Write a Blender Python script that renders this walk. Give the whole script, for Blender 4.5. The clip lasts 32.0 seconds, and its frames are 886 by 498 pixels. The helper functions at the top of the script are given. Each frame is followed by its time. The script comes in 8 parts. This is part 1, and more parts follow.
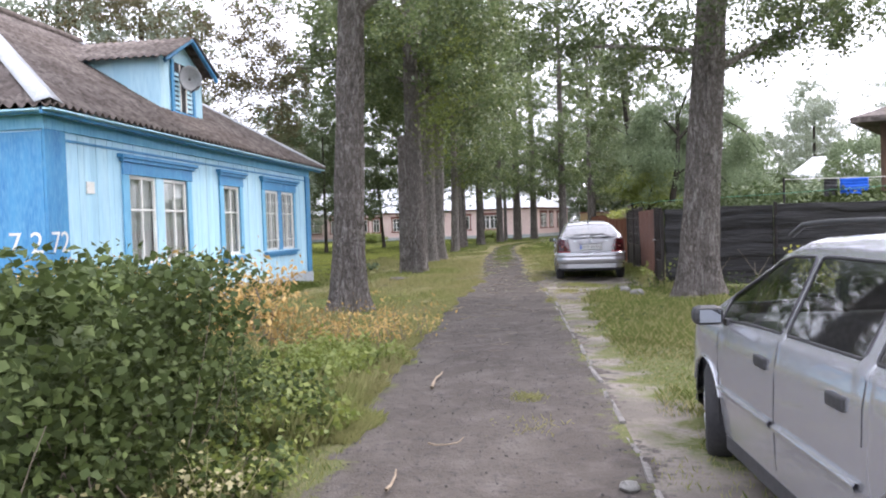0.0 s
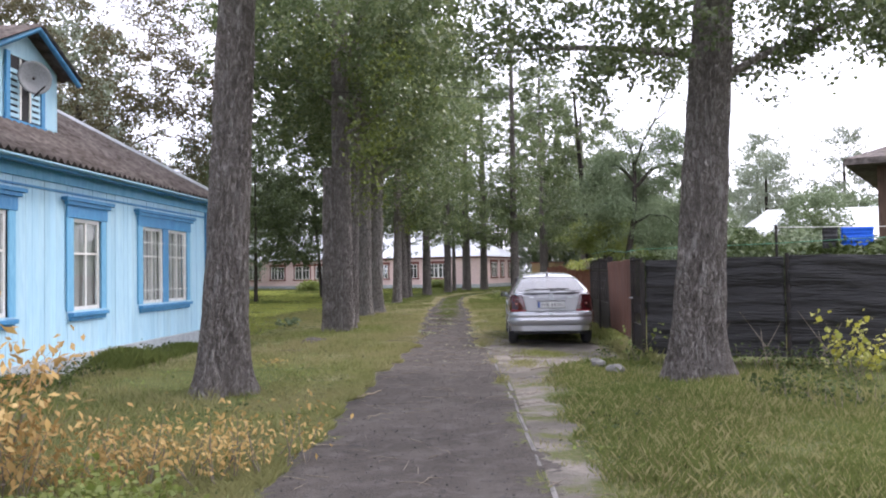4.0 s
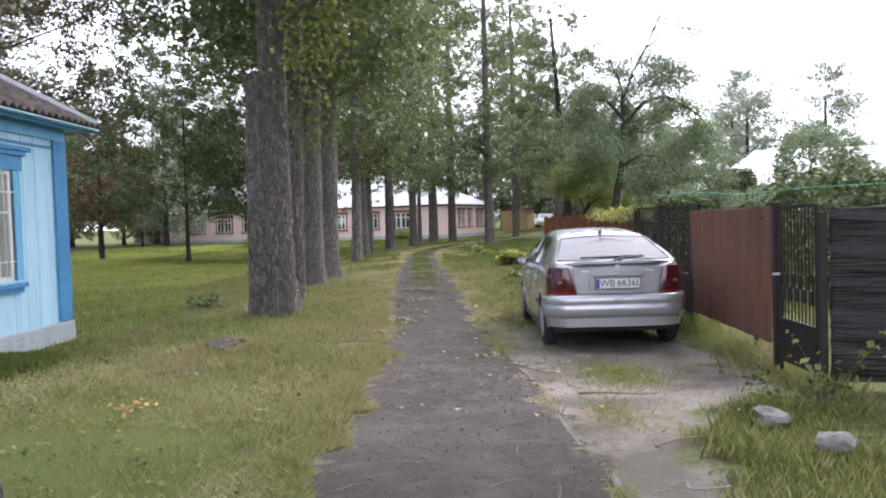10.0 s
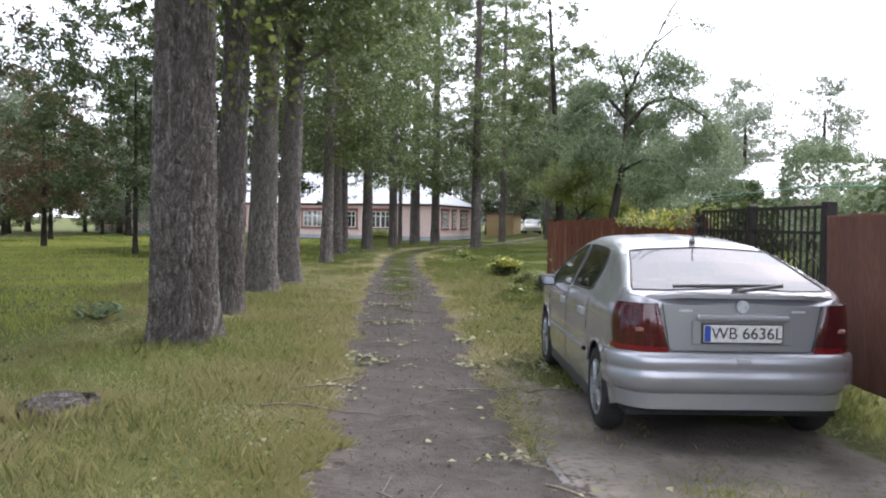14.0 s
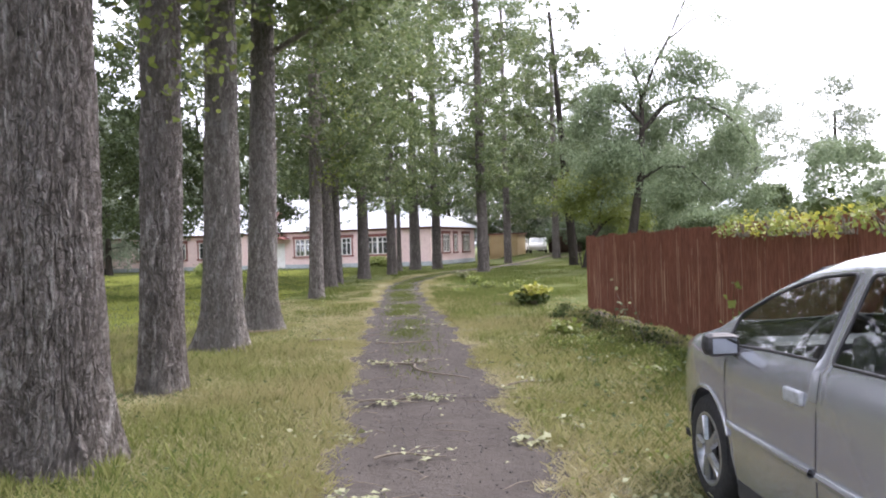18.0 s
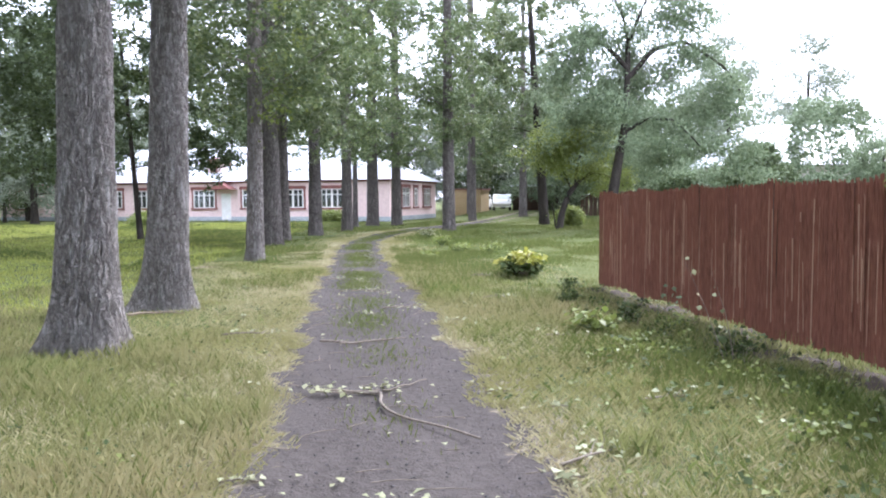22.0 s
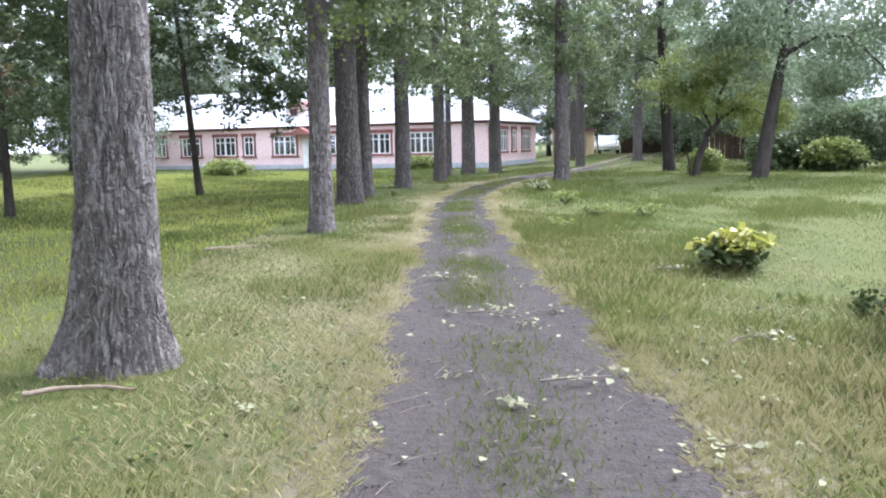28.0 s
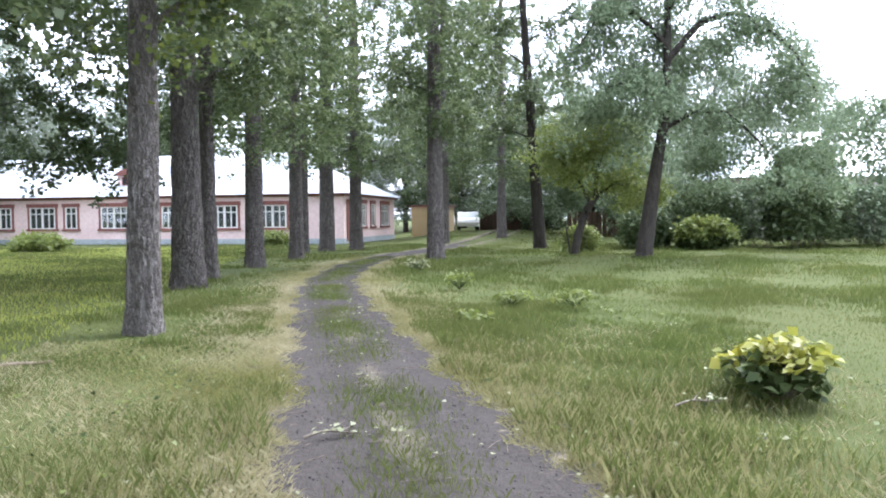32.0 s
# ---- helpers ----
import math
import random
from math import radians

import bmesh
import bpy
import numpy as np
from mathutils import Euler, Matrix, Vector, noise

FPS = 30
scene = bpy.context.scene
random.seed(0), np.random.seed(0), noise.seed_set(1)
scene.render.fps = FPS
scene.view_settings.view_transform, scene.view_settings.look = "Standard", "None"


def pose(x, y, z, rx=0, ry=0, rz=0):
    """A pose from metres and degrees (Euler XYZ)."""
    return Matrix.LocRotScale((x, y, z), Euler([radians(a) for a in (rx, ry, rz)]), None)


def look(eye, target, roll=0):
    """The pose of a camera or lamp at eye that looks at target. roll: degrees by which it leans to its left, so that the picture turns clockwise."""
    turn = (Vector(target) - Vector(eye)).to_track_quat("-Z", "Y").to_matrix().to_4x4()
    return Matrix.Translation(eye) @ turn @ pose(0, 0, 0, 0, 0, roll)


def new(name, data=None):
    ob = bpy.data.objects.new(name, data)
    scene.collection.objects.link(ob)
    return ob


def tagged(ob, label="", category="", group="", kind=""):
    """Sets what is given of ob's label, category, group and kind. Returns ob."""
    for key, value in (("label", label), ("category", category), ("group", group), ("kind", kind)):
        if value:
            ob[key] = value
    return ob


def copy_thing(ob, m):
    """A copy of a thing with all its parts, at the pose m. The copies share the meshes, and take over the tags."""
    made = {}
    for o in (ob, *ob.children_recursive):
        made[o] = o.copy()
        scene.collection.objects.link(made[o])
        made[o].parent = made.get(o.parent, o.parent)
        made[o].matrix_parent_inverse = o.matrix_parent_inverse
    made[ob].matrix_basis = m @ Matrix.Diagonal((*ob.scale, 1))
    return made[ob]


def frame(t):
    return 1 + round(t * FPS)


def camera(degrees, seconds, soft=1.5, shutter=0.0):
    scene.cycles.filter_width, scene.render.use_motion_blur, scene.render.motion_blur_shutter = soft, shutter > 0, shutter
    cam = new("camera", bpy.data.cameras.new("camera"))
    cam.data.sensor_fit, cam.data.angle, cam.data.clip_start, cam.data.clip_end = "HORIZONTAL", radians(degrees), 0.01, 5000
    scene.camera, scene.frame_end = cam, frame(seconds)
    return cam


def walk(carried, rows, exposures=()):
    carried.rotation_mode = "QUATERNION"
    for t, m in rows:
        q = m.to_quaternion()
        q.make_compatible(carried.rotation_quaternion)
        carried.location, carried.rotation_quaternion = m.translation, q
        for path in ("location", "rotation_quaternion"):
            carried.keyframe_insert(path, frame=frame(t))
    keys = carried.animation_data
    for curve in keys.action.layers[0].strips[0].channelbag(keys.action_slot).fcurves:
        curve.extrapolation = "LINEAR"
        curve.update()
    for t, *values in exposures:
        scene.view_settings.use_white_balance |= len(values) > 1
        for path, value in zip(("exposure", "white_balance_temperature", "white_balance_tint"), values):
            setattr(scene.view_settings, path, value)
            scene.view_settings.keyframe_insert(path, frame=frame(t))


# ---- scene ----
cam = camera(58.7, 32.0, soft=2.0)
PATH = [
    (0, (2.873, 0.653, 1.427), (2.601, 2.634, 1.368), -1.9),
    (0.5, (2.962, 1.094, 1.4), (2.797, 3.086, 1.349), -3.7),
    (1, (2.979, 1.518, 1.423), (2.761, 3.506, 1.416), -2.3),
    (1.5, (2.921, 1.875, 1.488), (2.778, 3.87, 1.518), -2.4),
    (2, (2.908, 2.419, 1.434), (2.691, 4.406, 1.488), -0.9),
    (2.5, (2.839, 2.928, 1.381), (2.723, 4.919, 1.528), -0.8),
    (3, (2.871, 3.467, 1.378), (2.682, 5.453, 1.519), -1.7),
    (3.5, (2.865, 3.928, 1.439), (2.72, 5.921, 1.533), -0.7),
    (5.5, (2.776, 6.043, 1.484), (2.645, 8.038, 1.519), -2.7),
    (6, (2.616, 6.547, 1.497), (2.551, 8.546, 1.537), -3.4),
    (6.5, (2.552, 7.096, 1.49), (2.515, 9.095, 1.47), -2.5),
    (7, (2.512, 7.586, 1.515), (2.384, 9.582, 1.516), -2.8),
    (7.5, (2.391, 8.099, 1.514), (2.248, 10.093, 1.458), -3.5),
    (8, (2.326, 8.664, 1.532), (2.198, 10.658, 1.457), -1.3),
    (8.5, (2.177, 9.159, 1.533), (2.064, 11.155, 1.474), -1.9),
    (9, (2.09, 9.645, 1.542), (1.905, 11.636, 1.536), -1.2),
    (9.5, (2.092, 10.162, 1.579), (1.935, 12.155, 1.525), -0.5),
    (10, (1.99, 10.672, 1.603), (1.946, 12.67, 1.529), -1.7),
    (10.5, (1.995, 11.177, 1.598), (1.977, 13.174, 1.495), -0.7),
    (11, (1.96, 11.711, 1.582), (2.02, 13.709, 1.52), -0.7),
    (11.5, (1.965, 12.235, 1.558), (1.947, 14.235, 1.51), -0.3),
    (12, (1.898, 12.723, 1.548), (1.929, 14.722, 1.504), -0.5),
    (12.5, (1.851, 13.256, 1.503), (1.853, 15.255, 1.429), -0.9),
    (13, (1.818, 13.771, 1.511), (1.834, 15.767, 1.382), 0.5),
    (13.5, (1.776, 14.268, 1.514), (1.828, 16.263, 1.392), -0.8),
    (14, (1.82, 14.747, 1.508), (1.827, 16.746, 1.44), 0.9),
    (14.5, (1.834, 15.246, 1.513), (1.91, 17.243, 1.44), -0.0),
    (16.5, (1.617, 17.188, 1.502), (1.641, 19.185, 1.391), -0.3),
    (17, (1.524, 17.769, 1.499), (1.595, 19.765, 1.392), -0.2),
    (17.5, (1.537, 18.274, 1.489), (1.551, 20.273, 1.455), -0.3),
    (18, (1.483, 18.773, 1.491), (1.497, 20.772, 1.482), -1.8),
    (18.5, (1.5, 19.243, 1.48), (1.475, 21.242, 1.547), -1.9),
    (19, (1.538, 19.713, 1.502), (1.533, 21.713, 1.482), -1.5),
    (19.5, (1.457, 20.167, 1.501), (1.388, 22.165, 1.437), -1.7),
    (20, (1.466, 20.704, 1.494), (1.424, 22.699, 1.361), -1.1),
    (20.5, (1.403, 21.276, 1.463), (1.477, 23.269, 1.311), -3.4),
    (21, (1.374, 21.794, 1.459), (1.455, 23.787, 1.302), -4.5),
    (21.5, (1.314, 22.286, 1.476), (1.551, 24.267, 1.334), -2.5),
    (22, (1.266, 22.698, 1.485), (1.39, 24.69, 1.36), -0.4),
    (22.5, (1.275, 23.201, 1.474), (1.363, 25.188, 1.27), 0.4),
    (23, (1.225, 23.663, 1.462), (1.296, 25.649, 1.244), -2.3),
    (23.5, (1.211, 24.174, 1.454), (1.297, 26.167, 1.321), -1.1),
    (24, (1.167, 24.626, 1.43), (1.266, 26.62, 1.315), -1.7),
    (24.5, (1.14, 25.127, 1.424), (1.164, 27.123, 1.305), -2.3),
    (25, (1.16, 25.62, 1.414), (1.167, 27.611, 1.227), -0.8),
    (25.5, (1.071, 26.075, 1.414), (1.02, 28.067, 1.247), -0.4),
    (27.5, (0.821, 27.898, 1.544), (0.787, 29.889, 1.356), 2.0),
    (28, (0.752, 28.381, 1.551), (0.65, 30.36, 1.286), -1.2),
    (28.5, (0.739, 28.803, 1.548), (0.633, 30.789, 1.345), 0.7),
    (29, (0.647, 29.265, 1.516), (0.66, 31.256, 1.327), 0.3),
    (29.5, (0.539, 29.734, 1.496), (0.514, 31.725, 1.303), -0.4),
    (30, (0.471, 30.211, 1.493), (0.523, 32.205, 1.343), 1.8),
    (30.5, (0.359, 30.693, 1.459), (0.507, 32.68, 1.285), 0.6),
    (31, (0.318, 31.177, 1.445), (0.486, 33.165, 1.302), 1.3),
    (31.5, (0.252, 31.645, 1.443), (0.572, 33.617, 1.34), 0.3),
    (32, (0.193, 32.07, 1.445), (0.477, 34.048, 1.367), -0.5),
]
walk(cam, [(t, look(eye, target, roll)) for t, eye, target, roll in PATH],
     exposures=[(0.0, 1.56, 6200, 21), (1.0, 1.5, 6200, 21), (2.0, 1.15, 6200, 21), (3.5, 1.22, 6150, 23), (6.0, 1.57, 6150, 22), (7.0, 1.64, 6150, 23), (9.0, 1.58, 6150, 22), (10.0, 1.42, 6150, 21), (12.0, 1.36, 6100, 19), (13.0, 1.42, 6100, 19), (14.0, 1.3, 6150, 18), (17.0, 1.68, 6200, 23), (18.0, 1.75, 6200, 23), (19.0, 1.76, 6100, 22), (20.0, 2.03, 5820, 22), (25.0, 2.18, 5600, 20), (29.0, 2.14, 5580, 21), (32.0, 1.98, 5650, 17)])

# ---- world, sun, exposure ----
world = bpy.data.worlds.new("world")
scene.world = world
world.use_nodes = True
wn, wl = world.node_tree.nodes, world.node_tree.links
wn.clear()
sky = wn.new("ShaderNodeTexSky")
sky.sky_type, sky.sun_disc = "NISHITA", False
sky.sun_elevation, sky.sun_rotation = radians(48), radians(50)
sky.air_density, sky.dust_density, sky.ozone_density = 1.0, 4.0, 1.0
wtc = wn.new("ShaderNodeTexCoord")
wmap = wn.new("ShaderNodeMapping")
wmap.inputs["Scale"].default_value = (1.5, 1.5, 4.0)
wnoise = wn.new("ShaderNodeTexNoise")
wnoise.inputs["Scale"].default_value, wnoise.inputs["Detail"].default_value = 2.2, 5.0
wramp = wn.new("ShaderNodeMapRange")
wramp.inputs["From Min"].default_value, wramp.inputs["From Max"].default_value = 0.35, 0.62
wramp.inputs["To Min"].default_value, wramp.inputs["To Max"].default_value = 0.55, 0.97
wmix = wn.new("ShaderNodeMix")
wmix.data_type = "RGBA"
wmix.inputs["B"].default_value = (10.0, 10.4, 10.9, 1)
wbg, wout = wn.new("ShaderNodeBackground"), wn.new("ShaderNodeOutputWorld")
wbg.inputs["Strength"].default_value = 0.12
wl.new(wtc.outputs["Generated"], wmap.inputs["Vector"])
wl.new(wmap.outputs["Vector"], wnoise.inputs["Vector"])
wl.new(wnoise.outputs["Fac"], wramp.inputs["Value"])
wl.new(wramp.outputs["Result"], wmix.inputs["Factor"])
wl.new(sky.outputs["Color"], wmix.inputs["A"])
wl.new(wmix.outputs["Result"], wbg.inputs["Color"])
wl.new(wbg.outputs["Background"], wout.inputs["Surface"])

sun = new("sun", bpy.data.lights.new("sun", "SUN"))
sun.data.energy, sun.data.angle, sun.data.color = 1.3, radians(14), (1.0, 0.96, 0.9)
sun.matrix_world = look((0, 0, 60), (-30.0, -26.0, 16.0))


# ---- materials ----
def material(name, c1, c2, c3=None, scale=3.0, fine=40.0, rough=0.85, metal=0.0, bump=0.3, stretch=(1, 1, 1), spread=0.0,
             bump_scale=None, depth=0.02, contrast=(0.35, 0.65), coat=0.0, island=False, translucent=0.0, spec=0.5):
    """Two scales of noise over the base colours; spread: brightness change from object to object."""
    m = bpy.data.materials.new(name)
    m.use_nodes = True
    n, l = m.node_tree.nodes, m.node_tree.links
    p = n["Principled BSDF"]
    tc, mp = n.new("ShaderNodeTexCoord"), n.new("ShaderNodeMapping")
    mp.inputs["Scale"].default_value = stretch
    l.new(tc.outputs["Object"], mp.inputs["Vector"])

    def noise_of(s, detail=4.0):
        t = n.new("ShaderNodeTexNoise")
        t.inputs["Scale"].default_value, t.inputs["Detail"].default_value = s, detail
        l.new(mp.outputs["Vector"], t.inputs["Vector"])
        return t

    def ramp_of(source, lo, hi):
        r = n.new("ShaderNodeMapRange")
        r.inputs["From Min"].default_value, r.inputs["From Max"].default_value = lo, hi
        l.new(source, r.inputs["Value"])
        return r.outputs["Result"]

    def mix_of(fac, a, b):
        x = n.new("ShaderNodeMix")
        x.data_type = "RGBA"
        l.new(fac, x.inputs["Factor"])
        for key, v in (("A", a), ("B", b)):
            if isinstance(v, tuple):
                x.inputs[key].default_value = (*v, 1)
            else:
                l.new(v, x.inputs[key])
        return x.outputs["Result"]

    big, small = noise_of(scale), noise_of(fine, 6.0)
    if island:
        geo = n.new("ShaderNodeNewGeometry")
        col = mix_of(geo.outputs["Random Per Island"], c1, c2)
        col = mix_of(ramp_of(big.outputs["Fac"], *contrast), col, c3 or c2)
    else:
        col = mix_of(ramp_of(big.outputs["Fac"], *contrast), c1, c2)
        col = mix_of(ramp_of(small.outputs["Fac"], 0.42, 0.75), col, c3 or tuple(0.6 * v for v in c1))
    if spread:
        oi, hs = n.new("ShaderNodeObjectInfo"), n.new("ShaderNodeHueSaturation")
        r = n.new("ShaderNodeMapRange")
        r.inputs["To Min"].default_value, r.inputs["To Max"].default_value = 1 - spread, 1 + spread
        l.new(oi.outputs["Random"], r.inputs["Value"])
        l.new(r.outputs["Result"], hs.inputs["Value"])
        l.new(col, hs.inputs["Color"])
        col = hs.outputs["Color"]
    l.new(col, p.inputs["Base Color"])
    p.inputs["Roughness"].default_value, p.inputs["Metallic"].default_value = rough, metal
    p.inputs["Coat Weight"].default_value = coat
    p.inputs["Specular IOR Level"].default_value = spec
    if bump:
        b = n.new("ShaderNodeBump")
        b.inputs["Strength"].default_value, b.inputs["Distance"].default_value = bump, depth
        l.new((noise_of(bump_scale, 5.0) if bump_scale else small).outputs["Fac"], b.inputs["Height"])
        l.new(b.outputs["Normal"], p.inputs["Normal"])
    if translucent:
        tr, ms = n.new("ShaderNodeBsdfTranslucent"), n.new("ShaderNodeMixShader")
        ms.inputs["Fac"].default_value = translucent
        l.new(col, tr.inputs["Color"])
        l.new(p.outputs["BSDF"], ms.inputs[1])
        l.new(tr.outputs["BSDF"], ms.inputs[2])
        l.new(ms.outputs["Shader"], n["Material Output"].inputs["Surface"])
    return m


def glass_material(name, tint, see=0.75):
    m = bpy.data.materials.new(name)
    m.use_nodes = True
    n, l = m.node_tree.nodes, m.node_tree.links
    n.remove(n["Principled BSDF"])
    t, g, x, f = n.new("ShaderNodeBsdfTransparent"), n.new("ShaderNodeBsdfGlossy"), n.new("ShaderNodeMixShader"), n.new("ShaderNodeLayerWeight")
    power, add = n.new("ShaderNodeMath"), n.new("ShaderNodeMath")
    power.operation, power.inputs[1].default_value = "POWER", 4.0
    add.operation, add.use_clamp = "MULTIPLY_ADD", True
    add.inputs[1].default_value, add.inputs[2].default_value = 0.75, 1 - see
    t.inputs["Color"].default_value = (*tint, 1)
    g.inputs["Roughness"].default_value = 0.03
    l.new(f.outputs["Facing"], power.inputs[0])
    l.new(power.outputs["Value"], add.inputs[0])
    l.new(add.outputs["Value"], x.inputs["Fac"])
    l.new(t.outputs["BSDF"], x.inputs[1])
    l.new(g.outputs["BSDF"], x.inputs[2])
    l.new(x.outputs["Shader"], n["Material Output"].inputs["Surface"])
    return m


def bark_material(name, plate, pale, crack, scale=19.0):
    """Furrowed bark: long ragged ridges between dark fissures, with lichen-pale streaks on their crests."""
    m = bpy.data.materials.new(name)
    m.use_nodes = True
    n, l = m.node_tree.nodes, m.node_tree.links
    p = n["Principled BSDF"]
    tc = n.new("ShaderNodeTexCoord")

    def noise_of(s, detail, rough, squeeze):
        mp, t = n.new("ShaderNodeMapping"), n.new("ShaderNodeTexNoise")
        mp.inputs["Scale"].default_value = (1.0, 1.0, squeeze)
        t.inputs["Scale"].default_value, t.inputs["Detail"].default_value, t.inputs["Roughness"].default_value = s, detail, rough
        l.new(tc.outputs["Object"], mp.inputs["Vector"])
        l.new(mp.outputs["Vector"], t.inputs["Vector"])
        return t.outputs["Fac"]

    def ramp_of(source, lo, hi, a=0.0, b=1.0):
        r = n.new("ShaderNodeMapRange")
        for key, v in (("From Min", lo), ("From Max", hi), ("To Min", a), ("To Max", b)):
            r.inputs[key].default_value = v
        l.new(source, r.inputs["Value"])
        return r.outputs["Result"]

    def mix_of(fac, a, b):
        x = n.new("ShaderNodeMix")
        x.data_type = "RGBA"
        l.new(fac, x.inputs["Factor"])
        for key, v in (("A", a), ("B", b)):
            if isinstance(v, tuple):
                x.inputs[key].default_value = (*v, 1)
            else:
                l.new(v, x.inputs[key])
        return x.outputs["Result"]

    ridge, streak, grain, big = noise_of(scale, 9.0, 0.7, 0.42), noise_of(scale * 0.6, 6.0, 0.65, 0.2), noise_of(48.0, 6.0, 0.7, 0.8), noise_of(1.4, 3.0, 0.5, 0.7)
    cell, cm = n.new("ShaderNodeTexVoronoi"), n.new("ShaderNodeMapping")
    cell.feature, cell.inputs["Scale"].default_value = "DISTANCE_TO_EDGE", scale * 0.78
    cm.inputs["Scale"].default_value = (1.0, 1.0, 0.27)
    warp, add = n.new("ShaderNodeTexNoise"), n.new("ShaderNodeMixRGB")
    warp.inputs["Scale"].default_value, warp.inputs["Detail"].default_value = 9.0, 5.0
    add.blend_type, add.inputs["Fac"].default_value = "ADD", 0.2
    l.new(tc.outputs["Object"], warp.inputs["Vector"])
    l.new(tc.outputs["Object"], add.inputs["Color1"])
    l.new(warp.outputs["Color"], add.inputs["Color2"])
    l.new(add.outputs["Color"], cm.inputs["Vector"])
    l.new(cm.outputs["Vector"], cell.inputs["Vector"])
    col = mix_of(ramp_of(ridge, 0.36, 0.56), crack, plate)
    col = mix_of(ramp_of(cell.outputs["Distance"], 0.02, 0.16, 0.8, 0.0), col, crack)
    col = mix_of(ramp_of(ridge, 0.55, 0.72, 0.0, 0.6), col, pale)
    col = mix_of(ramp_of(streak, 0.55, 0.64, 0.0, 0.7), col, pale)
    col = mix_of(ramp_of(grain, 0.52, 0.72, 0.0, 0.7), col, crack)
    col = mix_of(ramp_of(big, 0.42, 0.7, 0.0, 0.5), col, tuple(0.7 * v for v in plate))
    l.new(col, p.inputs["Base Color"])
    p.inputs["Roughness"].default_value, p.inputs["Specular IOR Level"].default_value = 0.95, 0.12
    high = n.new("ShaderNodeMath")
    high.operation = "MULTIPLY_ADD"
    high.inputs[1].default_value = 0.3
    l.new(grain, high.inputs[0])
    tall = n.new("ShaderNodeMath")
    tall.operation = "ADD"
    l.new(ramp_of(ridge, 0.32, 0.7, 0.0, 0.7), tall.inputs[0])
    l.new(ramp_of(cell.outputs["Distance"], 0.0, 0.28), tall.inputs[1])
    l.new(tall.outputs["Value"], high.inputs[2])
    bp = n.new("ShaderNodeBump")
    bp.inputs["Strength"].default_value, bp.inputs["Distance"].default_value = 1.0, 0.04
    l.new(high.outputs["Value"], bp.inputs["Height"])
    l.new(bp.outputs["Normal"], p.inputs["Normal"])
    return m


BARK = bark_material("poplar_bark", (0.31, 0.28, 0.252), (0.5, 0.47, 0.435), (0.13, 0.112, 0.098))
# Paler BARK for two trunks: their own tone plus their more open light.
BARK_PALE = bark_material("pale_poplar_bark", (0.41, 0.375, 0.335), (0.52, 0.49, 0.45), (0.17, 0.15, 0.132))
# Darker BARK: shade of the far trunks put into colour; also the old stump.
BARK_SHADE = bark_material("shade_and_old_bark", (0.2, 0.178, 0.16), (0.31, 0.285, 0.258), (0.085, 0.073, 0.064))
GROUND = material("lawn_soil", (0.066, 0.088, 0.023), (0.09, 0.108, 0.033), (0.12, 0.116, 0.052), scale=0.35, fine=22.0, bump=0.6, depth=0.03, rough=0.95, spec=0.1)
BARK_DARK = material("dark_bark", (0.035, 0.03, 0.025), (0.065, 0.055, 0.045), (0.02, 0.017, 0.014), scale=2.0, fine=10.0, stretch=(3, 3, 0.6), bump=0.8, depth=0.03, rough=0.95, spread=0.1, spec=0.15)
LEAF = material("poplar_leaf", (0.062, 0.098, 0.034), (0.25, 0.29, 0.12), (0.115, 0.155, 0.065), scale=0.8, rough=0.36, bump=0, island=True, translucent=0.42, spread=0.22)
LEAF_YELLOW = material("young_leaf", (0.26, 0.29, 0.05), (0.46, 0.42, 0.06), (0.30, 0.31, 0.06), scale=0.6, rough=0.5, bump=0, island=True, translucent=0.4)
LEAF_FRESH = material("fresh_poplar_leaf", (0.16, 0.21, 0.045), (0.27, 0.30, 0.075), (0.18, 0.22, 0.055), scale=0.6, rough=0.5, bump=0, island=True, translucent=0.42)
LEAF_BRONZE = material("bronze_maple_leaf", (0.06, 0.06, 0.025), (0.20, 0.15, 0.075), (0.115, 0.11, 0.05), scale=0.5, rough=0.6, bump=0, island=True, translucent=0.3)
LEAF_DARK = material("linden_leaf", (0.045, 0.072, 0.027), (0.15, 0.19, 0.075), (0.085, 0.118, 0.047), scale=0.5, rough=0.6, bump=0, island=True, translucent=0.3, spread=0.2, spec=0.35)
LEAF_PALE = material("willow_leaf", (0.11, 0.155, 0.08), (0.27, 0.33, 0.19), (0.19, 0.24, 0.135), scale=0.5, rough=0.6, bump=0, island=True, translucent=0.38, spread=0.12, spec=0.3)
# Haze of distance put into the leaf colour: paler and greyer.
LEAF_HAZED = material("hazed_far_leaf", (0.21, 0.25, 0.175), (0.30, 0.335, 0.24), (0.20, 0.235, 0.165), scale=0.2, rough=0.6, bump=0, island=True, translucent=0.5, spread=0.2)
LEAF_RED = material("plum_leaf", (0.07, 0.045, 0.022), (0.17, 0.10, 0.045), (0.10, 0.085, 0.035), scale=0.4, rough=0.6, bump=0, island=True, translucent=0.3)
LEAF_HEDGE = material("hedge_leaf", (0.028, 0.046, 0.013), (0.11, 0.145, 0.044), (0.055, 0.075, 0.023), scale=1.2, rough=0.7, bump=0, island=True, translucent=0.25, spec=0.2)
LEAF_DRY = material("dry_leaf", (0.48, 0.31, 0.09), (0.66, 0.48, 0.2), (0.38, 0.24, 0.085), scale=1.0, rough=0.8, bump=0, island=True, translucent=0.25)
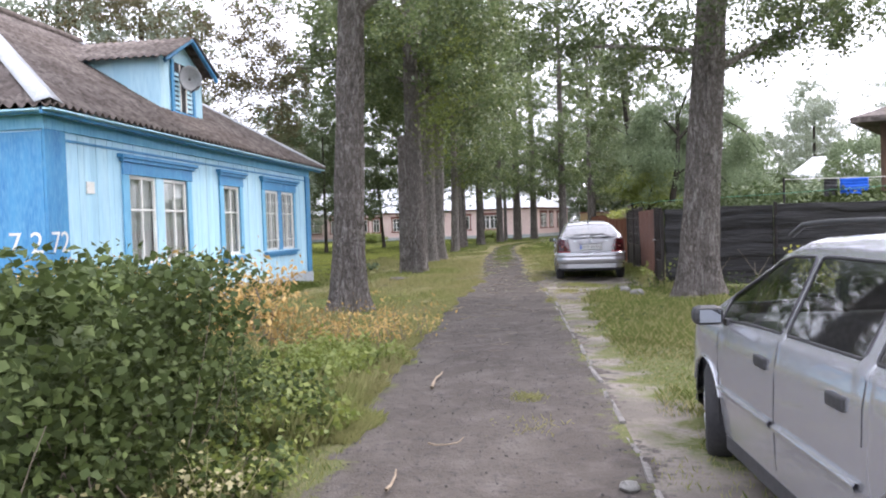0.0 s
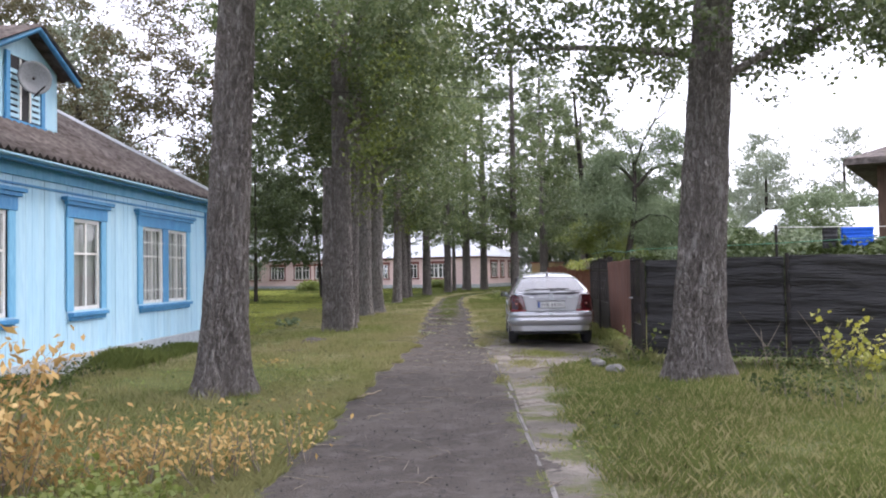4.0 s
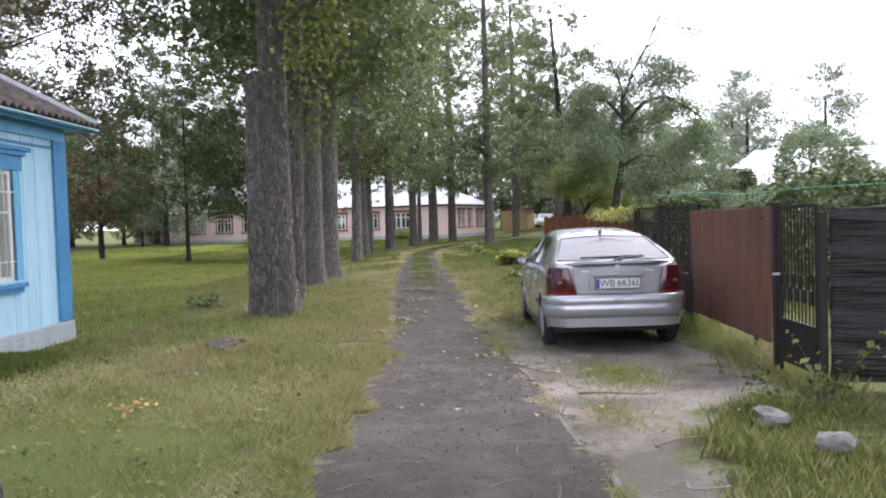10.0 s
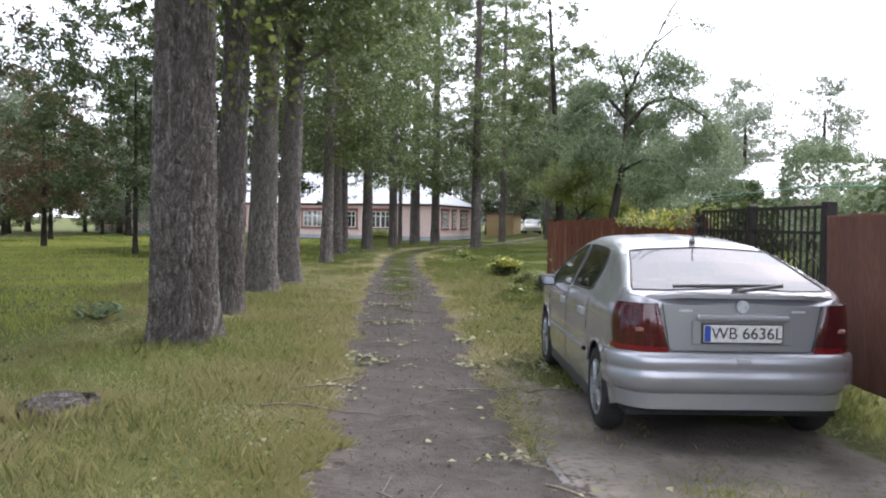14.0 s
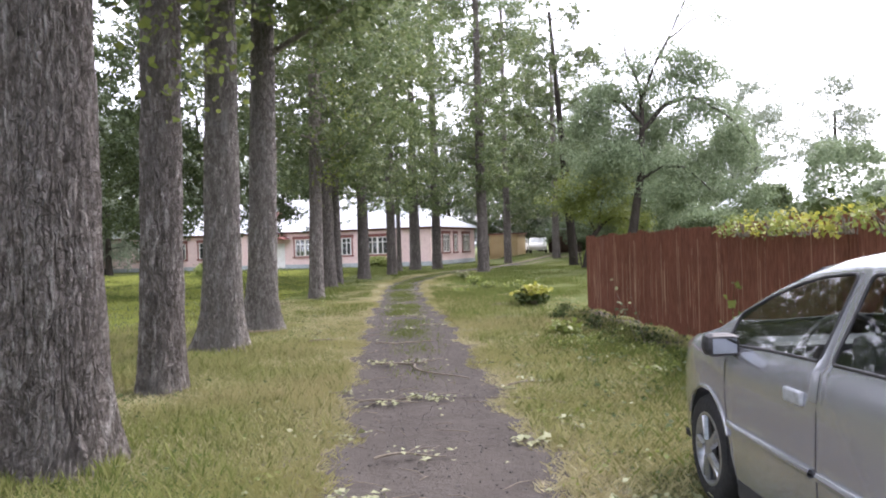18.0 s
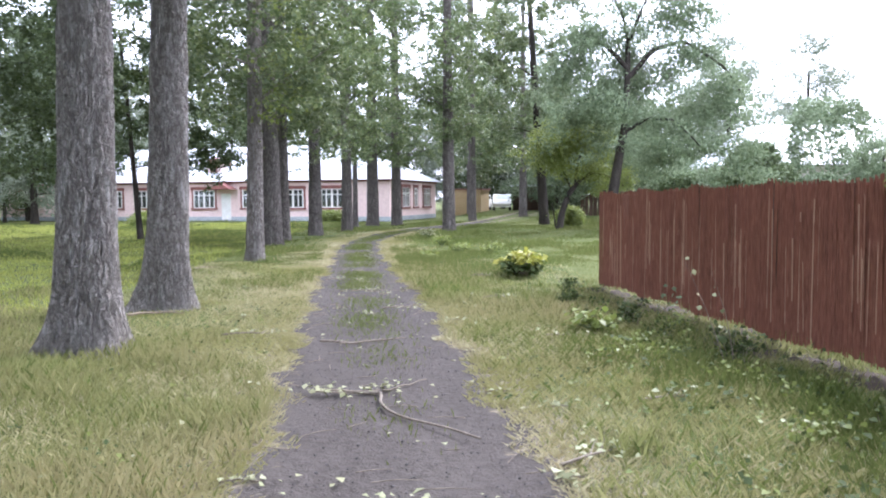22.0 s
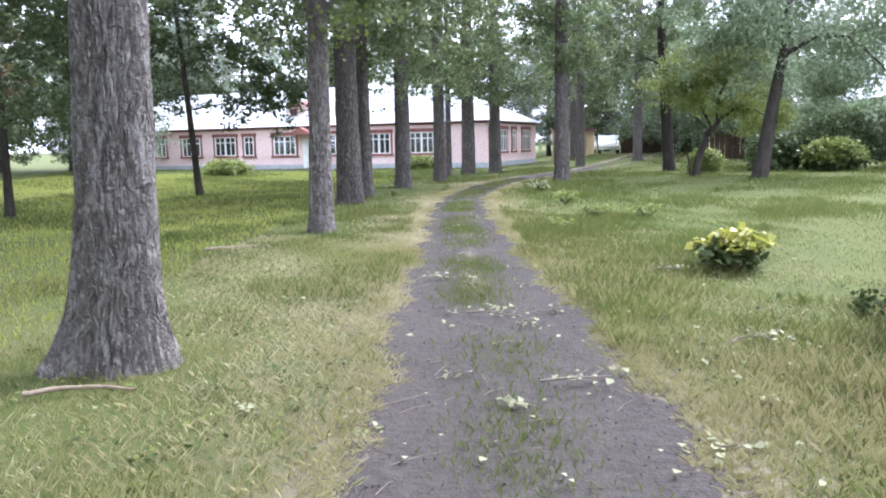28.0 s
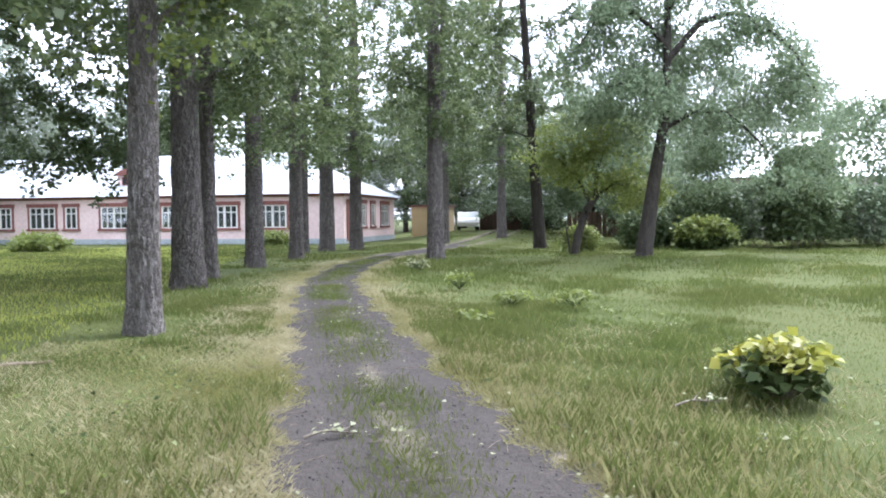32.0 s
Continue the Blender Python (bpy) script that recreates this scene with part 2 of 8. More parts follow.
LEAF_FALLEN = material("fallen_leaf", (0.16, 0.19, 0.08), (0.36, 0.37, 0.23), (0.26, 0.26, 0.13), scale=1.5, rough=0.75, bump=0, island=True, translucent=0.15)
MEADOW = material("meadow_blade", (0.085, 0.118, 0.028), (0.155, 0.19, 0.056), (0.14, 0.158, 0.05), scale=0.35, rough=0.8, bump=0, island=True, translucent=0.45, spec=0.06)
GRASS = material("grass_blade", (0.145, 0.175, 0.05), (0.3, 0.305, 0.122), (0.32, 0.285, 0.145), scale=0.35, rough=0.8, bump=0, island=True, translucent=0.45, spec=0.06)
LAWN = material("lawn_blade", (0.25, 0.295, 0.065), (0.39, 0.42, 0.115), (0.33, 0.35, 0.09), scale=0.25, rough=0.8, bump=0, island=True, translucent=0.5, spec=0.06)
STRAW = material("dry_grass_blade", (0.36, 0.32, 0.185), (0.54, 0.49, 0.31), (0.27, 0.26, 0.10), scale=0.4, rough=0.85, bump=0, island=True, translucent=0.3, spec=0.08)
TWIG = material("twig_bark", (0.17, 0.14, 0.105), (0.25, 0.21, 0.16), scale=8.0, rough=0.9, bump=0.4)
BLUE = material("pale_blue_paint", (0.37, 0.61, 0.735), (0.46, 0.68, 0.765), (0.33, 0.555, 0.685), scale=1.3, fine=9.0, stretch=(3, 3, 0.35), rough=0.65, bump=0.25, spread=0.05)
BLUE_MID = material("faded_blue_paint", (0.13, 0.385, 0.585), (0.19, 0.465, 0.645), (0.10, 0.32, 0.53), scale=2.0, fine=12.0, stretch=(3, 3, 0.5), rough=0.6, bump=0.25)
BLUE_DARK = material("cornflower_paint", (0.03, 0.18, 0.40), (0.055, 0.26, 0.48), (0.11, 0.32, 0.50), scale=2.0, fine=14.0, stretch=(3, 3, 0.6), rough=0.55, bump=0.25)
PLINTH = material("cement_plinth", (0.36, 0.39, 0.39), (0.27, 0.29, 0.29), (0.43, 0.49, 0.51), scale=2.5, fine=20, rough=0.9, bump=0.5)
WHITE = material("white_paint", (0.78, 0.78, 0.74), (0.68, 0.67, 0.62), (0.6, 0.58, 0.52), scale=3, fine=30, rough=0.5, bump=0.15)
ASBESTOS = material("weathered_corrugated_sheet", (0.12, 0.10, 0.09), (0.20, 0.172, 0.157), (0.05, 0.042, 0.037), scale=1.6, fine=9, rough=0.95, bump=0.5, spec=0.1)
ZINC = material("zinc_flashing", (0.50, 0.52, 0.54), (0.40, 0.42, 0.44), scale=2, rough=0.5, metal=0.35, bump=0.1)
CURTAIN = material("net_curtain", (0.62, 0.62, 0.58), (0.5, 0.5, 0.47), (0.42, 0.42, 0.4), scale=4, fine=18, stretch=(6, 6, 0.3), rough=0.95, bump=0.4)
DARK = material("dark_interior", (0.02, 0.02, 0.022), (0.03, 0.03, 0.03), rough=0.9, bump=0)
REARGLASS = glass_material("rear_window_glass", (0.30, 0.33, 0.34), 0.82)
GLASS = glass_material("window_glass", (0.93, 0.95, 0.95), 0.9)
CARGLASS = glass_material("tinted_car_glass", (0.66, 0.71, 0.71), 0.84)
SILVER = material("silver_car_paint", (0.40, 0.405, 0.43), (0.44, 0.445, 0.47), (0.37, 0.375, 0.40), scale=1.0, fine=400, rough=0.27, metal=0.65, bump=0, coat=0.7)
RUBBER = material("tyre_rubber", (0.018, 0.018, 0.02), (0.03, 0.029, 0.028), scale=5, rough=0.85, bump=0.3)
SILL = material("dark_grey_plastic", (0.035, 0.035, 0.038), (0.05, 0.05, 0.054), scale=5, rough=0.6, bump=0.1)
BLACKPL = material("black_plastic", (0.025, 0.025, 0.027), (0.04, 0.04, 0.042), scale=5, rough=0.55, bump=0.1)
ALLOY = material("alloy_rim", (0.45, 0.46, 0.48), (0.36, 0.37, 0.39), scale=6, rough=0.35, metal=0.8, bump=0)
LAMP_RED = material("tail_lamp_red", (0.2, 0.008, 0.012), (0.15, 0.006, 0.01), rough=0.12, bump=0, coat=0.8)
LAMP_SMOKE = material("tail_lamp_smoke", (0.085, 0.006, 0.01), (0.04, 0.007, 0.009), rough=0.12, bump=0, coat=0.8)
LAMP_PINK = material("reversing_lens", (0.34, 0.16, 0.12), (0.28, 0.12, 0.1), rough=0.15, bump=0, coat=0.5)
LAMP_CLEAR = material("headlamp_lens", (0.55, 0.57, 0.6), (0.4, 0.42, 0.45), rough=0.1, bump=0, coat=0.8)
# Glass colour darkened to look like reflected dark trees instead of sky.
MIRROR = material("mirror_glass", (0.2, 0.215, 0.23), (0.2, 0.215, 0.23), (0.2, 0.215, 0.23), rough=0.03, metal=1.0, bump=0)
PLATE_W = material("plate_white", (0.75, 0.75, 0.73), (0.7, 0.7, 0.68), rough=0.4, bump=0)
PLATE_B = material("plate_blue", (0.02, 0.07, 0.35), (0.02, 0.06, 0.3), rough=0.4, bump=0)
INK = material("black_ink", (0.02, 0.02, 0.02), (0.03, 0.03, 0.03), rough=0.5, bump=0)
SEAT = material("seat_cloth", (0.06, 0.06, 0.065), (0.08, 0.08, 0.085), scale=8, rough=0.95, bump=0.2)
REED_PALE = material("pale_reed", (0.26, 0.125, 0.075), (0.44, 0.27, 0.17), scale=5.0, rough=0.8, bump=0.3, island=True)
REED = material("brown_reed", (0.115, 0.034, 0.019), (0.215, 0.075, 0.042), (0.3, 0.13, 0.075), scale=9.0, fine=30, stretch=(5.0, 5.0, 0.25), rough=0.85, bump=0.5, contrast=(0.32, 0.66))
BROWN_PANEL = material("brown_mat", (0.105, 0.042, 0.028), (0.165, 0.07, 0.044), (0.075, 0.031, 0.021), scale=2.2, fine=30, stretch=(2.5, 2.5, 0.35), rough=0.75, bump=0.5)
SHADE = material("black_shade_cloth", (0.009, 0.0085, 0.009), (0.018, 0.0165, 0.017), (0.03, 0.028, 0.028), scale=1.5, fine=6, stretch=(0.5, 0.5, 7), rough=0.36, bump=0.9, depth=0.05, spec=0.5)
IRON = material("black_iron", (0.014, 0.013, 0.014), (0.024, 0.021, 0.02), (0.04, 0.028, 0.02), scale=6, fine=30, rough=0.6, bump=0.2, spec=0.25)
PINK = material("pink_plaster", (0.70, 0.53, 0.49), (0.76, 0.60, 0.55), (0.62, 0.46, 0.43), scale=0.5, fine=5, rough=0.9, bump=0.2)
BRICKRED = material("red_brown_paint", (0.20, 0.072, 0.058), (0.27, 0.105, 0.085), scale=3, rough=0.7, bump=0.2)
ROOF_PALE = material("pale_metal_roof", (0.47, 0.49, 0.505), (0.58, 0.60, 0.61), (0.40, 0.42, 0.43), scale=0.5, fine=4, rough=0.5, metal=0.2, bump=0.1)
OCHRE = material("ochre_wall", (0.42, 0.31, 0.15), (0.48, 0.37, 0.20), scale=1, rough=0.9, bump=0.2)
BROWN_WOOD = material("brown_shed_wood", (0.085, 0.05, 0.035), (0.12, 0.075, 0.05), scale=2, fine=12, stretch=(4, 4, 0.5), rough=0.9, bump=0.4)
STONE = material("grey_stone", (0.17, 0.165, 0.15), (0.11, 0.108, 0.095), (0.24, 0.235, 0.22), scale=4, fine=25, rough=0.9, bump=0.6)
KERB = material("old_concrete_kerb", (0.24, 0.225, 0.205), (0.17, 0.16, 0.148), (0.11, 0.10, 0.09), scale=3, fine=20, rough=0.9, bump=0.6, spread=0.2)
WOOD = material("cut_wood", (0.34, 0.27, 0.19), (0.24, 0.18, 0.12), scale=5, rough=0.9, bump=0.4)
TAN_WALL = material("beige_plaster", (0.50, 0.46, 0.40), (0.44, 0.40, 0.35), scale=0.8, rough=0.9, bump=0.2)
CLOTH_BLUE = material("blue_cloth", (0.01, 0.11, 0.62), (0.015, 0.14, 0.7), scale=3, rough=0.8, bump=0.3)
GREEN_WIRE = material("green_wire", (0.08, 0.28, 0.16), (0.10, 0.32, 0.2), rough=0.5, bump=0)
SATELLITE = material("grey_dish", (0.27, 0.28, 0.29), (0.22, 0.23, 0.24), rough=0.6, bump=0.1)


def lane_material():
    """Cinder lane, sandy verge, straw fringe and lawn, blended along ragged borders by the mesh's own distances."""
    m = bpy.data.materials.new("cinder_lane")
    m.use_nodes = True
    n, l = m.node_tree.nodes, m.node_tree.links
    p = n["Principled BSDF"]
    tc = n.new("ShaderNodeTexCoord")

    def noise_of(scale, detail=5.0):
        t = n.new("ShaderNodeTexNoise")
        t.inputs["Scale"].default_value, t.inputs["Detail"].default_value = scale, detail
        l.new(tc.outputs["Object"], t.inputs["Vector"])
        return t.outputs["Fac"]

    def ramp_of(source, lo, hi, a=0.0, b=1.0):
        r = n.new("ShaderNodeMapRange")
        for key, v in (("From Min", lo), ("From Max", hi), ("To Min", a), ("To Max", b)):
            r.inputs[key].default_value = v
        l.new(source, r.inputs["Value"])
        return r.outputs["Result"]

    def mix_of(fac, a, b):
        x = n.new("ShaderNodeMix")
        x.data_type = "RGBA"
        l.new(fac, x.inputs["Factor"])
        for key, v in (("A", a), ("B", b)):
            if isinstance(v, tuple):
                x.inputs[key].default_value = (*v, 1)
            else:
                l.new(v, x.inputs[key])
        return x.outputs["Result"]

    def plus(a, b):
        q = n.new("ShaderNodeMath")
        q.operation = "ADD"
        l.new(a, q.inputs[0])
        l.new(b, q.inputs[1])
        return q.outputs["Value"]

    def attr(name):
        a = n.new("ShaderNodeAttribute")
        a.attribute_name = name
        return a.outputs["Fac"]

    big, mid, fine, grit = noise_of(0.7), noise_of(4.5), noise_of(17.0, 7.0), noise_of(60.0, 3.0)
    ragged = plus(ramp_of(mid, 0.3, 0.7, -0.16, 0.16), ramp_of(fine, 0.3, 0.7, -0.1, 0.1))
    sand_rag = plus(ragged, ramp_of(noise_of(1.8), 0.3, 0.7, -0.7, 0.5))
    lawn = mix_of(ramp_of(big, 0.35, 0.65), (0.08, 0.1, 0.032), (0.115, 0.125, 0.046))
    lawn = mix_of(ramp_of(fine, 0.45, 0.7), lawn, (0.165, 0.152, 0.08))
    straw = mix_of(ramp_of(fine, 0.35, 0.65), (0.24, 0.208, 0.138), (0.16, 0.14, 0.10))
    sand = mix_of(ramp_of(noise_of(1.1), 0.42, 0.6), (0.27, 0.24, 0.205), (0.13, 0.116, 0.10))
    sand = mix_of(ramp_of(mid, 0.4, 0.7, 0.0, 0.6), sand, (0.185, 0.165, 0.14))
    sand = mix_of(ramp_of(fine, 0.5, 0.75), sand, (0.13, 0.12, 0.09))
    cinder = mix_of(ramp_of(big, 0.3, 0.7), (0.066, 0.057, 0.049), (0.1, 0.087, 0.075))
    cinder = mix_of(ramp_of(mid, 0.5, 0.72, 0.0, 0.6), cinder, (0.14, 0.125, 0.112))
    cinder = mix_of(ramp_of(fine, 0.53, 0.78), cinder, (0.045, 0.04, 0.041))
    cinder = mix_of(ramp_of(noise_of(1.6, 8.0), 0.5, 0.72, 0.0, 0.75), cinder, (0.122, 0.109, 0.095))
    cinder = mix_of(ramp_of(grit, 0.6, 0.75, 0.0, 0.6), cinder, (0.15, 0.137, 0.13))
    # Cinder grows darker between y 20 and 26 and stays so beyond.
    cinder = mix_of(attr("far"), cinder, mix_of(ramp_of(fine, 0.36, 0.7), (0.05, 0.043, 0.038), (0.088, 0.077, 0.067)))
    straw = mix_of(attr("green"), straw, lawn)
    col = mix_of(ramp_of(plus(attr("edge"), ragged), -0.45, -0.15), lawn, straw)
    col = mix_of(ramp_of(plus(attr("sand"), sand_rag), -0.25, 0.15), col, sand)
    col = mix_of(ramp_of(plus(attr("edge"), ragged), -0.06, 0.06), col, cinder)
    col = mix_of(ramp_of(plus(attr("crown"), ragged), 0.45, 0.68, 0.0, 0.6), col, straw)
    l.new(col, p.inputs["Base Color"])
    p.inputs["Roughness"].default_value, p.inputs["Specular IOR Level"].default_value = 0.95, 0.15
    b = n.new("ShaderNodeBump")
    b.inputs["Strength"].default_value, b.inputs["Distance"].default_value = 0.9, 0.02
    l.new(plus(fine, grit), b.inputs["Height"])
    l.new(b.outputs["Normal"], p.inputs["Normal"])
    return m


LANE = lane_material()


# ---- building helpers ----
def finish(name, me, mat, parent=None, label="", smooth=False):
    if mat is not None:
        me.materials.append(mat)
    if smooth:
        me.polygons.foreach_set("use_smooth", np.ones(len(me.polygons), bool))
    me.update()
    ob = new(name, me)
    if parent is not None:
        ob.parent = parent
    if label:
        ob["label"] = label
    return ob


def part(name, bm, mat, parent=None, label="", smooth=False):
    me = bpy.data.meshes.new(name)
    bm.normal_update()
    bm.to_mesh(me)
    bm.free()
    return finish(name, me, mat, parent, label, smooth)


def grid_part(name, verts, faces, mat, parent=None, label="", smooth=False):
    """A mesh from arrays: verts (n, 3), faces (m, 3 or 4)."""
    v, f = np.asarray(verts, np.float32), np.asarray(faces, np.int32)
    me = bpy.data.meshes.new(name)
    k = f.shape[1]
    me.vertices.add(len(v))
    me.vertices.foreach_set("co", v.ravel())
    me.loops.add(f.size)
    me.loops.foreach_set("vertex_index", f.ravel())
    me.polygons.add(len(f))
    me.polygons.foreach_set("loop_start", np.arange(0, f.size, k, dtype=np.int32))
    me.update(calc_edges=True)
    return finish(name, me, mat, parent, label, smooth)


def thing(name, at, label, category, group="", rz=0.0, kind=""):
    e = new(name)
    e.matrix_world = pose(*at, 0, 0, rz)
    return tagged(e, label, category, group, kind)


def box(bm, x0, x1, y0, y1, z0, z1, bevel=0.0):
    r = bmesh.ops.create_cube(bm, size=1.0, matrix=Matrix.LocRotScale(((x0 + x1) / 2, (y0 + y1) / 2, (z0 + z1) / 2), None, (abs(x1 - x0), abs(y1 - y0), abs(z1 - z0))))
    if bevel:
        edges = {e for v in r["verts"] for e in v.link_edges}
        bmesh.ops.bevel(bm, geom=list(edges), offset=bevel, segments=2, affect="EDGES", profile=0.5)
    return bm


def boxes(*args, bevel=0.0):
    bm = bmesh.new()
    for a in args:
        box(bm, *a, bevel=bevel)
    return bm


def rod(bm, a, b, r, r2=None, n=8):
    a, b = Vector(a), Vector(b)
    d = b - a
    q = d.to_track_quat("Z", "Y").to_matrix().to_4x4()
    bmesh.ops.create_cone(bm, cap_ends=True, segments=n, radius1=r, radius2=r if r2 is None else r2, depth=d.length, matrix=Matrix.Translation((a + b) / 2) @ q)
    return bm


def rods(*args, n=8):
    bm = bmesh.new()
    for a in args:
        rod(bm, *a, n=n)
    return bm


def tube(points, radii, n=8):
    """Vertices and quads of a tube along points."""
    p = np.asarray(points, float)
    t = np.gradient(p, axis=0)
    t /= np.linalg.norm(t, axis=1)[:, None] + 1e-9
    ref = np.where(np.abs(t[:, 2:3]) > 0.9, [[1.0, 0, 0]], [[0, 0, 1.0]])
    u = np.cross(t, ref)
    u /= np.linalg.norm(u, axis=1)[:, None] + 1e-9
    w = np.cross(t, u)
    a = np.linspace(0, 2 * np.pi, n, endpoint=False)
    r = np.asarray(radii, float)[:, None, None]
    v = p[:, None, :] + r * (np.cos(a)[None, :, None] * u[:, None, :] + np.sin(a)[None, :, None] * w[:, None, :])
    return v.reshape(-1, 3), quads(len(p), n, True)


def quads(rows, cols, wrap=False):
    i, j = np.meshgrid(np.arange(rows - 1), np.arange(cols if wrap else cols - 1), indexing="ij")
    j2 = (j + 1) % cols
    return np.stack([i * cols + j, i * cols + j2, (i + 1) * cols + j2, (i + 1) * cols + j], -1).reshape(-1, 4)


def joined(pieces):
    vs, fs, k = [], [], 0
    for v, f in pieces:
        vs.append(v)
        fs.append(np.asarray(f) + k)
        k += len(v)
    return np.concatenate(vs), np.concatenate(fs)


def leaf_cloud(centres, count, spread, size, rng, flat=0.0, droop=0.3, slim=1.0):
    """Folded leaf quads scattered round the centres: flat 1 lays them level."""
    c = np.repeat(np.asarray(centres, float), count, axis=0)
    n = len(c)
    sp = np.asarray(spread, float)
    c = c + rng.normal(size=(n, 3)) * (sp if sp.ndim else np.array([sp, sp, sp * 0.8]))
    d = rng.normal(size=(n, 3)) * np.array([1, 1, 0.6 * (1 - flat) + 0.02]) - np.array([0, 0, droop])
    d /= np.linalg.norm(d, axis=1)[:, None]
    up = rng.normal(size=(n, 3)) * (1 - flat) * 0.8 + np.array([0, 0, 1.0])
    s = np.cross(d, up)
    s /= np.linalg.norm(s, axis=1)[:, None] + 1e-9
    nn = np.cross(s, d)
    L = size * rng.uniform(0.6, 1.3, (n, 1))
    W = L * rng.uniform(0.32, 0.5, (n, 1)) * slim
    v = np.stack([c, c + d * L * 0.45 + s * W + nn * W * 0.35, c + d * L, c + d * L * 0.45 - s * W + nn * W * 0.35], 1).reshape(-1, 3)
    return v, np.arange(4 * n).reshape(-1, 4)


# ---- ground and path ----
EDGE = np.array([(-14, 2.0, 3.75), (3, 1.6, 3.48), (6.3, 1.42, 3.37), (9.5, 1.22, 3.19), (12.5, 1.13, 3.0), (15, 1.05, 2.9), (18, 1.04, 2.7), (20, 1.04, 2.5), (22, 0.88, 2.37),
                 (25, 0.6, 2.2), (28, 0.36, 2.08), (31, 0.16, 1.93), (33, 0.03, 1.84), (36, -0.2, 1.66), (38, -0.22, 1.42), (41.5, -0.34, 1.22), (45, -0.52, 1.02), (49, -0.62, 0.9), (52, -0.42, 1.0),
                 (57, 0.25, 1.75), (60, 0.98, 2.45), (63.5, 2.1, 3.5), (70, 4.9, 6.3), (80, 9.2, 10.8), (95, 14.0, 15.6)])


def edge_l(y):
    return np.interp(y, EDGE[:, 0], EDGE[:, 1])


def edge_r(y):
    return np.interp(y, EDGE[:, 0], EDGE[:, 2])


def wobble(y, k=0.0):
    return 0.06 * np.sin(2.3 * y + k) + 0.05 * np.sin(5.1 * y + 2 * k) + 0.035 * np.sin(11.7 * y + 3 * k) + 0.02 * np.sin(23.0 * y + k)


def dip(y):
    """The ground sinks a little towards the start of the lane."""
    u = np.clip((9.0 - np.asarray(y, float)) / 5.0, 0, 1)
    return -0.13 * u * u * (3 - 2 * u)


def relief(x, y):
    r = 0.02 * np.sin(0.9 * x + 0.4 * y) + 0.018 * np.sin(1.7 * y - 0.6 * x) + 0.012 * np.sin(3.1 * x + 2.2 * y)
    on = np.clip(np.maximum(edge_l(y) - x, x - edge_r(y)) / 1.2, 0, 1)
    rise = 0.5 * np.clip((y - 68) / 24, 0, 1) * np.clip((x - 5) / 4, 0, 1)
    return (r - 0.012) * on - 0.012 + dip(y) + rise


def lane_bed(x, y):
    """1 under the lane and its verge, where the lane's own surface lies on top."""
    far_side = np.where((y > 3) & (y < 25.5), 2.9, 0.3)
    return ((x > edge_l(y) - 0.3) & (x < edge_r(y) + far_side) & (y > -13) & (y < 94)).astype(float)


gx = np.concatenate([[-900, -400, -180, -90, -60], np.arange(-45, -6, 0.5), np.arange(-6, 10, 0.2), np.arange(10, 45.1, 0.5), [60, 90, 180, 400, 900]])
gy = np.concatenate([[-900, -400, -150, -60, -30], np.arange(-14, 110.1, 0.5), [130, 180, 300, 600, 1200]])
GX, GY = np.meshgrid(gx, gy)
ground = grid_part("ground", np.stack([GX, GY, relief(GX, GY) - 0.07 * lane_bed(GX, GY)], -1).reshape(-1, 3), quads(len(gy), len(gx)), GROUND, smooth=True)
tagged(ground, "mown and trampled lawn with dry patches", "ground", kind="structure")

REACH_Y = (3.5, 5, 7.5, 9, 12, 15, 16.5, 18, 20, 21.0, 22.0, 23.5)
REACH_X = (1.0, 0.75, 0.35, 0.3, 0.4, 0.6, 1.0, 2.1, 2.5, 1.9, 0.5, -0.3)


def reach(y):
    return np.interp(y, REACH_Y, REACH_X, left=-0.5, right=-0.5)


py = np.concatenate([np.arange(-14, 2, 0.4), np.arange(2, 48, 0.1), np.arange(48, 95, 0.25)])
cw = np.linspace(0, 1, 64)
L, R = edge_l(py), edge_r(py)
wide = np.where((py > 2) & (py < 26.5), 3.6, 0.9)
PX = (L - 0.9)[:, None] + (R + wide - L + 0.9)[:, None] * cw[None, :]
PY = np.repeat(py[:, None], 64, 1)
inside = np.minimum(PX - (L + wobble(py))[:, None], (R + wobble(py, 2.0))[:, None] - PX)
inner = np.clip(inside / 0.15, 0, 1)
tt = (PX - L[:, None]) / (R - L)[:, None]
rng = np.random.default_rng(5)
lane_z = dip(PY) + 0.004 + 0.008 * np.sin(2.2 * PX + 1.3 * PY) * np.sin(1.1 * PY) - 0.016 * np.exp(-((tt - 0.24) / 0.13) ** 2) - 0.016 * np.exp(-((tt - 0.76) / 0.13) ** 2) + rng.normal(size=PX.shape) * 0.004
PZ = (relief(PX, PY) + 0.008) * (1 - inner) + lane_z * inner + rng.normal(size=PX.shape) * 0.002
PZ[:, 0] -= 0.05
PZ[:, -1] -= 0.05
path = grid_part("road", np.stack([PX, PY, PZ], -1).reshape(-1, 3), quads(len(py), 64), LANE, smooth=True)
for key, val in (("edge", inside), ("sand", (reach(py) + R)[:, None] - PX - np.where(PX < R[:, None], 9.0, 0.0)),
                 ("green", np.clip((17.0 - PY) / 3.0, 0, 0.9)),
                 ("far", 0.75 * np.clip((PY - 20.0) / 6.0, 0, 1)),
                 ("crown", np.clip((py - 27) / 12, 0, 1)[:, None] * np.exp(-((tt - 0.5) / 0.15) ** 2) * (0.55 + 0.35 * np.sin(1.9 * py) * np.sin(0.7 * py + 1))[:, None])):
    at = path.data.attributes.new(key, "FLOAT", "POINT")
    at.data.foreach_set("value", val.astype(np.float32).ravel())
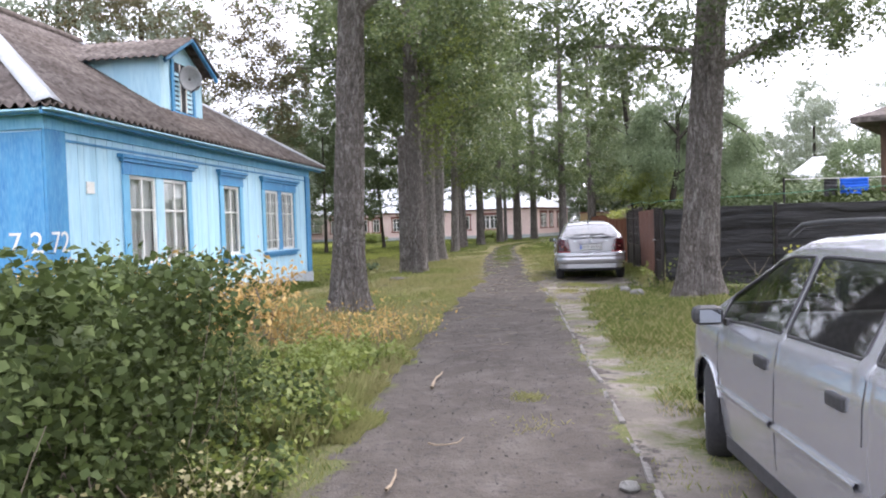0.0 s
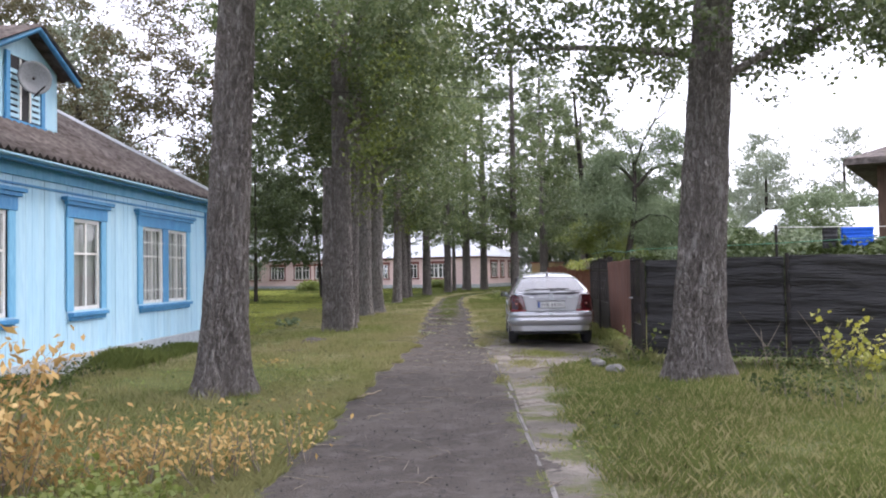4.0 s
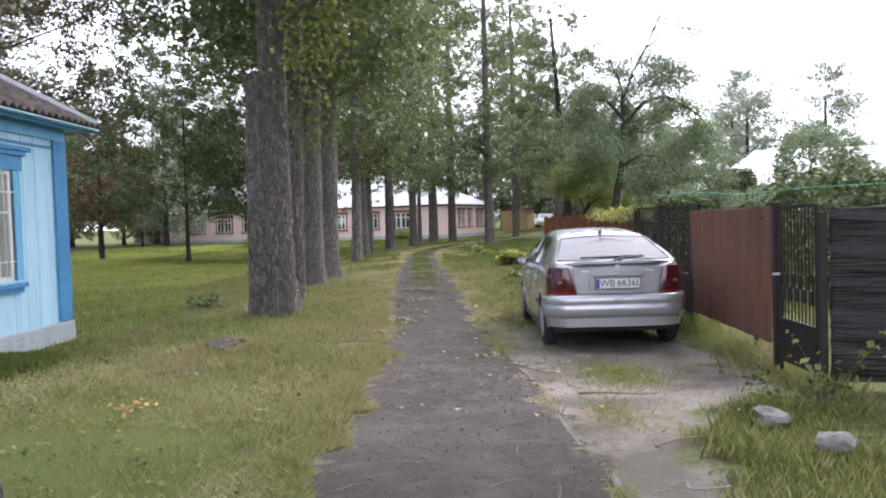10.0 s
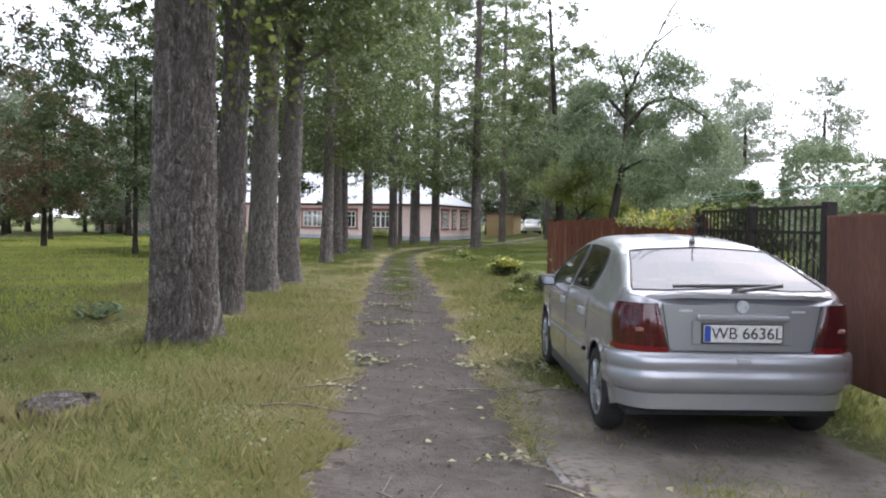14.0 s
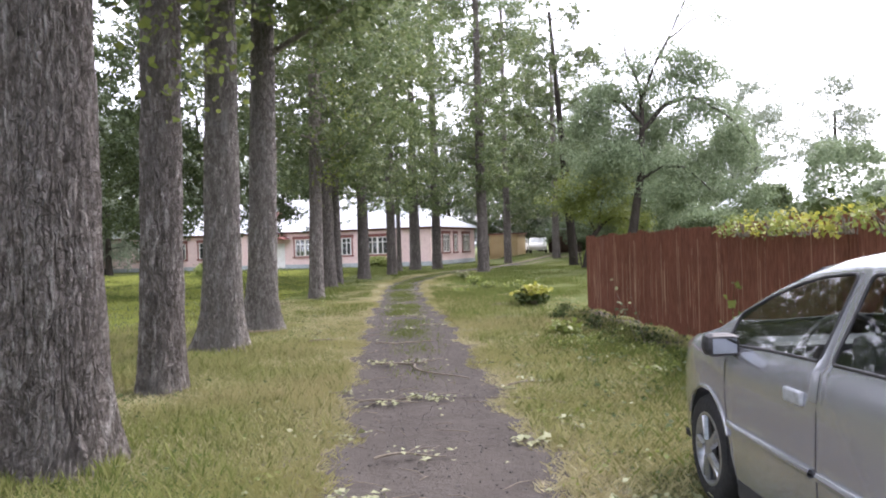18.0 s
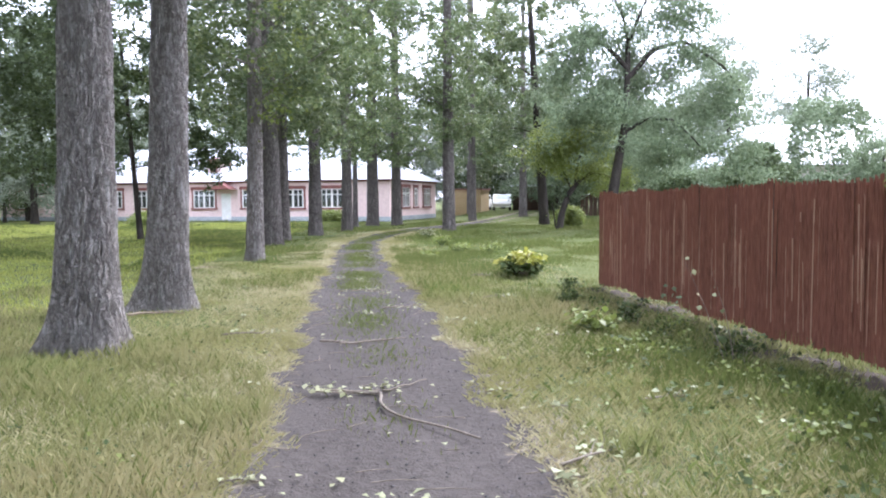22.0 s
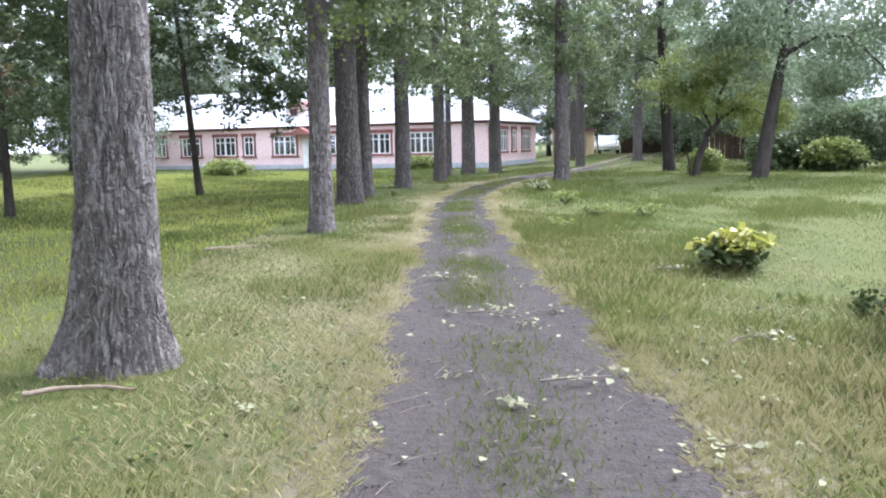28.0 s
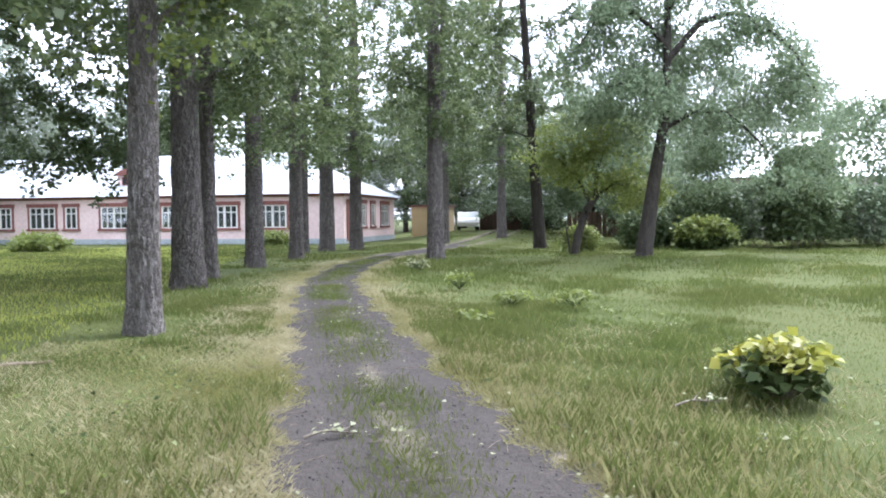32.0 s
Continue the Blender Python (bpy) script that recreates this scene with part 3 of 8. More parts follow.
tagged(path, "dark cinder and gravel lane with ragged straw-edged verge", "path", kind="structure")

# ---- kerb of old edging stones along the lane ----
kerb = thing("kerb", (0, 0, 0), "sunken pale concrete edging beside the lane", "kerb", kind="structure")
ky = 3.2
rng = np.random.default_rng(8)
while ky < 19.6:
    ln = float(rng.uniform(0.45, 0.95))
    bm = boxes((-0.021, 0.021, -ln / 2, ln / 2, -0.08, 0.014), bevel=0.01)
    for v in bm.verts:
        v.co.x += float(rng.normal()) * 0.006
        v.co.z += float(rng.normal()) * 0.004
    k = part("edging_stone", bm, KERB, kerb)
    yc = ky + ln / 2
    k.matrix_world = pose(float(edge_r(yc)) + float(rng.normal()) * 0.015, yc, -0.006 + float(dip(yc)) + float(rng.uniform(-0.018, 0.003)), 0, 0, math.degrees(math.atan2(-(float(edge_r(yc + 0.5)) - float(edge_r(yc - 0.5))), 1)) + float(rng.normal()) * 1.5)
    ky += ln + float(rng.uniform(0.02, 0.12)) + (float(rng.uniform(0, 0.9)) if ky > 14 and rng.random() < 0.5 else 0.0)


# ---- trees ----
def trunk_mesh(r, h, flare, rng, lean=(0.0, 0.0), n=72, ridges=10, depth=0.15, bend=0.0, top=0.35):
    z = np.concatenate([np.arange(-0.15, 1.2, 0.05), np.arange(1.2, 6.5, 0.065), np.arange(6.5, h, 0.4), [h]]) if n > 40 else np.linspace(-0.15, h, 26)
    z = np.append(z[z < h - 0.02], h)
    th = np.linspace(0, 2 * np.pi, n, endpoint=False)
    Z, T = np.meshgrid(z, th, indexing="ij")
    ph = rng.uniform(0, 6.28, 8)
    rad = r * (1 - (1 - top) * np.clip(Z / h, 0, 1)) + flare * np.exp(-np.clip(Z + 0.1, 0, None) / 0.38) * (0.75 + 0.35 * np.sin(3 * T + ph[0]) + 0.25 * np.sin(5 * T + ph[1]))
    rad = rad * (1 + 0.05 * np.sin(2 * T + ph[2] + 0.3 * Z) + 0.03 * np.sin(3 * T + ph[3] - 0.5 * Z))
    w1 = 1.6 * np.sin(1.9 * Z + ph[4] + 2 * np.sin(T)) + 1.5 * np.sin(5.3 * Z + ph[5] + 3 * np.sin(2 * T + 1)) + 1.1 * np.sin(11.3 * Z + 5 * np.sin(3 * T))
    w2 = 1.5 * np.sin(1.5 * Z + ph[6] + 2 * np.cos(T)) + 1.5 * np.sin(7.1 * Z + ph[7] + 3 * np.cos(3 * T)) + 0.8 * np.sin(14.0 * Z + 6 * np.cos(4 * T))
    g = np.minimum(np.abs(np.sin(ridges * T / 2 + w1)), np.abs(np.sin((ridges + 6) * T / 2 - w2)))
    crack = np.clip(np.abs(np.sin(4.5 * Z + 4.0 * np.sin(ridges * T / 5 + ph[1]) + 1.5 * np.sin(3.3 * Z + 7 * T))) * 3.0, 0, 1)
    g = np.clip(g * 2.0, 0, 1) ** 0.7 * (0.74 + 0.26 * crack)
    rad = rad + r * 0.03 * np.sin(6 * Z + ph[2]) * np.sin(4 * T + 2 * Z)
    rad = rad * (1 - depth * 0.8) + rad * depth * g + rng.normal(size=Z.shape) * r * 0.004
    ox, oy = lean[0] * Z + bend * np.sin(Z / h * 3.1), lean[1] * Z
    v = np.stack([rad * np.cos(T) + ox, rad * np.sin(T) + oy, Z], -1).reshape(-1, 3)
    return v, quads(len(z), n, True)


def branch(start, az, elev, length, r, rng, droop=0.0, n=6, seg=7):
    t = np.linspace(0, 1, seg)
    d = np.array([math.cos(az) * math.cos(elev), math.sin(az) * math.cos(elev), math.sin(elev)])
    side = np.array([-math.sin(az), math.cos(az), 0])
    p = np.asarray(start)[None, :] + d[None, :] * (length * t)[:, None] + side[None, :] * (np.sin(t * 3.0 + rng.uniform(0, 3)) * 0.06 * length * t)[:, None]
    p[:, 2] -= droop * length * t ** 2
    return p, r * (1 - 0.85 * t)


def tree(name, x, y, r, h, label, seed, crown=(4.0, 16.0, 1.6, 2.4), clusters=70, per=150, leaf=0.13, flare=0.14, lean=(0, 0), bark=None, leaf_mat=None,
         limbs=10, droop=0.1, sub=0.38, category="tree", group="", n=64, ridges=22, fork=None, bend=0.0, flush=None, shape="column", low=None):
    """Tree > trunk, limbs, crown. crown: lowest and highest leaves and the radius there below and in the middle."""
    rng = np.random.default_rng(seed)
    bark, leaf_mat = bark or BARK, leaf_mat or LEAF
    e = thing(name, (x, y, 0), label, category, group)
    pieces = [trunk_mesh(r, h, flare, rng, lean, n, ridges, bend=bend)]
    if fork:
        fx, fy, fr, fh = fork
        v, f = trunk_mesh(fr, fh, flare * 0.6, rng, (0.0, 0.0), n, ridges, top=0.8)
        pieces.append((v + np.array([fx, fy, 0]), f))
    grid_part("trunk", *joined(pieces), bark, e, smooth=True)
    z0, z1, r0, r1 = crown
    arms, centres = [], []

    def radius_at(u):
        if shape == "column":
            return r0 + (r1 - r0) * math.sin(min(1.0, u * 1.6) * 1.57) if u < 0.75 else r1 * (1 - (u - 0.75) * 2.2)
        return r0 + (r1 - r0) * math.sin(math.pi * min(1.0, 0.12 + 0.88 * u))

    for i in range(limbs):
        u = (i + 0.5) / limbs
        z = z0 * 0.85 + (max(min(z1, h), z1 * 0.6) * 0.92 - z0 * 0.85) * u
        az = i * 2.4 + rng.uniform(-0.5, 0.5)
        ln = radius_at(u) * rng.uniform(0.85, 1.25)
        p, rad = branch((lean[0] * z + bend * math.sin(z / h * 3.1), lean[1] * z, z), az, rng.uniform(0.25, 0.8) if shape == "column" else rng.uniform(0.1, 0.6), ln * 1.15, r * 0.22 * (1.15 - u), rng, droop)
        arms.append(tube(p, np.maximum(rad, 0.008), 6))
        for q in p[2:]:
            centres.append(q)
    for arm in arms:
        grid_part("limb", *arm, bark, e, smooth=True)
    while len(centres) < clusters:
        u = rng.uniform(0, 1)
        z = z0 + (z1 - z0) * u
        a, rr = rng.uniform(0, 6.28), radius_at(u) * math.sqrt(rng.uniform(0.12, 1.0))
        centres.append(np.array([lean[0] * min(z, h) + rr * math.cos(a), lean[1] * min(z, h) + rr * math.sin(a), z - droop * rr]))
    if low is not None:
        centres = [q for q in centres if q[2] > low]
    # twigs: every cluster breaks into tight sprays of leaves with gaps between
    knots = np.repeat(np.array(centres), 6, axis=0) + rng.normal(size=(len(centres) * 6, 3)) * np.array([sub, sub, sub * 0.7]) * 0.95
    grid_part("crown", *leaf_cloud(knots, max(6, per // 6), sub * 0.3, leaf * 0.95, rng, droop=0.35), leaf_mat, e)
    if flush:
        fl = [np.array([fx, fy, fz]) for fx, fy, fz in flush]
        grid_part("crown", *leaf_cloud(fl, 130, 0.33, 0.1, rng, droop=0.4), LEAF_FRESH, e, "yellow-green young shoots on the trunk")
    return e


POP = "tall poplar with furrowed grey-brown bark beside the lane"
ROW = "poplars along the lane"
tree("poplar_tree", -0.8, 14.5, 0.305, 15, "tall poplar with flared furrowed trunk near the blue house", 11, crown=(5.8, 11, 2.6, 4.2), clusters=165, flare=0.27, lean=(0.05, 0), group=ROW, ridges=40, n=220, leaf=0.075, per=260)
tree("poplar_tree", 5.44, 15.25, 0.315, 15, "stout poplar with deep furrows and spreading root flare by the fence", 12, crown=(4.4, 10.0, 2.2, 5.2), clusters=290, flare=0.27, lean=(0.072, 0), group=ROW, ridges=40, n=220, limbs=14, low=4.2, sub=0.36, per=250, leaf=0.08)
tree("poplar_tree", -1.21, 24.45, 0.27, 17, "poplar with a second broken stem fused to its trunk", 13, crown=(5.4, 13, 2.2, 3.8), clusters=180, flare=0.17, group=ROW, ridges=40, n=220, low=5.6, fork=(-0.3, -0.08, 0.2, 4.2), flush=((0.7, -0.6, 4.2), (0.9, -0.4, 4.6), (1.0, -0.3, 4.9), (1.0, 0.2, 5.2), (0.6, -0.6, 5.2), (1.2, -0.5, 6.0), (0.9, -1.1, 6.4), (1.5, -0.3, 5.5), (1.6, -0.8, 7.0), (0.3, -1.2, 7.2), (-0.4, -1.3, 6.6), (1.9, -0.2, 6.4), (0.8, -1.4, 7.8), (-0.8, -1.2, 7.6)))
tree("poplar_tree", -1.62, 27.55, 0.245, 17, POP, 14, crown=(5.0, 13, 2.2, 4.0), clusters=190, flare=0.09, group=ROW, ridges=32, n=170, lean=(0.028, 0), flush=((0.6, -0.4, 3.6), (0.75, -0.5, 4.1)))
tree("poplar_tree", -1.82, 30.75, 0.285, 17, POP, 15, crown=(5.6, 14, 2.2, 4.0), clusters=190, flare=0.25, bark=BARK_PALE, group=ROW, ridges=36, n=190, lean=(0.026, 0))
tree("poplar_tree", -1.93, 33.95, 0.268, 17, "poplar with gnarled burr at the foot of its trunk", 16, crown=(5.6, 14, 2.2, 4.0), clusters=190, flare=0.26, bark=BARK_PALE, group=ROW, ridges=36, n=190, lean=(0.032, 0))
tree("poplar_tree", -2.25, 42.85, 0.22, 17, POP, 17, crown=(4.0, 14, 2.2, 4.2), clusters=225, flare=0.09, group=ROW, n=100, lean=(0.018, 0), flush=((0.5, -0.3, 3.6), (0.9, -0.2, 4.2), (0.6, -0.5, 4.8), (1.1, 0.1, 5.4), (0.7, -0.4, 6.2)))
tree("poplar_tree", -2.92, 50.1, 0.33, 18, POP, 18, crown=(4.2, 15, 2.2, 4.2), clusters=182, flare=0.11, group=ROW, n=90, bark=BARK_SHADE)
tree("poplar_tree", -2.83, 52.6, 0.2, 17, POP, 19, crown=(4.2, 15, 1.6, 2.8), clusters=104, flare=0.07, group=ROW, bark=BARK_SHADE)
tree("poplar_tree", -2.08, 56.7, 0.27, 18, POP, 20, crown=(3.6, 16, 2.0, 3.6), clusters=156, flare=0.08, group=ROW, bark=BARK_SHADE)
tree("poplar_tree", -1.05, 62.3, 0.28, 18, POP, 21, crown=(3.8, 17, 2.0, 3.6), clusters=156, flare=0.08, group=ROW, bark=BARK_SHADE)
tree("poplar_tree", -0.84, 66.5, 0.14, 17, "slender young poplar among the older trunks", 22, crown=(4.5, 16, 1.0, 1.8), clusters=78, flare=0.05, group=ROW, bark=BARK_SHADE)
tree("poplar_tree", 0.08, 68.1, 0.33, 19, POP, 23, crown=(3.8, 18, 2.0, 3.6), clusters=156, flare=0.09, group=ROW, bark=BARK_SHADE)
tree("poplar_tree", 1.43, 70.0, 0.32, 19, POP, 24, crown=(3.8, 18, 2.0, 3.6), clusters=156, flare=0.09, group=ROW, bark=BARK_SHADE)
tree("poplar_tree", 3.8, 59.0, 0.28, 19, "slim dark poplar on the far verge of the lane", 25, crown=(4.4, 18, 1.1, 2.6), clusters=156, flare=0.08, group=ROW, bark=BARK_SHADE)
tree("robinia_tree", 10.1, 68.5, 0.28, 16, "dark leaning tree with hanging foliage on the grass", 26, crown=(4.0, 17, 2.4, 3.6), clusters=150, per=170, flare=0.1, lean=(-0.07, 0), bark=BARK_DARK, leaf_mat=LEAF, droop=0.3, leaf=0.15)
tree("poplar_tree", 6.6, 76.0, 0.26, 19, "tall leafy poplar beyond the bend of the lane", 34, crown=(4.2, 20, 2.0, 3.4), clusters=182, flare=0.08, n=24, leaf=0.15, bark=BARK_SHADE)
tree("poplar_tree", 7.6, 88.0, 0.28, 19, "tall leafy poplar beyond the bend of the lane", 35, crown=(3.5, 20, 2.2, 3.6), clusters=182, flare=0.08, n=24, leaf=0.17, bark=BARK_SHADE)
tree("maple_tree", -10.5, 28.5, 0.24, 7, "tall maple with open crown behind the blue house", 36, crown=(4.0, 13.5, 2.6, 5.0), clusters=380, per=210, leaf=0.09, flare=0.1, n=40, leaf_mat=LEAF_BRONZE, bark=BARK_DARK, shape="round")
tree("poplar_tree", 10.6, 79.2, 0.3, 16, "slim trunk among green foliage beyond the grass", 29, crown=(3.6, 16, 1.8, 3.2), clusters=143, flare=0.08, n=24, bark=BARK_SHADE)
tree("linden_tree", -10.5, 46.6, 0.1, 7.0, "young linden with dark dense crown on the lawn", 30, crown=(2.4, 11.0, 2.6, 4.5), clusters=190, per=190, flare=0.05, leaf_mat=LEAF_DARK, bark=BARK_DARK, shape="round", n=24)
tree("linden_tree", -8.5, 53.8, 0.12, 8, "young dark-leaved tree with bare lower trunk on the lawn", 31, crown=(3.0, 12.0, 3.0, 5.4), clusters=240, per=190, flare=0.05, leaf_mat=LEAF_DARK, bark=BARK_DARK, shape="round", n=24, lean=(-0.07, 0))
tree("linden_tree", -23.5, 66.0, 0.15, 7, "dark young tree at the edge of the lawn", 32, crown=(2.2, 9, 2.0, 4.0), clusters=80, per=150, flare=0.05, leaf=0.2, leaf_mat=LEAF_DARK, bark=BARK_DARK, shape="round", n=24)
tree("plum_tree", -17.9, 54.0, 0.14, 6.0, "red-leaved plum tree beyond the lawn", 33, crown=(2.0, 8.6, 1.8, 2.9), clusters=117, per=200, flare=0.04, leaf=0.12, leaf_mat=LEAF_RED, bark=BARK_DARK, shape="round", n=24)


def willow(x, y):
    """The spreading tree with a dark forked trunk and pale hanging foliage."""
    rng = np.random.default_rng(27)
    e = thing("willow_tree", (x, y, 0), "spreading tree with dark forked trunk and pale drooping foliage", "tree")

    def bough(points, r0, r1, name="limb"):
        p = np.array(points, float)
        t = np.linspace(0, 1, 24)
        k = np.linspace(0, 1, len(p))
        q = np.stack([np.interp(t, k, p[:, i]) for i in range(3)], 1)
        q[1:-1] = (q[:-2] + 2 * q[1:-1] + q[2:]) / 4
        q[1:-1, 0] += 0.05 * np.sin(9 * t[1:-1])
        grid_part(name, *tube(q, r0 + (r1 - r0) * t, 12), BARK_DARK, e, smooth=True)
        return q

    bough([(-0.1, 0, -0.15), (0.0, 0, 0.25), (0.4, 0, 2.4), (0.75, 0, 4.8), (0.9, 0.1, 8.6)], 0.36, 0.11, "trunk")
    tips = [bough([(0.9, 0.1, 8.5), (0.6, 0, 9.8), (0.2, 0.2, 11.0), (0.0, 0.2, 12.2)], 0.08, 0.015),
            bough([(0.9, 0.1, 8.5), (1.5, 0, 10.2), (2.4, -0.2, 11.7), (3.2, -0.2, 13.4), (4.0, -0.2, 14.6), (4.8, -0.2, 14.9)], 0.085, 0.012),
            bough([(2.3, -0.1, 11.5), (3.4, -0.4, 12.4), (4.6, -0.4, 12.6), (5.6, -0.3, 12.2)], 0.05, 0.012),
            bough([(0.85, 0, 6.9), (1.9, -0.2, 8.2), (3.4, -0.4, 8.6), (5.2, -0.5, 7.4), (6.2, -0.5, 5.8)], 0.13, 0.03),
            bough([(0.7, 0, 4.5), (1.6, -0.5, 5.1), (2.7, -0.9, 5.0), (3.9, -1.0, 3.8)], 0.1, 0.03),
            bough([(0.85, 0, 7.4), (-0.2, 0.3, 8.6), (-1.4, 0.4, 8.6), (-2.4, 0.5, 7.2)], 0.11, 0.03),
            bough([(0.75, 0, 5.4), (-0.4, -0.6, 6.2), (-1.6, -0.8, 5.8)], 0.09, 0.03),
            bough([(0.85, 0, 7.2), (1.2, 1.2, 8.4), (1.8, 2.4, 8.2)], 0.1, 0.03)]
    centres, thin = [], []
    for k, q in enumerate(tips):
        for p in q[(12 if k < 3 else 7)::2]:
            (thin if k < 3 else centres).append(p + rng.normal(size=3) * 0.25)
            for _ in range(0 if k < 3 else 2):
                centres.append(p + rng.normal(size=3) * np.array([0.6, 0.8, 0.3]) - np.array([0, 0, rng.uniform(0.1, 1.9)]))
    # tiers of hanging foliage, each a flat sheaf that droops at its rim
    for cx_, cy_, cz_, rr_ in ((2.6, 0.6, 9.4, 2.4), (4.2, 0.2, 7.8, 2.3), (1.6, 1.0, 7.2, 2.2), (4.9, 0.4, 5.6, 1.7), (3.0, 1.2, 5.2, 2.0), (0.2, 1.0, 6.0, 1.9), (-1.2, 0.6, 7.4, 1.6), (-1.4, 0.8, 5.0, 1.3), (3.4, 0.8, 3.6, 1.5), (5.9, 0.0, 4.2, 1.5), (6.4, -0.2, 3.0, 1.2), (5.6, 0.2, 6.4, 1.5), (0.6, 0.4, 10.0, 1.5), (2.2, 0.2, 11.0, 1.6), (3.6, 0.0, 10.2, 1.7), (-0.8, 0.5, 9.0, 1.3)):
        for _ in range(int(9 * rr_)):
            a, u = rng.uniform(0, 6.28), math.sqrt(rng.uniform(0, 1))
            centres.append(np.array([cx_ + rr_ * u * math.cos(a), cy_ + 0.6 * rr_ * u * math.sin(a), cz_ + 0.5 * (1 - u * u) - 0.9 * u * u + rng.normal() * 0.12]))
    grid_part("crown", *leaf_cloud(centres, 130, np.array([0.36, 0.34, 0.22]), 0.17, rng, droop=0.9, slim=0.55), LEAF_PALE, e)
    grid_part("crown", *leaf_cloud(thin, 80, np.array([0.3, 0.3, 0.18]), 0.15, rng, droop=0.7, slim=0.55), LEAF_PALE, e, "sparse topmost sprays of leaves")


def crooked(x, y):
    """The small tree whose trunk leans, bows over and sends a long low bough out over the grass."""
    rng = np.random.default_rng(28)
    e = thing("crooked_tree", (x, y, 0), "small crooked tree bowing over the grass with bright foliage", "tree")

    def bough(points, r0, r1, name="limb"):
        p = np.array(points, float)
        t, k = np.linspace(0, 1, 22), np.linspace(0, 1, len(p))
        q = np.stack([np.interp(t, k, p[:, i]) for i in range(3)], 1)
        for _ in range(2):
            q[1:-1] = (q[:-2] + 2 * q[1:-1] + q[2:]) / 4
        grid_part(name, *tube(q, r0 + (r1 - r0) * t, 10), BARK_DARK, e, smooth=True)
        return q

    bough([(0, 0, -0.1), (0.1, 0, 0.7), (0.45, 0, 1.7), (0.9, 0, 2.3)], 0.17, 0.12, "trunk")
    tips = [bough([(0.85, 0, 2.25), (1.5, -0.1, 2.75), (2.3, -0.2, 2.6), (3.1, -0.2, 2.1)], 0.09, 0.03),
            bough([(0.8, 0, 2.2), (0.9, 0.1, 3.2), (1.3, 0.2, 4.2), (1.2, 0.2, 5.0)], 0.08, 0.02),
            bough([(0.6, 0, 1.95), (0.2, 0.2, 2.9), (-0.5, 0.2, 3.6), (-0.9, 0.2, 4.2)], 0.06, 0.02)]
    for dx in (-0.14, 0.16):
        bough([(dx, 0.1, -0.1), (dx * 1.5, 0.12, 0.5), (dx * 2.4, 0.15, 1.3)], 0.05, 0.02, "stem")
    centres = [p + rng.normal(size=3) * np.array([0.45, 0.4, 0.3]) for q in tips for p in q[8:] for _ in range(2)]
    centres += [np.array([0.6 + rng.normal() * 1.0, rng.normal() * 0.7, 4.2 + rng.normal() * 0.8]) for _ in range(34)]
    grid_part("crown", *leaf_cloud(centres, 110, np.array([0.3, 0.3, 0.2]), 0.11, rng, droop=0.6), LEAF_FRESH, e)


crooked(9.35, 60.8)
willow(11.12, 58.5)

# background trees: three kinds, copied round the place
def backdrop_kind(name, seed, h, mat, label, spread):
    return tree(name, 0, 0, 0.28, h * 0.8, label, seed, crown=(1.6, h, spread * 0.55, spread), clusters=110, per=200, leaf=0.2, sub=0.7, leaf_mat=mat, bark=BARK_DARK, shape="round", n=20, group="trees behind the houses", limbs=6)


kinds = [backdrop_kind("broadleaf_tree", 41, 13, LEAF_DARK, "broad dark green tree behind the houses", 4.6),
         backdrop_kind("broadleaf_tree", 42, 16, LEAF_HAZED, "tall tree behind the houses with leaves paled for haze", 3.8),
         backdrop_kind("broadleaf_tree", 43, 9, LEAF_PALE, "lower light green tree beyond the fence", 4.0)]
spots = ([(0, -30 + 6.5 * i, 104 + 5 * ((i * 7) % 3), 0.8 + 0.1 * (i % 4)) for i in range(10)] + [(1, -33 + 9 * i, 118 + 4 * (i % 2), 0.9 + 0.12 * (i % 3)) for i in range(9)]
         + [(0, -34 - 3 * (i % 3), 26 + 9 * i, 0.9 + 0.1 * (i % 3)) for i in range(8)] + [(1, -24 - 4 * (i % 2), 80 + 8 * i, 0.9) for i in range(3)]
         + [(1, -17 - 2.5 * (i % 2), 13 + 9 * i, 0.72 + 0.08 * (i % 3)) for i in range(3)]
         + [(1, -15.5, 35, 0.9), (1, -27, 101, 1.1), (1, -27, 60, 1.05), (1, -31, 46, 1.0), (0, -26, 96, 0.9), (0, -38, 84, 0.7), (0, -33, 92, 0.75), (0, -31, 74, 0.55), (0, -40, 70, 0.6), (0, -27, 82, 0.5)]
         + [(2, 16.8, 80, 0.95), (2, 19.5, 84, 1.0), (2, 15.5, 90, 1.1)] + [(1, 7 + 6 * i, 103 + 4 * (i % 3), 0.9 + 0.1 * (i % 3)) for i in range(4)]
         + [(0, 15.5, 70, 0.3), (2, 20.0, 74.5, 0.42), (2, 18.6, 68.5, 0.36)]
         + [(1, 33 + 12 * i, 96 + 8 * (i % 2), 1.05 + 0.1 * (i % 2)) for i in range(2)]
         + [(2, 15.0, 36, 0.32), (0, 17.2, 42, 0.3), (2, 9.5, 29.5, 0.25), (0, 12.8, 33, 0.22), (2, 26.5, 62, 0.5), (0, 33, 58, 0.5)])
for i, (k, x, y, s) in enumerate(spots):
    src = kinds[k]
    c = copy_thing(src, pose(x, y, 0, 0, 0, 67 * i))
    c.scale = (s, s, s)
for k, (x, y) in zip(kinds, ((-44, 98), (40, 120), (36, 84))):
    k.matrix_world = pose(x, y, 0)


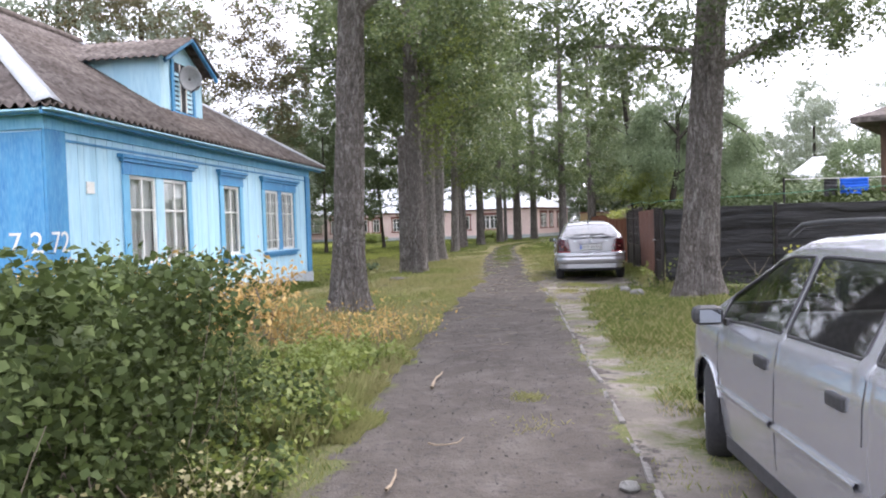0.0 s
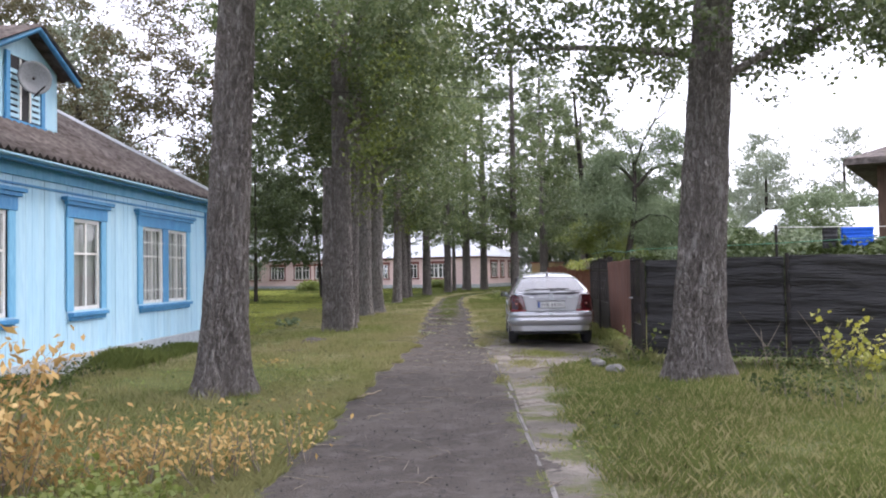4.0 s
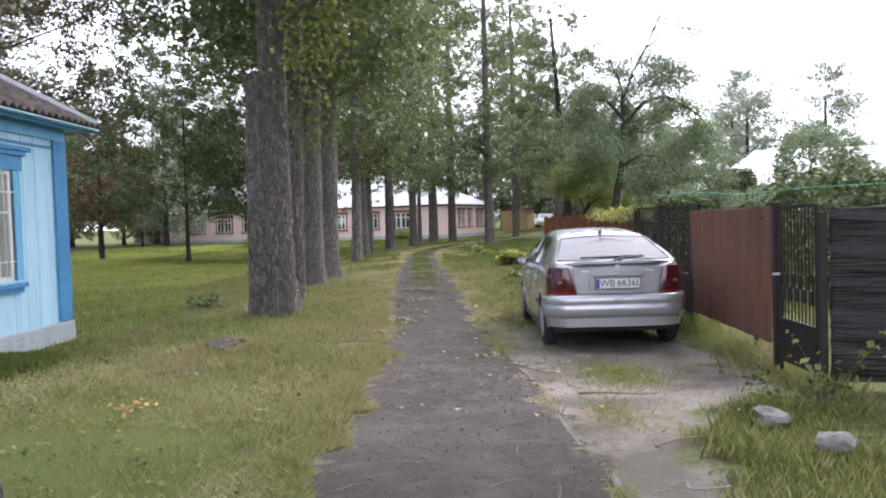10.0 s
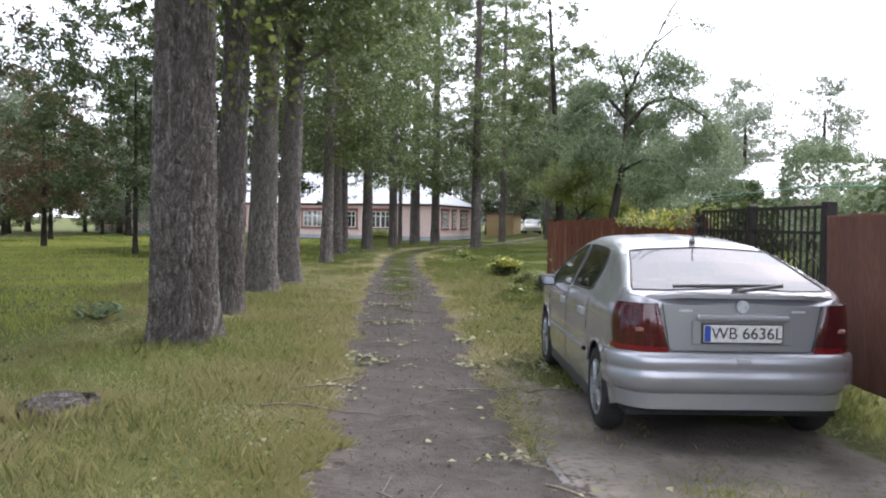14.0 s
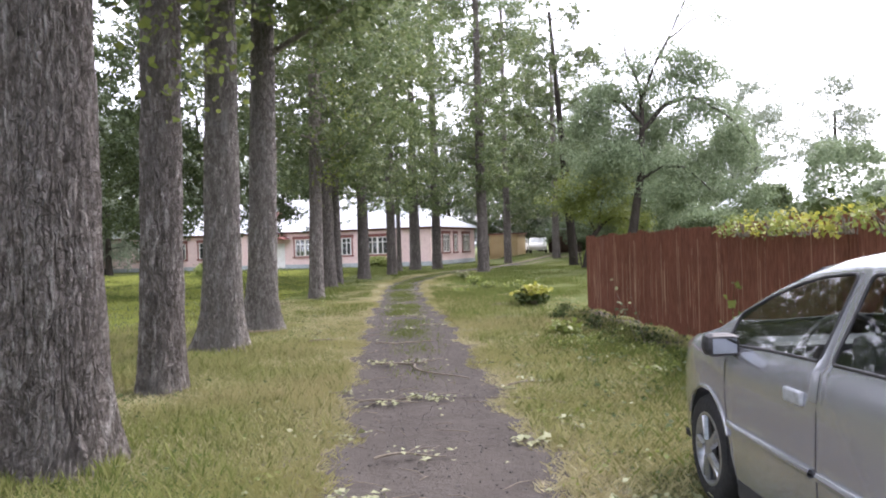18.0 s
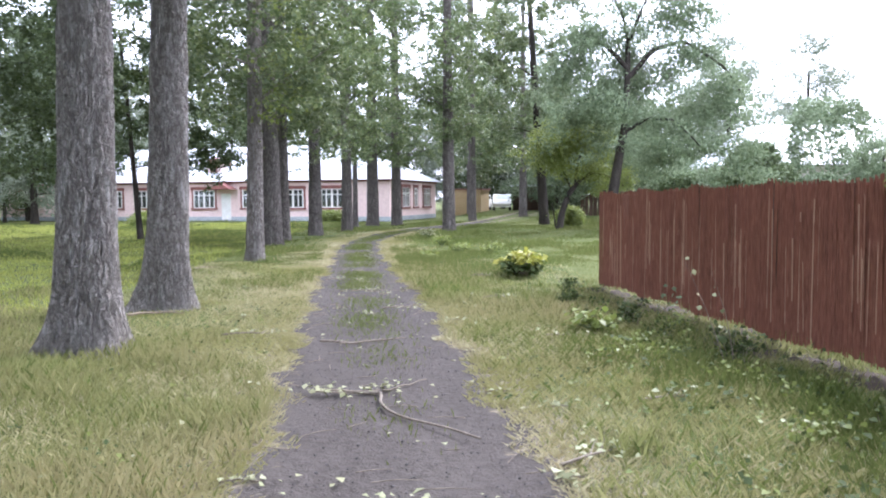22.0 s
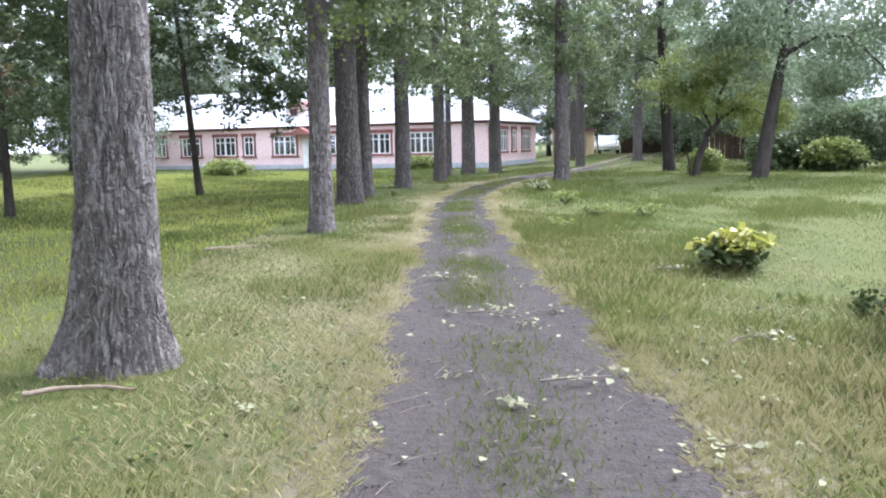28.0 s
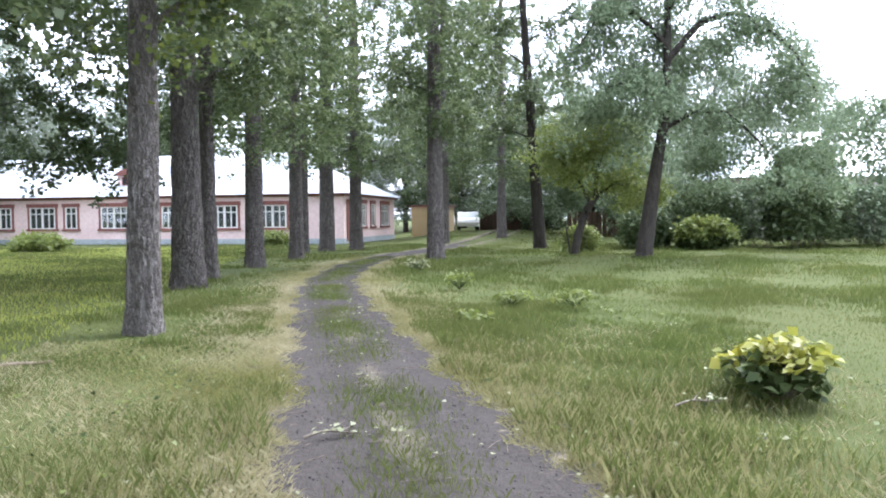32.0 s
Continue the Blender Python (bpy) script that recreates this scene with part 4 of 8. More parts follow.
# ---- blue wooden house ----
HX, HY0, HY1, HD = -3.95, 10.62, 22.4, 8.6
EAVE, PITCH, OVER = 3.12, 0.62, 0.44
house = thing("blue_house", (0, 0, 0), "pale blue weatherboarded cottage with corrugated hip roof and blue trim", "house")
wy = [(12.75, 14.83), (16.5, 17.37), (18.93, 21.04)]
wz = [(0.94, 2.43), (0.95, 2.43), (0.96, 2.43)]
rng = np.random.default_rng(3)
ywall = HY0
while ywall < HY1 - 0.01:
    y2 = min(ywall + 0.155, HY1)
    spans = [(0.26, EAVE)]
    for (a, b), (c, d) in zip(wy, wz):
        if y2 > a + 0.02 and ywall < b - 0.02:
            spans = [(0.26, c), (d, EAVE)]
    for a, b in spans:
        pr = float(rng.uniform(0, 0.006))
        part("board", boxes((HX - 0.06, HX + pr, ywall + 0.002, y2 - 0.002, a, b)), BLUE, house)
    ywall = y2
xw = HX - HD
while xw < HX - 0.07:
    x2 = min(xw + 0.17, HX - 0.065)
    part("board", boxes((xw + 0.002, x2 - 0.002, HY0 - float(rng.uniform(0, 0.006)), HY0 + 0.06, 0.26, EAVE)), BLUE, house)
    part("board", boxes((xw + 0.002, x2 - 0.002, HY1 - 0.06, HY1 + float(rng.uniform(0, 0.006)), 0.26, EAVE)), BLUE, house)
    xw = x2
part("back_wall", boxes((HX - HD - 0.06, HX - HD, HY0, HY1, 0.0, EAVE)), BLUE, house)
# Near-black sheet added behind the windows, standing in for unlit rooms.
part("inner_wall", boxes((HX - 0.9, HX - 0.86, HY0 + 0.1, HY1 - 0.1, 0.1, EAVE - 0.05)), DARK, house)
pl = boxes((HX - HD - 0.05, HX + 0.07, HY0 - 0.07, HY1 + 0.07, -0.15, 0.26), bevel=0.015)
part("plinth", pl, PLINTH, house, "rough grey cement plinth")
part("frieze", boxes((HX + 0.008, HX + 0.045, HY0 - 0.04, HY1 + 0.04, 2.93, 3.12), (HX - HD, HX + 0.045, HY0 - 0.045, HY0 - 0.008, 2.93, 3.12), bevel=0.006), BLUE_MID, house)
part("soffit", boxes((HX - HD - OVER, HX + OVER - 0.03, HY0 - OVER + 0.03, HY1 + OVER - 0.03, 3.125, 3.15)), BLUE, house)
for a, b in ((HY0 - 0.05, HY0 + 0.42), (HY1 - 0.3, HY1 + 0.05)):
    part("corner_board", boxes((HX + 0.009, HX + 0.05, a, b, 0.27, 2.93), bevel=0.006), BLUE_DARK, house)
part("corner_board", boxes((HX - 0.95, HX - 0.12, HY0 - 0.055, HY0 - 0.009, 0.27, 2.9), bevel=0.006), BLUE_DARK, house, "weathered cornflower-blue corner panel")
part("corner_board", boxes((HX - 0.12, HX + 0.008, HY0 - 0.06, HY0 - 0.012, 0.27, 2.9), bevel=0.006), BLUE_DARK, house)
part("wall_batten", boxes((HX + 0.008, HX + 0.028, HY0 + 0.3, HY1 - 0.35, 2.80, 2.835), bevel=0.004), BLUE_DARK, house)


def corrugated(y0, y1, inset0, inset1, zx, axis, wave=0.177, amp=0.036, step=0.0295):
    """A slope of corrugated sheets in overlapping courses: zx gives the run and rise, axis the way that it falls."""
    yy = np.arange(y0, y1 + step, step)
    s = np.array([q for k in range(5) for q in (k / 5, (k + 1) / 5 - 0.002)])
    lift = np.array([0.016 * (1 - j % 2) for j in range(10)])
    (xa, za), (xb, zb) = zx
    S, Y = np.meshgrid(s, yy, indexing="ij")
    lo, hi = y0 + inset0 * S, y1 - inset1 * S
    Yc = np.clip(Y, lo, hi)
    Z = za + (zb - za) * S + lift[:, None] + amp * np.sin(2 * np.pi * Yc / wave)
    X = xa + (xb - xa) * S
    v = np.stack([X, Yc, Z], -1) if axis == "x" else np.stack([Yc, X, Z], -1)
    return v.reshape(-1, 3), quads(len(s), len(yy))


half = HD / 2 + OVER
ZR = EAVE + half * PITCH
roof = [corrugated(HY0 - OVER, HY1 + OVER, half * 0.92, half * 0.92, ((HX + OVER, EAVE + 0.06), (HX - HD / 2, ZR + 0.06)), "x"),
        corrugated(HY0 - OVER, HY1 + OVER, half * 0.92, half * 0.92, ((HX - HD - OVER, EAVE + 0.06), (HX - HD / 2, ZR + 0.06)), "x"),
        corrugated(HX - HD - OVER, HX + OVER, half, half, ((HY0 - OVER, EAVE + 0.06), (HY0 - OVER + half * 0.92, ZR + 0.06)), "y"),
        corrugated(HX - HD - OVER, HX + OVER, half, half, ((HY1 + OVER, EAVE + 0.06), (HY1 + OVER - half * 0.92, ZR + 0.06)), "y")]
rf = grid_part("roof", *joined(roof), ASBESTOS, house, "mossy grey-brown corrugated roof", smooth=True)
sol = rf.modifiers.new("thick", "SOLIDIFY")
sol.thickness, sol.offset = 0.012, -1
for ya, yb in ((HY0 - OVER, HY0 - OVER + half * 0.92), (HY1 + OVER, HY1 + OVER - half * 0.92)):
    a, b = Vector((HX + OVER, ya, EAVE + 0.10)), Vector((HX - HD / 2, yb, ZR + 0.10))
    sy = 0.24 if ya < yb else -0.24
    strip = [((c.x, c.y + sy, c.z + 0.0), (c.x, c.y + sy * 0.1, c.z + 0.035), (c.x - 0.02, c.y, c.z + 0.05), (c.x - 0.24, c.y, c.z + 0.0)) for c in (a.lerp(b, t) for t in np.linspace(0, 1, 9))]
    o = grid_part("hip_flashing", np.array(strip).reshape(-1, 3), quads(9, 4), ZINC, rf, "pale zinc hip flashing", smooth=True)
    md = o.modifiers.new("thick", "SOLIDIFY")
    md.thickness = 0.008
v, f = tube([(HX - HD / 2, t, ZR + 0.1) for t in np.linspace(HY0 - OVER + half * 0.92, HY1 + OVER - half * 0.92, 9)], [0.09] * 9, 10)
grid_part("ridge_cap", v, f, ASBESTOS, rf, smooth=True)
# Set-back fascia; its dark blue also carries the bluish shade under the eave.
part("fascia", boxes((HX + OVER - 0.2, HX + OVER - 0.16, HY0 - OVER + 0.03, HY1 + OVER - 0.03, EAVE - 0.04, EAVE + 0.035), (HX - HD - OVER, HX + OVER - 0.2, HY0 - OVER + 0.16, HY0 - OVER + 0.2, EAVE - 0.02, EAVE + 0.035)), BLUE_DARK, house)


def casement(parent, y0, y1, z0, z1, x, bars=False, cross=0.62):
    """White two-light window with panes and net curtain behind, in the wall at x, facing +x."""
    w = new("window")
    w.parent = parent
    fr = bmesh.new()
    t = 0.06
    for a in ((y0, y0 + t, z0, z1), (y1 - t, y1, z0, z1)):
        box(fr, x - 0.05, x - 0.005, *a, bevel=0.004)
    for a in ((z0, z0 + t), (z1 - t, z1)):
        box(fr, x - 0.05, x - 0.005, y0 + t, y1 - t, *a, bevel=0.004)
    part("window_frame", fr, WHITE, w)
    zc = z0 + (z1 - z0) * cross
    yc = (y0 + y1) / 2
    part("mullion", boxes((x - 0.045, x - 0.008, yc - 0.022, yc + 0.022, z0 + t, z1 - t), bevel=0.003), WHITE, w)
    part("transom", boxes((x - 0.043, x - 0.012, y0 + t, y1 - t, zc - 0.015, zc + 0.015)), WHITE, w)
    for a, b in ((y0 + t, yc - 0.022), (yc + 0.022, y1 - t)):
        for c, d in ((z0 + t, zc - 0.015), (zc + 0.015, z1 - t)):
            g = part("pane", boxes((x - 0.034, x - 0.030, a, b, c, d)), GLASS, w)
            g.visible_shadow = False
    yy = np.arange(y0, y1, 0.02)
    zz = np.linspace(z0, z1, 6)
    Y, Z = np.meshgrid(yy, zz, indexing="ij")
    gap = 0.10 * np.exp(-((Y - yc) / 0.05) ** 2)
    X = x - 0.085 - gap + 0.014 * np.sin(70 * Y + 2 * np.sin(3 * Z))
    grid_part("curtain", np.stack([X, Y, Z], -1).reshape(-1, 3), quads(len(yy), 6), CURTAIN, w, "white net curtain", smooth=True)
    if bars:
        for k in range(6):
            yb = y0 + (y1 - y0) * (k + 0.5) / 6
            part("bar", rods(((x + 0.03, yb, z0 + 0.02), (x + 0.03, yb, z1 - 0.02), 0.007), n=6), WHITE, w)
        part("bar", boxes((x + 0.024, x + 0.036, y0, y1, z0 + 0.25, z0 + 0.265)), WHITE, w)
        part("bar", boxes((x + 0.024, x + 0.036, y0, y1, z1 - 0.3, z1 - 0.285)), WHITE, w)
    return w


def surround(parent, y0, y1, z0, z1, x):
    """Blue moulded lintel, side boards and sill round a window."""
    s = bmesh.new()
    for k, (dz0, dz1, out, wide) in enumerate(((0.0, 0.2, 0.035, 0.2), (0.2, 0.26, 0.075, 0.25), (0.26, 0.32, 0.11, 0.32))):
        box(s, x + 0.008, x + 0.008 + out, y0 - wide, y1 + wide, z1 + dz0, z1 + dz1, bevel=0.006)
    part("lintel", s, BLUE_DARK, parent, "moulded cornflower-blue window lintel")
    for a, b in ((y0 - 0.2, y0 - 0.003), (y1 + 0.003, y1 + 0.16)):
        part("side_board", boxes((x + 0.008, x + 0.035, a, b, z0, z1 - 0.003), bevel=0.004), BLUE_MID, parent)
    s = boxes((x + 0.008, x + 0.1, y0 - 0.14, y1 + 0.14, z0 - 0.09, z0 - 0.03), (x + 0.008, x + 0.05, y0 - 0.12, y1 + 0.12, z0 - 0.16, z0 - 0.09), bevel=0.006)
    part("window_sill", s, BLUE_DARK, parent)


for (a, b), (c, d), n in zip(wy, wz, (2, 1, 2)):
    surround(house, a, b, c, d, HX)
    if n == 1:
        casement(house, a + 0.01, b - 0.01, c, d, HX)
    else:
        m = (a + b) / 2
        casement(house, a + 0.01, m - 0.135, c, d, HX, bars=a > 18)
        casement(house, m + 0.135, b - 0.01, c, d, HX, bars=a > 18)
        part("centre_post", boxes((HX - 0.06, HX + 0.02, m - 0.13, m + 0.13, c, d), bevel=0.004), BLUE_DARK if a > 18 else BLUE, house)
part("lamp_bracket", boxes((HX + 0.01, HX + 0.03, 11.55, 11.75, 2.08, 2.26), bevel=0.004), WHITE, house, "small pale house number plate")

# dormer on the front slope
DX, DY0, DY1, DZ0 = -4.75, 15.55, 17.45, 4.0
dorm = new("dormer")
dorm.parent = house
ZD = DZ0 + 0.98
bm = bmesh.new()
fv = [bm.verts.new(q) for q in ((DX, DY0, DZ0 - 0.15), (DX, DY1, DZ0 - 0.15), (DX, DY1, ZD), (DX, (DY0 + DY1) / 2, ZD + 0.48), (DX, DY0, ZD))]
bv = [bm.verts.new((q.co.x - 2.9, q.co.y, q.co.z)) for q in fv]
bm.faces.new(fv)
for k in range(5):
    bm.faces.new((fv[k], bv[k], bv[(k + 1) % 5], fv[(k + 1) % 5]))
part("dormer_wall", bm, BLUE, dorm)
yc = (DY0 + DY1) / 2
for sgn, ye in ((-1, DY0), (1, DY1)):
    yy = np.linspace(DX + 0.32, DX - 2.95, 92)
    ss = np.linspace(0, 1, 5)
    S, X = np.meshgrid(ss, yy, indexing="ij")
    Y = yc + sgn * (0.02 + S * (abs(ye - yc) + 0.28))
    Z = ZD + 0.58 - S * (0.48 + 0.28 * 0.48 / 0.95) + 0.022 * np.sin(2 * np.pi * X / 0.177)
    o = grid_part("dormer_roof", np.stack([X, Y, Z], -1).reshape(-1, 3), quads(5, 92), ASBESTOS, dorm, smooth=True)
    md = o.modifiers.new("thick", "SOLIDIFY")
    md.thickness = 0.014
    a, b = Vector((DX + 0.25, yc, ZD + 0.52)), Vector((DX + 0.25, ye + sgn * 0.26, ZD - 0.03 - 0.1))
    v, f = tube([a, (a + b) / 2, b], [0.055] * 3, 4)
    grid_part("barge_board", v, f, BLUE_DARK, dorm)
part("dormer_frame", boxes((DX + 0.005, DX + 0.05, yc - 0.52, yc - 0.42, DZ0 - 0.02, ZD + 0.05), (DX + 0.005, DX + 0.05, yc + 0.42, yc + 0.52, DZ0 - 0.02, ZD + 0.05), (DX + 0.005, DX + 0.06, yc - 0.56, yc + 0.56, DZ0 - 0.1, DZ0 - 0.02), bevel=0.005), BLUE_DARK, dorm)
# Dark sheet laid on the gable for the shade inside the dormer.
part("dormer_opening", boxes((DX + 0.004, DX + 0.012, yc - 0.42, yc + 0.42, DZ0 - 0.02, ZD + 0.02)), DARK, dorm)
for yo_ in (-0.285, 0.285):
    part("shutter", boxes(*[(DX + 0.013, DX + 0.03, yc + yo_ - 0.125, yc + yo_ + 0.125, DZ0 + 0.02 + 0.1 * k, DZ0 + 0.08 + 0.1 * k) for k in range(8)], (DX + 0.013, DX + 0.022, yc + yo_ - 0.125, yc + yo_ - 0.1, DZ0 + 0.02, DZ0 + 0.78), (DX + 0.013, DX + 0.022, yc + yo_ + 0.1, yc + yo_ + 0.125, DZ0 + 0.02, DZ0 + 0.78)), BLUE, dorm)
part("sash_bar", boxes((DX + 0.014, DX + 0.032, yc - 0.15, yc - 0.11, DZ0, ZD), (DX + 0.014, DX + 0.032, yc + 0.11, yc + 0.15, DZ0, ZD)), WHITE, dorm)
dish = thing("satellite_dish", (DX + 0.28, yc - 0.12, ZD - 0.3), "round grey satellite dish fixed to the dormer", "dish", rz=-35)
th = np.linspace(0, 2 * np.pi, 28, endpoint=False)
rr = np.linspace(0.01, 0.27, 7)
RR, TT = np.meshgrid(rr, th, indexing="ij")
o = grid_part("reflector", np.stack([-0.10 + 0.8 * RR ** 2, RR * np.cos(TT), RR * np.sin(TT)], -1).reshape(-1, 3), quads(7, 28, True), SATELLITE, dish, smooth=True)
md = o.modifiers.new("thick", "SOLIDIFY")
md.thickness = 0.01
part("arm", rods(((-0.3, 0, -0.2), (-0.08, 0, 0), 0.02), ((-0.08, 0, -0.3), (0.3, 0, -0.2), 0.012)), IRON, dish)

# number painted on the corner panel
def lettering(name, text, size, m, mat, parent=None, label="", thick=0.002):
    cu = bpy.data.curves.new(name, "FONT")
    cu.body, cu.size, cu.extrude = text, size, thick
    cu.align_x, cu.align_y = "CENTER", "CENTER"
    tmp = new(name, cu)
    me = bpy.data.meshes.new_from_object(tmp.evaluated_get(bpy.context.evaluated_depsgraph_get()))
    bpy.data.objects.remove(tmp)
    me.materials.clear()
    o = finish(name, me, mat, parent, label)
    o.matrix_world = m
    return o


lettering("painted_number", "7 2", 0.42, pose(HX - 0.29, HY0 - 0.06, 1.36, 90, 0, 0), WHITE, house, "white painted number")
lettering("painted_number", "72", 0.42, pose(HX + 0.054, HY0 + 0.2, 1.36, 90, 0, 90), WHITE, house, "white painted number")

# ---- pink house across the end of the lane ----
PA = 20.0
pink = thing("pink_house", (1.0, 78.0, 0.0), "long pink plastered house with red-brown trim and pale metal roof", "house", rz=-PA)
# local: -x along the front, +y along the gable side
PL, PD, PE, PO = 34.0, 11.0, 2.95, 0.4
part("wall_front", boxes((-PL, 0, 0, 0.3, 0.0, PE)), PINK, pink)
part("wall_side", boxes((-0.3, 0.0, 0.302, PD, 0.0, PE)), PINK, pink)
part("wall_back", boxes((-PL, -0.302, PD - 0.3, PD, 0.0, PE)), PINK, pink)
part("wall_end", boxes((-PL, -PL + 0.3, 0.302, PD - 0.302, 0.0, PE)), PINK, pink)
part("plinth", boxes((-PL, 0.03, -0.03, -0.002, 0, 0.32), (0.002, 0.03, -0.03, PD, 0, 0.32)), PLINTH, pink)
part("cornice", boxes((-PL - 0.1, 0.1, -0.1, -0.003, PE - 0.16, PE), (0.003, 0.1, -0.1, PD + 0.1, PE - 0.16, PE)), BRICKRED, pink)
bm = bmesh.new()
zr = PE + 2.9
q = [bm.verts.new(p) for p in ((-PL - PO, -PO, PE), (PO, -PO, PE), (PO, PD + PO, PE), (-PL - PO, PD + PO, PE), (-PL + PD / 2, PD / 2, zr), (-PD / 2, PD / 2, zr))]
for idx in ((0, 1, 5, 4), (1, 2, 5), (2, 3, 4, 5), (3, 0, 4), (3, 2, 1, 0)):
    bm.faces.new([q[k] for k in idx])
proof = part("roof", bm, ROOF_PALE, pink, "pale sheet-metal hip roof")
for k in range(56):
    x = -PL + 0.3 + k * 0.6
    top = min(1.0, (x + PL + PO) / (PD / 2 + PO), (PO - x) / (PD / 2 + PO))
    if top > 0.05:
        part("roof_seam", rods(((x, -PO, PE + 0.02), (x, -PO + (PD / 2 + PO) * top, PE + 0.02 + (zr - PE) * top), 0.02), n=4), ROOF_PALE, proof)


def pink_window(along, lo, hi, z0, z1, leaves):
    w = new("window")
    w.parent = pink
    def bx(a, b, out0, out1, c, d):
        return (a, b, -out1, -out0, c, d) if along == "front" else (out0, out1, a, b, c, d)
    part("window_trim", boxes(bx(lo - 0.14, lo - 0.002, 0.004, 0.05, z0, z1), bx(hi + 0.002, hi + 0.14, 0.004, 0.05, z0, z1), bx(lo - 0.2, hi + 0.2, 0.004, 0.08, z1 + 0.002, z1 + 0.24), bx(lo - 0.2, hi + 0.2, 0.004, 0.1, z0 - 0.14, z0 - 0.002)), BRICKRED, w)
    # Dark sheet on the plaster, the unlit room put into its colour.
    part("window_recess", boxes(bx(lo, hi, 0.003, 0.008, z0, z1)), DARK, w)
    s = bmesh.new()
    step = (hi - lo) / leaves
    for k in range(leaves + 1):
        box(s, *bx(lo + k * step - (0.07 if 0 < k < leaves else 0.0) - (0.1 if k == leaves else 0), lo + k * step + (0.07 if 0 < k < leaves else 0) + (0.1 if k == 0 else 0), 0.009, 0.04, z0, z1))
    for k in range(leaves):
        box(s, *bx(lo + (k + 0.5) * step - 0.035, lo + (k + 0.5) * step + 0.035, 0.010, 0.03, z0, z1))
    for c in (z0, z0 + (z1 - z0) * 0.68, z1 - 0.06):
        box(s, *bx(lo, hi, 0.0095, 0.037, c, c + 0.06))
    part("window_frame", s, WHITE, w)
    p = part("pane", boxes(bx(lo + 0.05, hi - 0.05, 0.0085, 0.0092, z0 + 0.05, z1 - 0.05)), GLASS, w)
    p.visible_shadow = False


for lo, hi, k in ((-32.2, -30.4, 2), (-27.1, -25.3, 2), (-23.8, -22.1, 2), (-20.8, -18.95, 2), (-18.25, -17.4, 1), (-15.75, -13.9, 2), (-11.6, -9.8, 2), (-8.3, -6.6, 2), (-5.25, -3.5, 2)):
    pink_window("front", lo, hi, 0.98, 2.32, k)
for lo, hi, k in ((2.6, 4.2, 2), (5.3, 6.1, 1), (7.6, 9.4, 2)):
    pink_window("side", lo, hi, 0.98, 2.4, k)
part("entrance_door", boxes((-13.35, -12.55, -0.04, -0.003, 0.1, 2.05), bevel=0.01), WHITE, pink, "white front door")
part("porch_roof", boxes((-13.8, -12.1, -0.9, -0.01, 2.35, 2.42)), BRICKRED, pink)
bm = bmesh.new()
q = [bm.verts.new(p) for p in ((-13.9, -1.0, 2.36), (-12.0, -1.0, 2.36), (-12.95, -1.0, 2.85), (-13.9, 0, 2.36), (-12.0, 0, 2.36), (-12.95, 0, 2.85))]
for idx in ((0, 1, 2), (0, 2, 5, 3), (1, 4, 5, 2), (0, 3, 4, 1)):
    bm.faces.new([q[k] for k in idx])
part("porch_gable", bm, BRICKRED, pink)
part("side_door", boxes((0.005, 0.05, 0.5, 1.35, 0.15, 2.6), bevel=0.01), BRICKRED, pink, "brick-red corner door")
bm = boxes((-15.3, -14.0, 1.1, 3.0, PE + 0.5, PE + 1.35))
part("dormer_wall", bm, PINK, pink)
bm = bmesh.new()
q = [bm.verts.new(p) for p in ((-15.5, 0.9, PE + 1.35), (-13.8, 0.9, PE + 1.35), (-14.65, 0.9, PE + 1.85), (-15.5, 4, PE + 1.35), (-13.8, 4, PE + 1.35), (-14.65, 4, PE + 1.85))]
for idx in ((0, 1, 2), (0, 2, 5, 3), (1, 4, 5, 2), (0, 3, 4, 1)):
    bm.faces.new([q[k] for k in idx])
part("dormer_roof", bm, BRICKRED, pink)
part("dormer_window", boxes((-14.95, -14.35, 1.05, 1.095, PE + 0.72, PE + 1.25)), BRICKRED, pink)
# Dark sheets for the panes, in the colour of the unlit attic.
part("dormer_pane", boxes((-14.88, -14.68, 1.02, 1.048, PE + 0.78, PE + 1.2), (-14.62, -14.42, 1.02, 1.048, PE + 0.78, PE + 1.2)), DARK, pink)


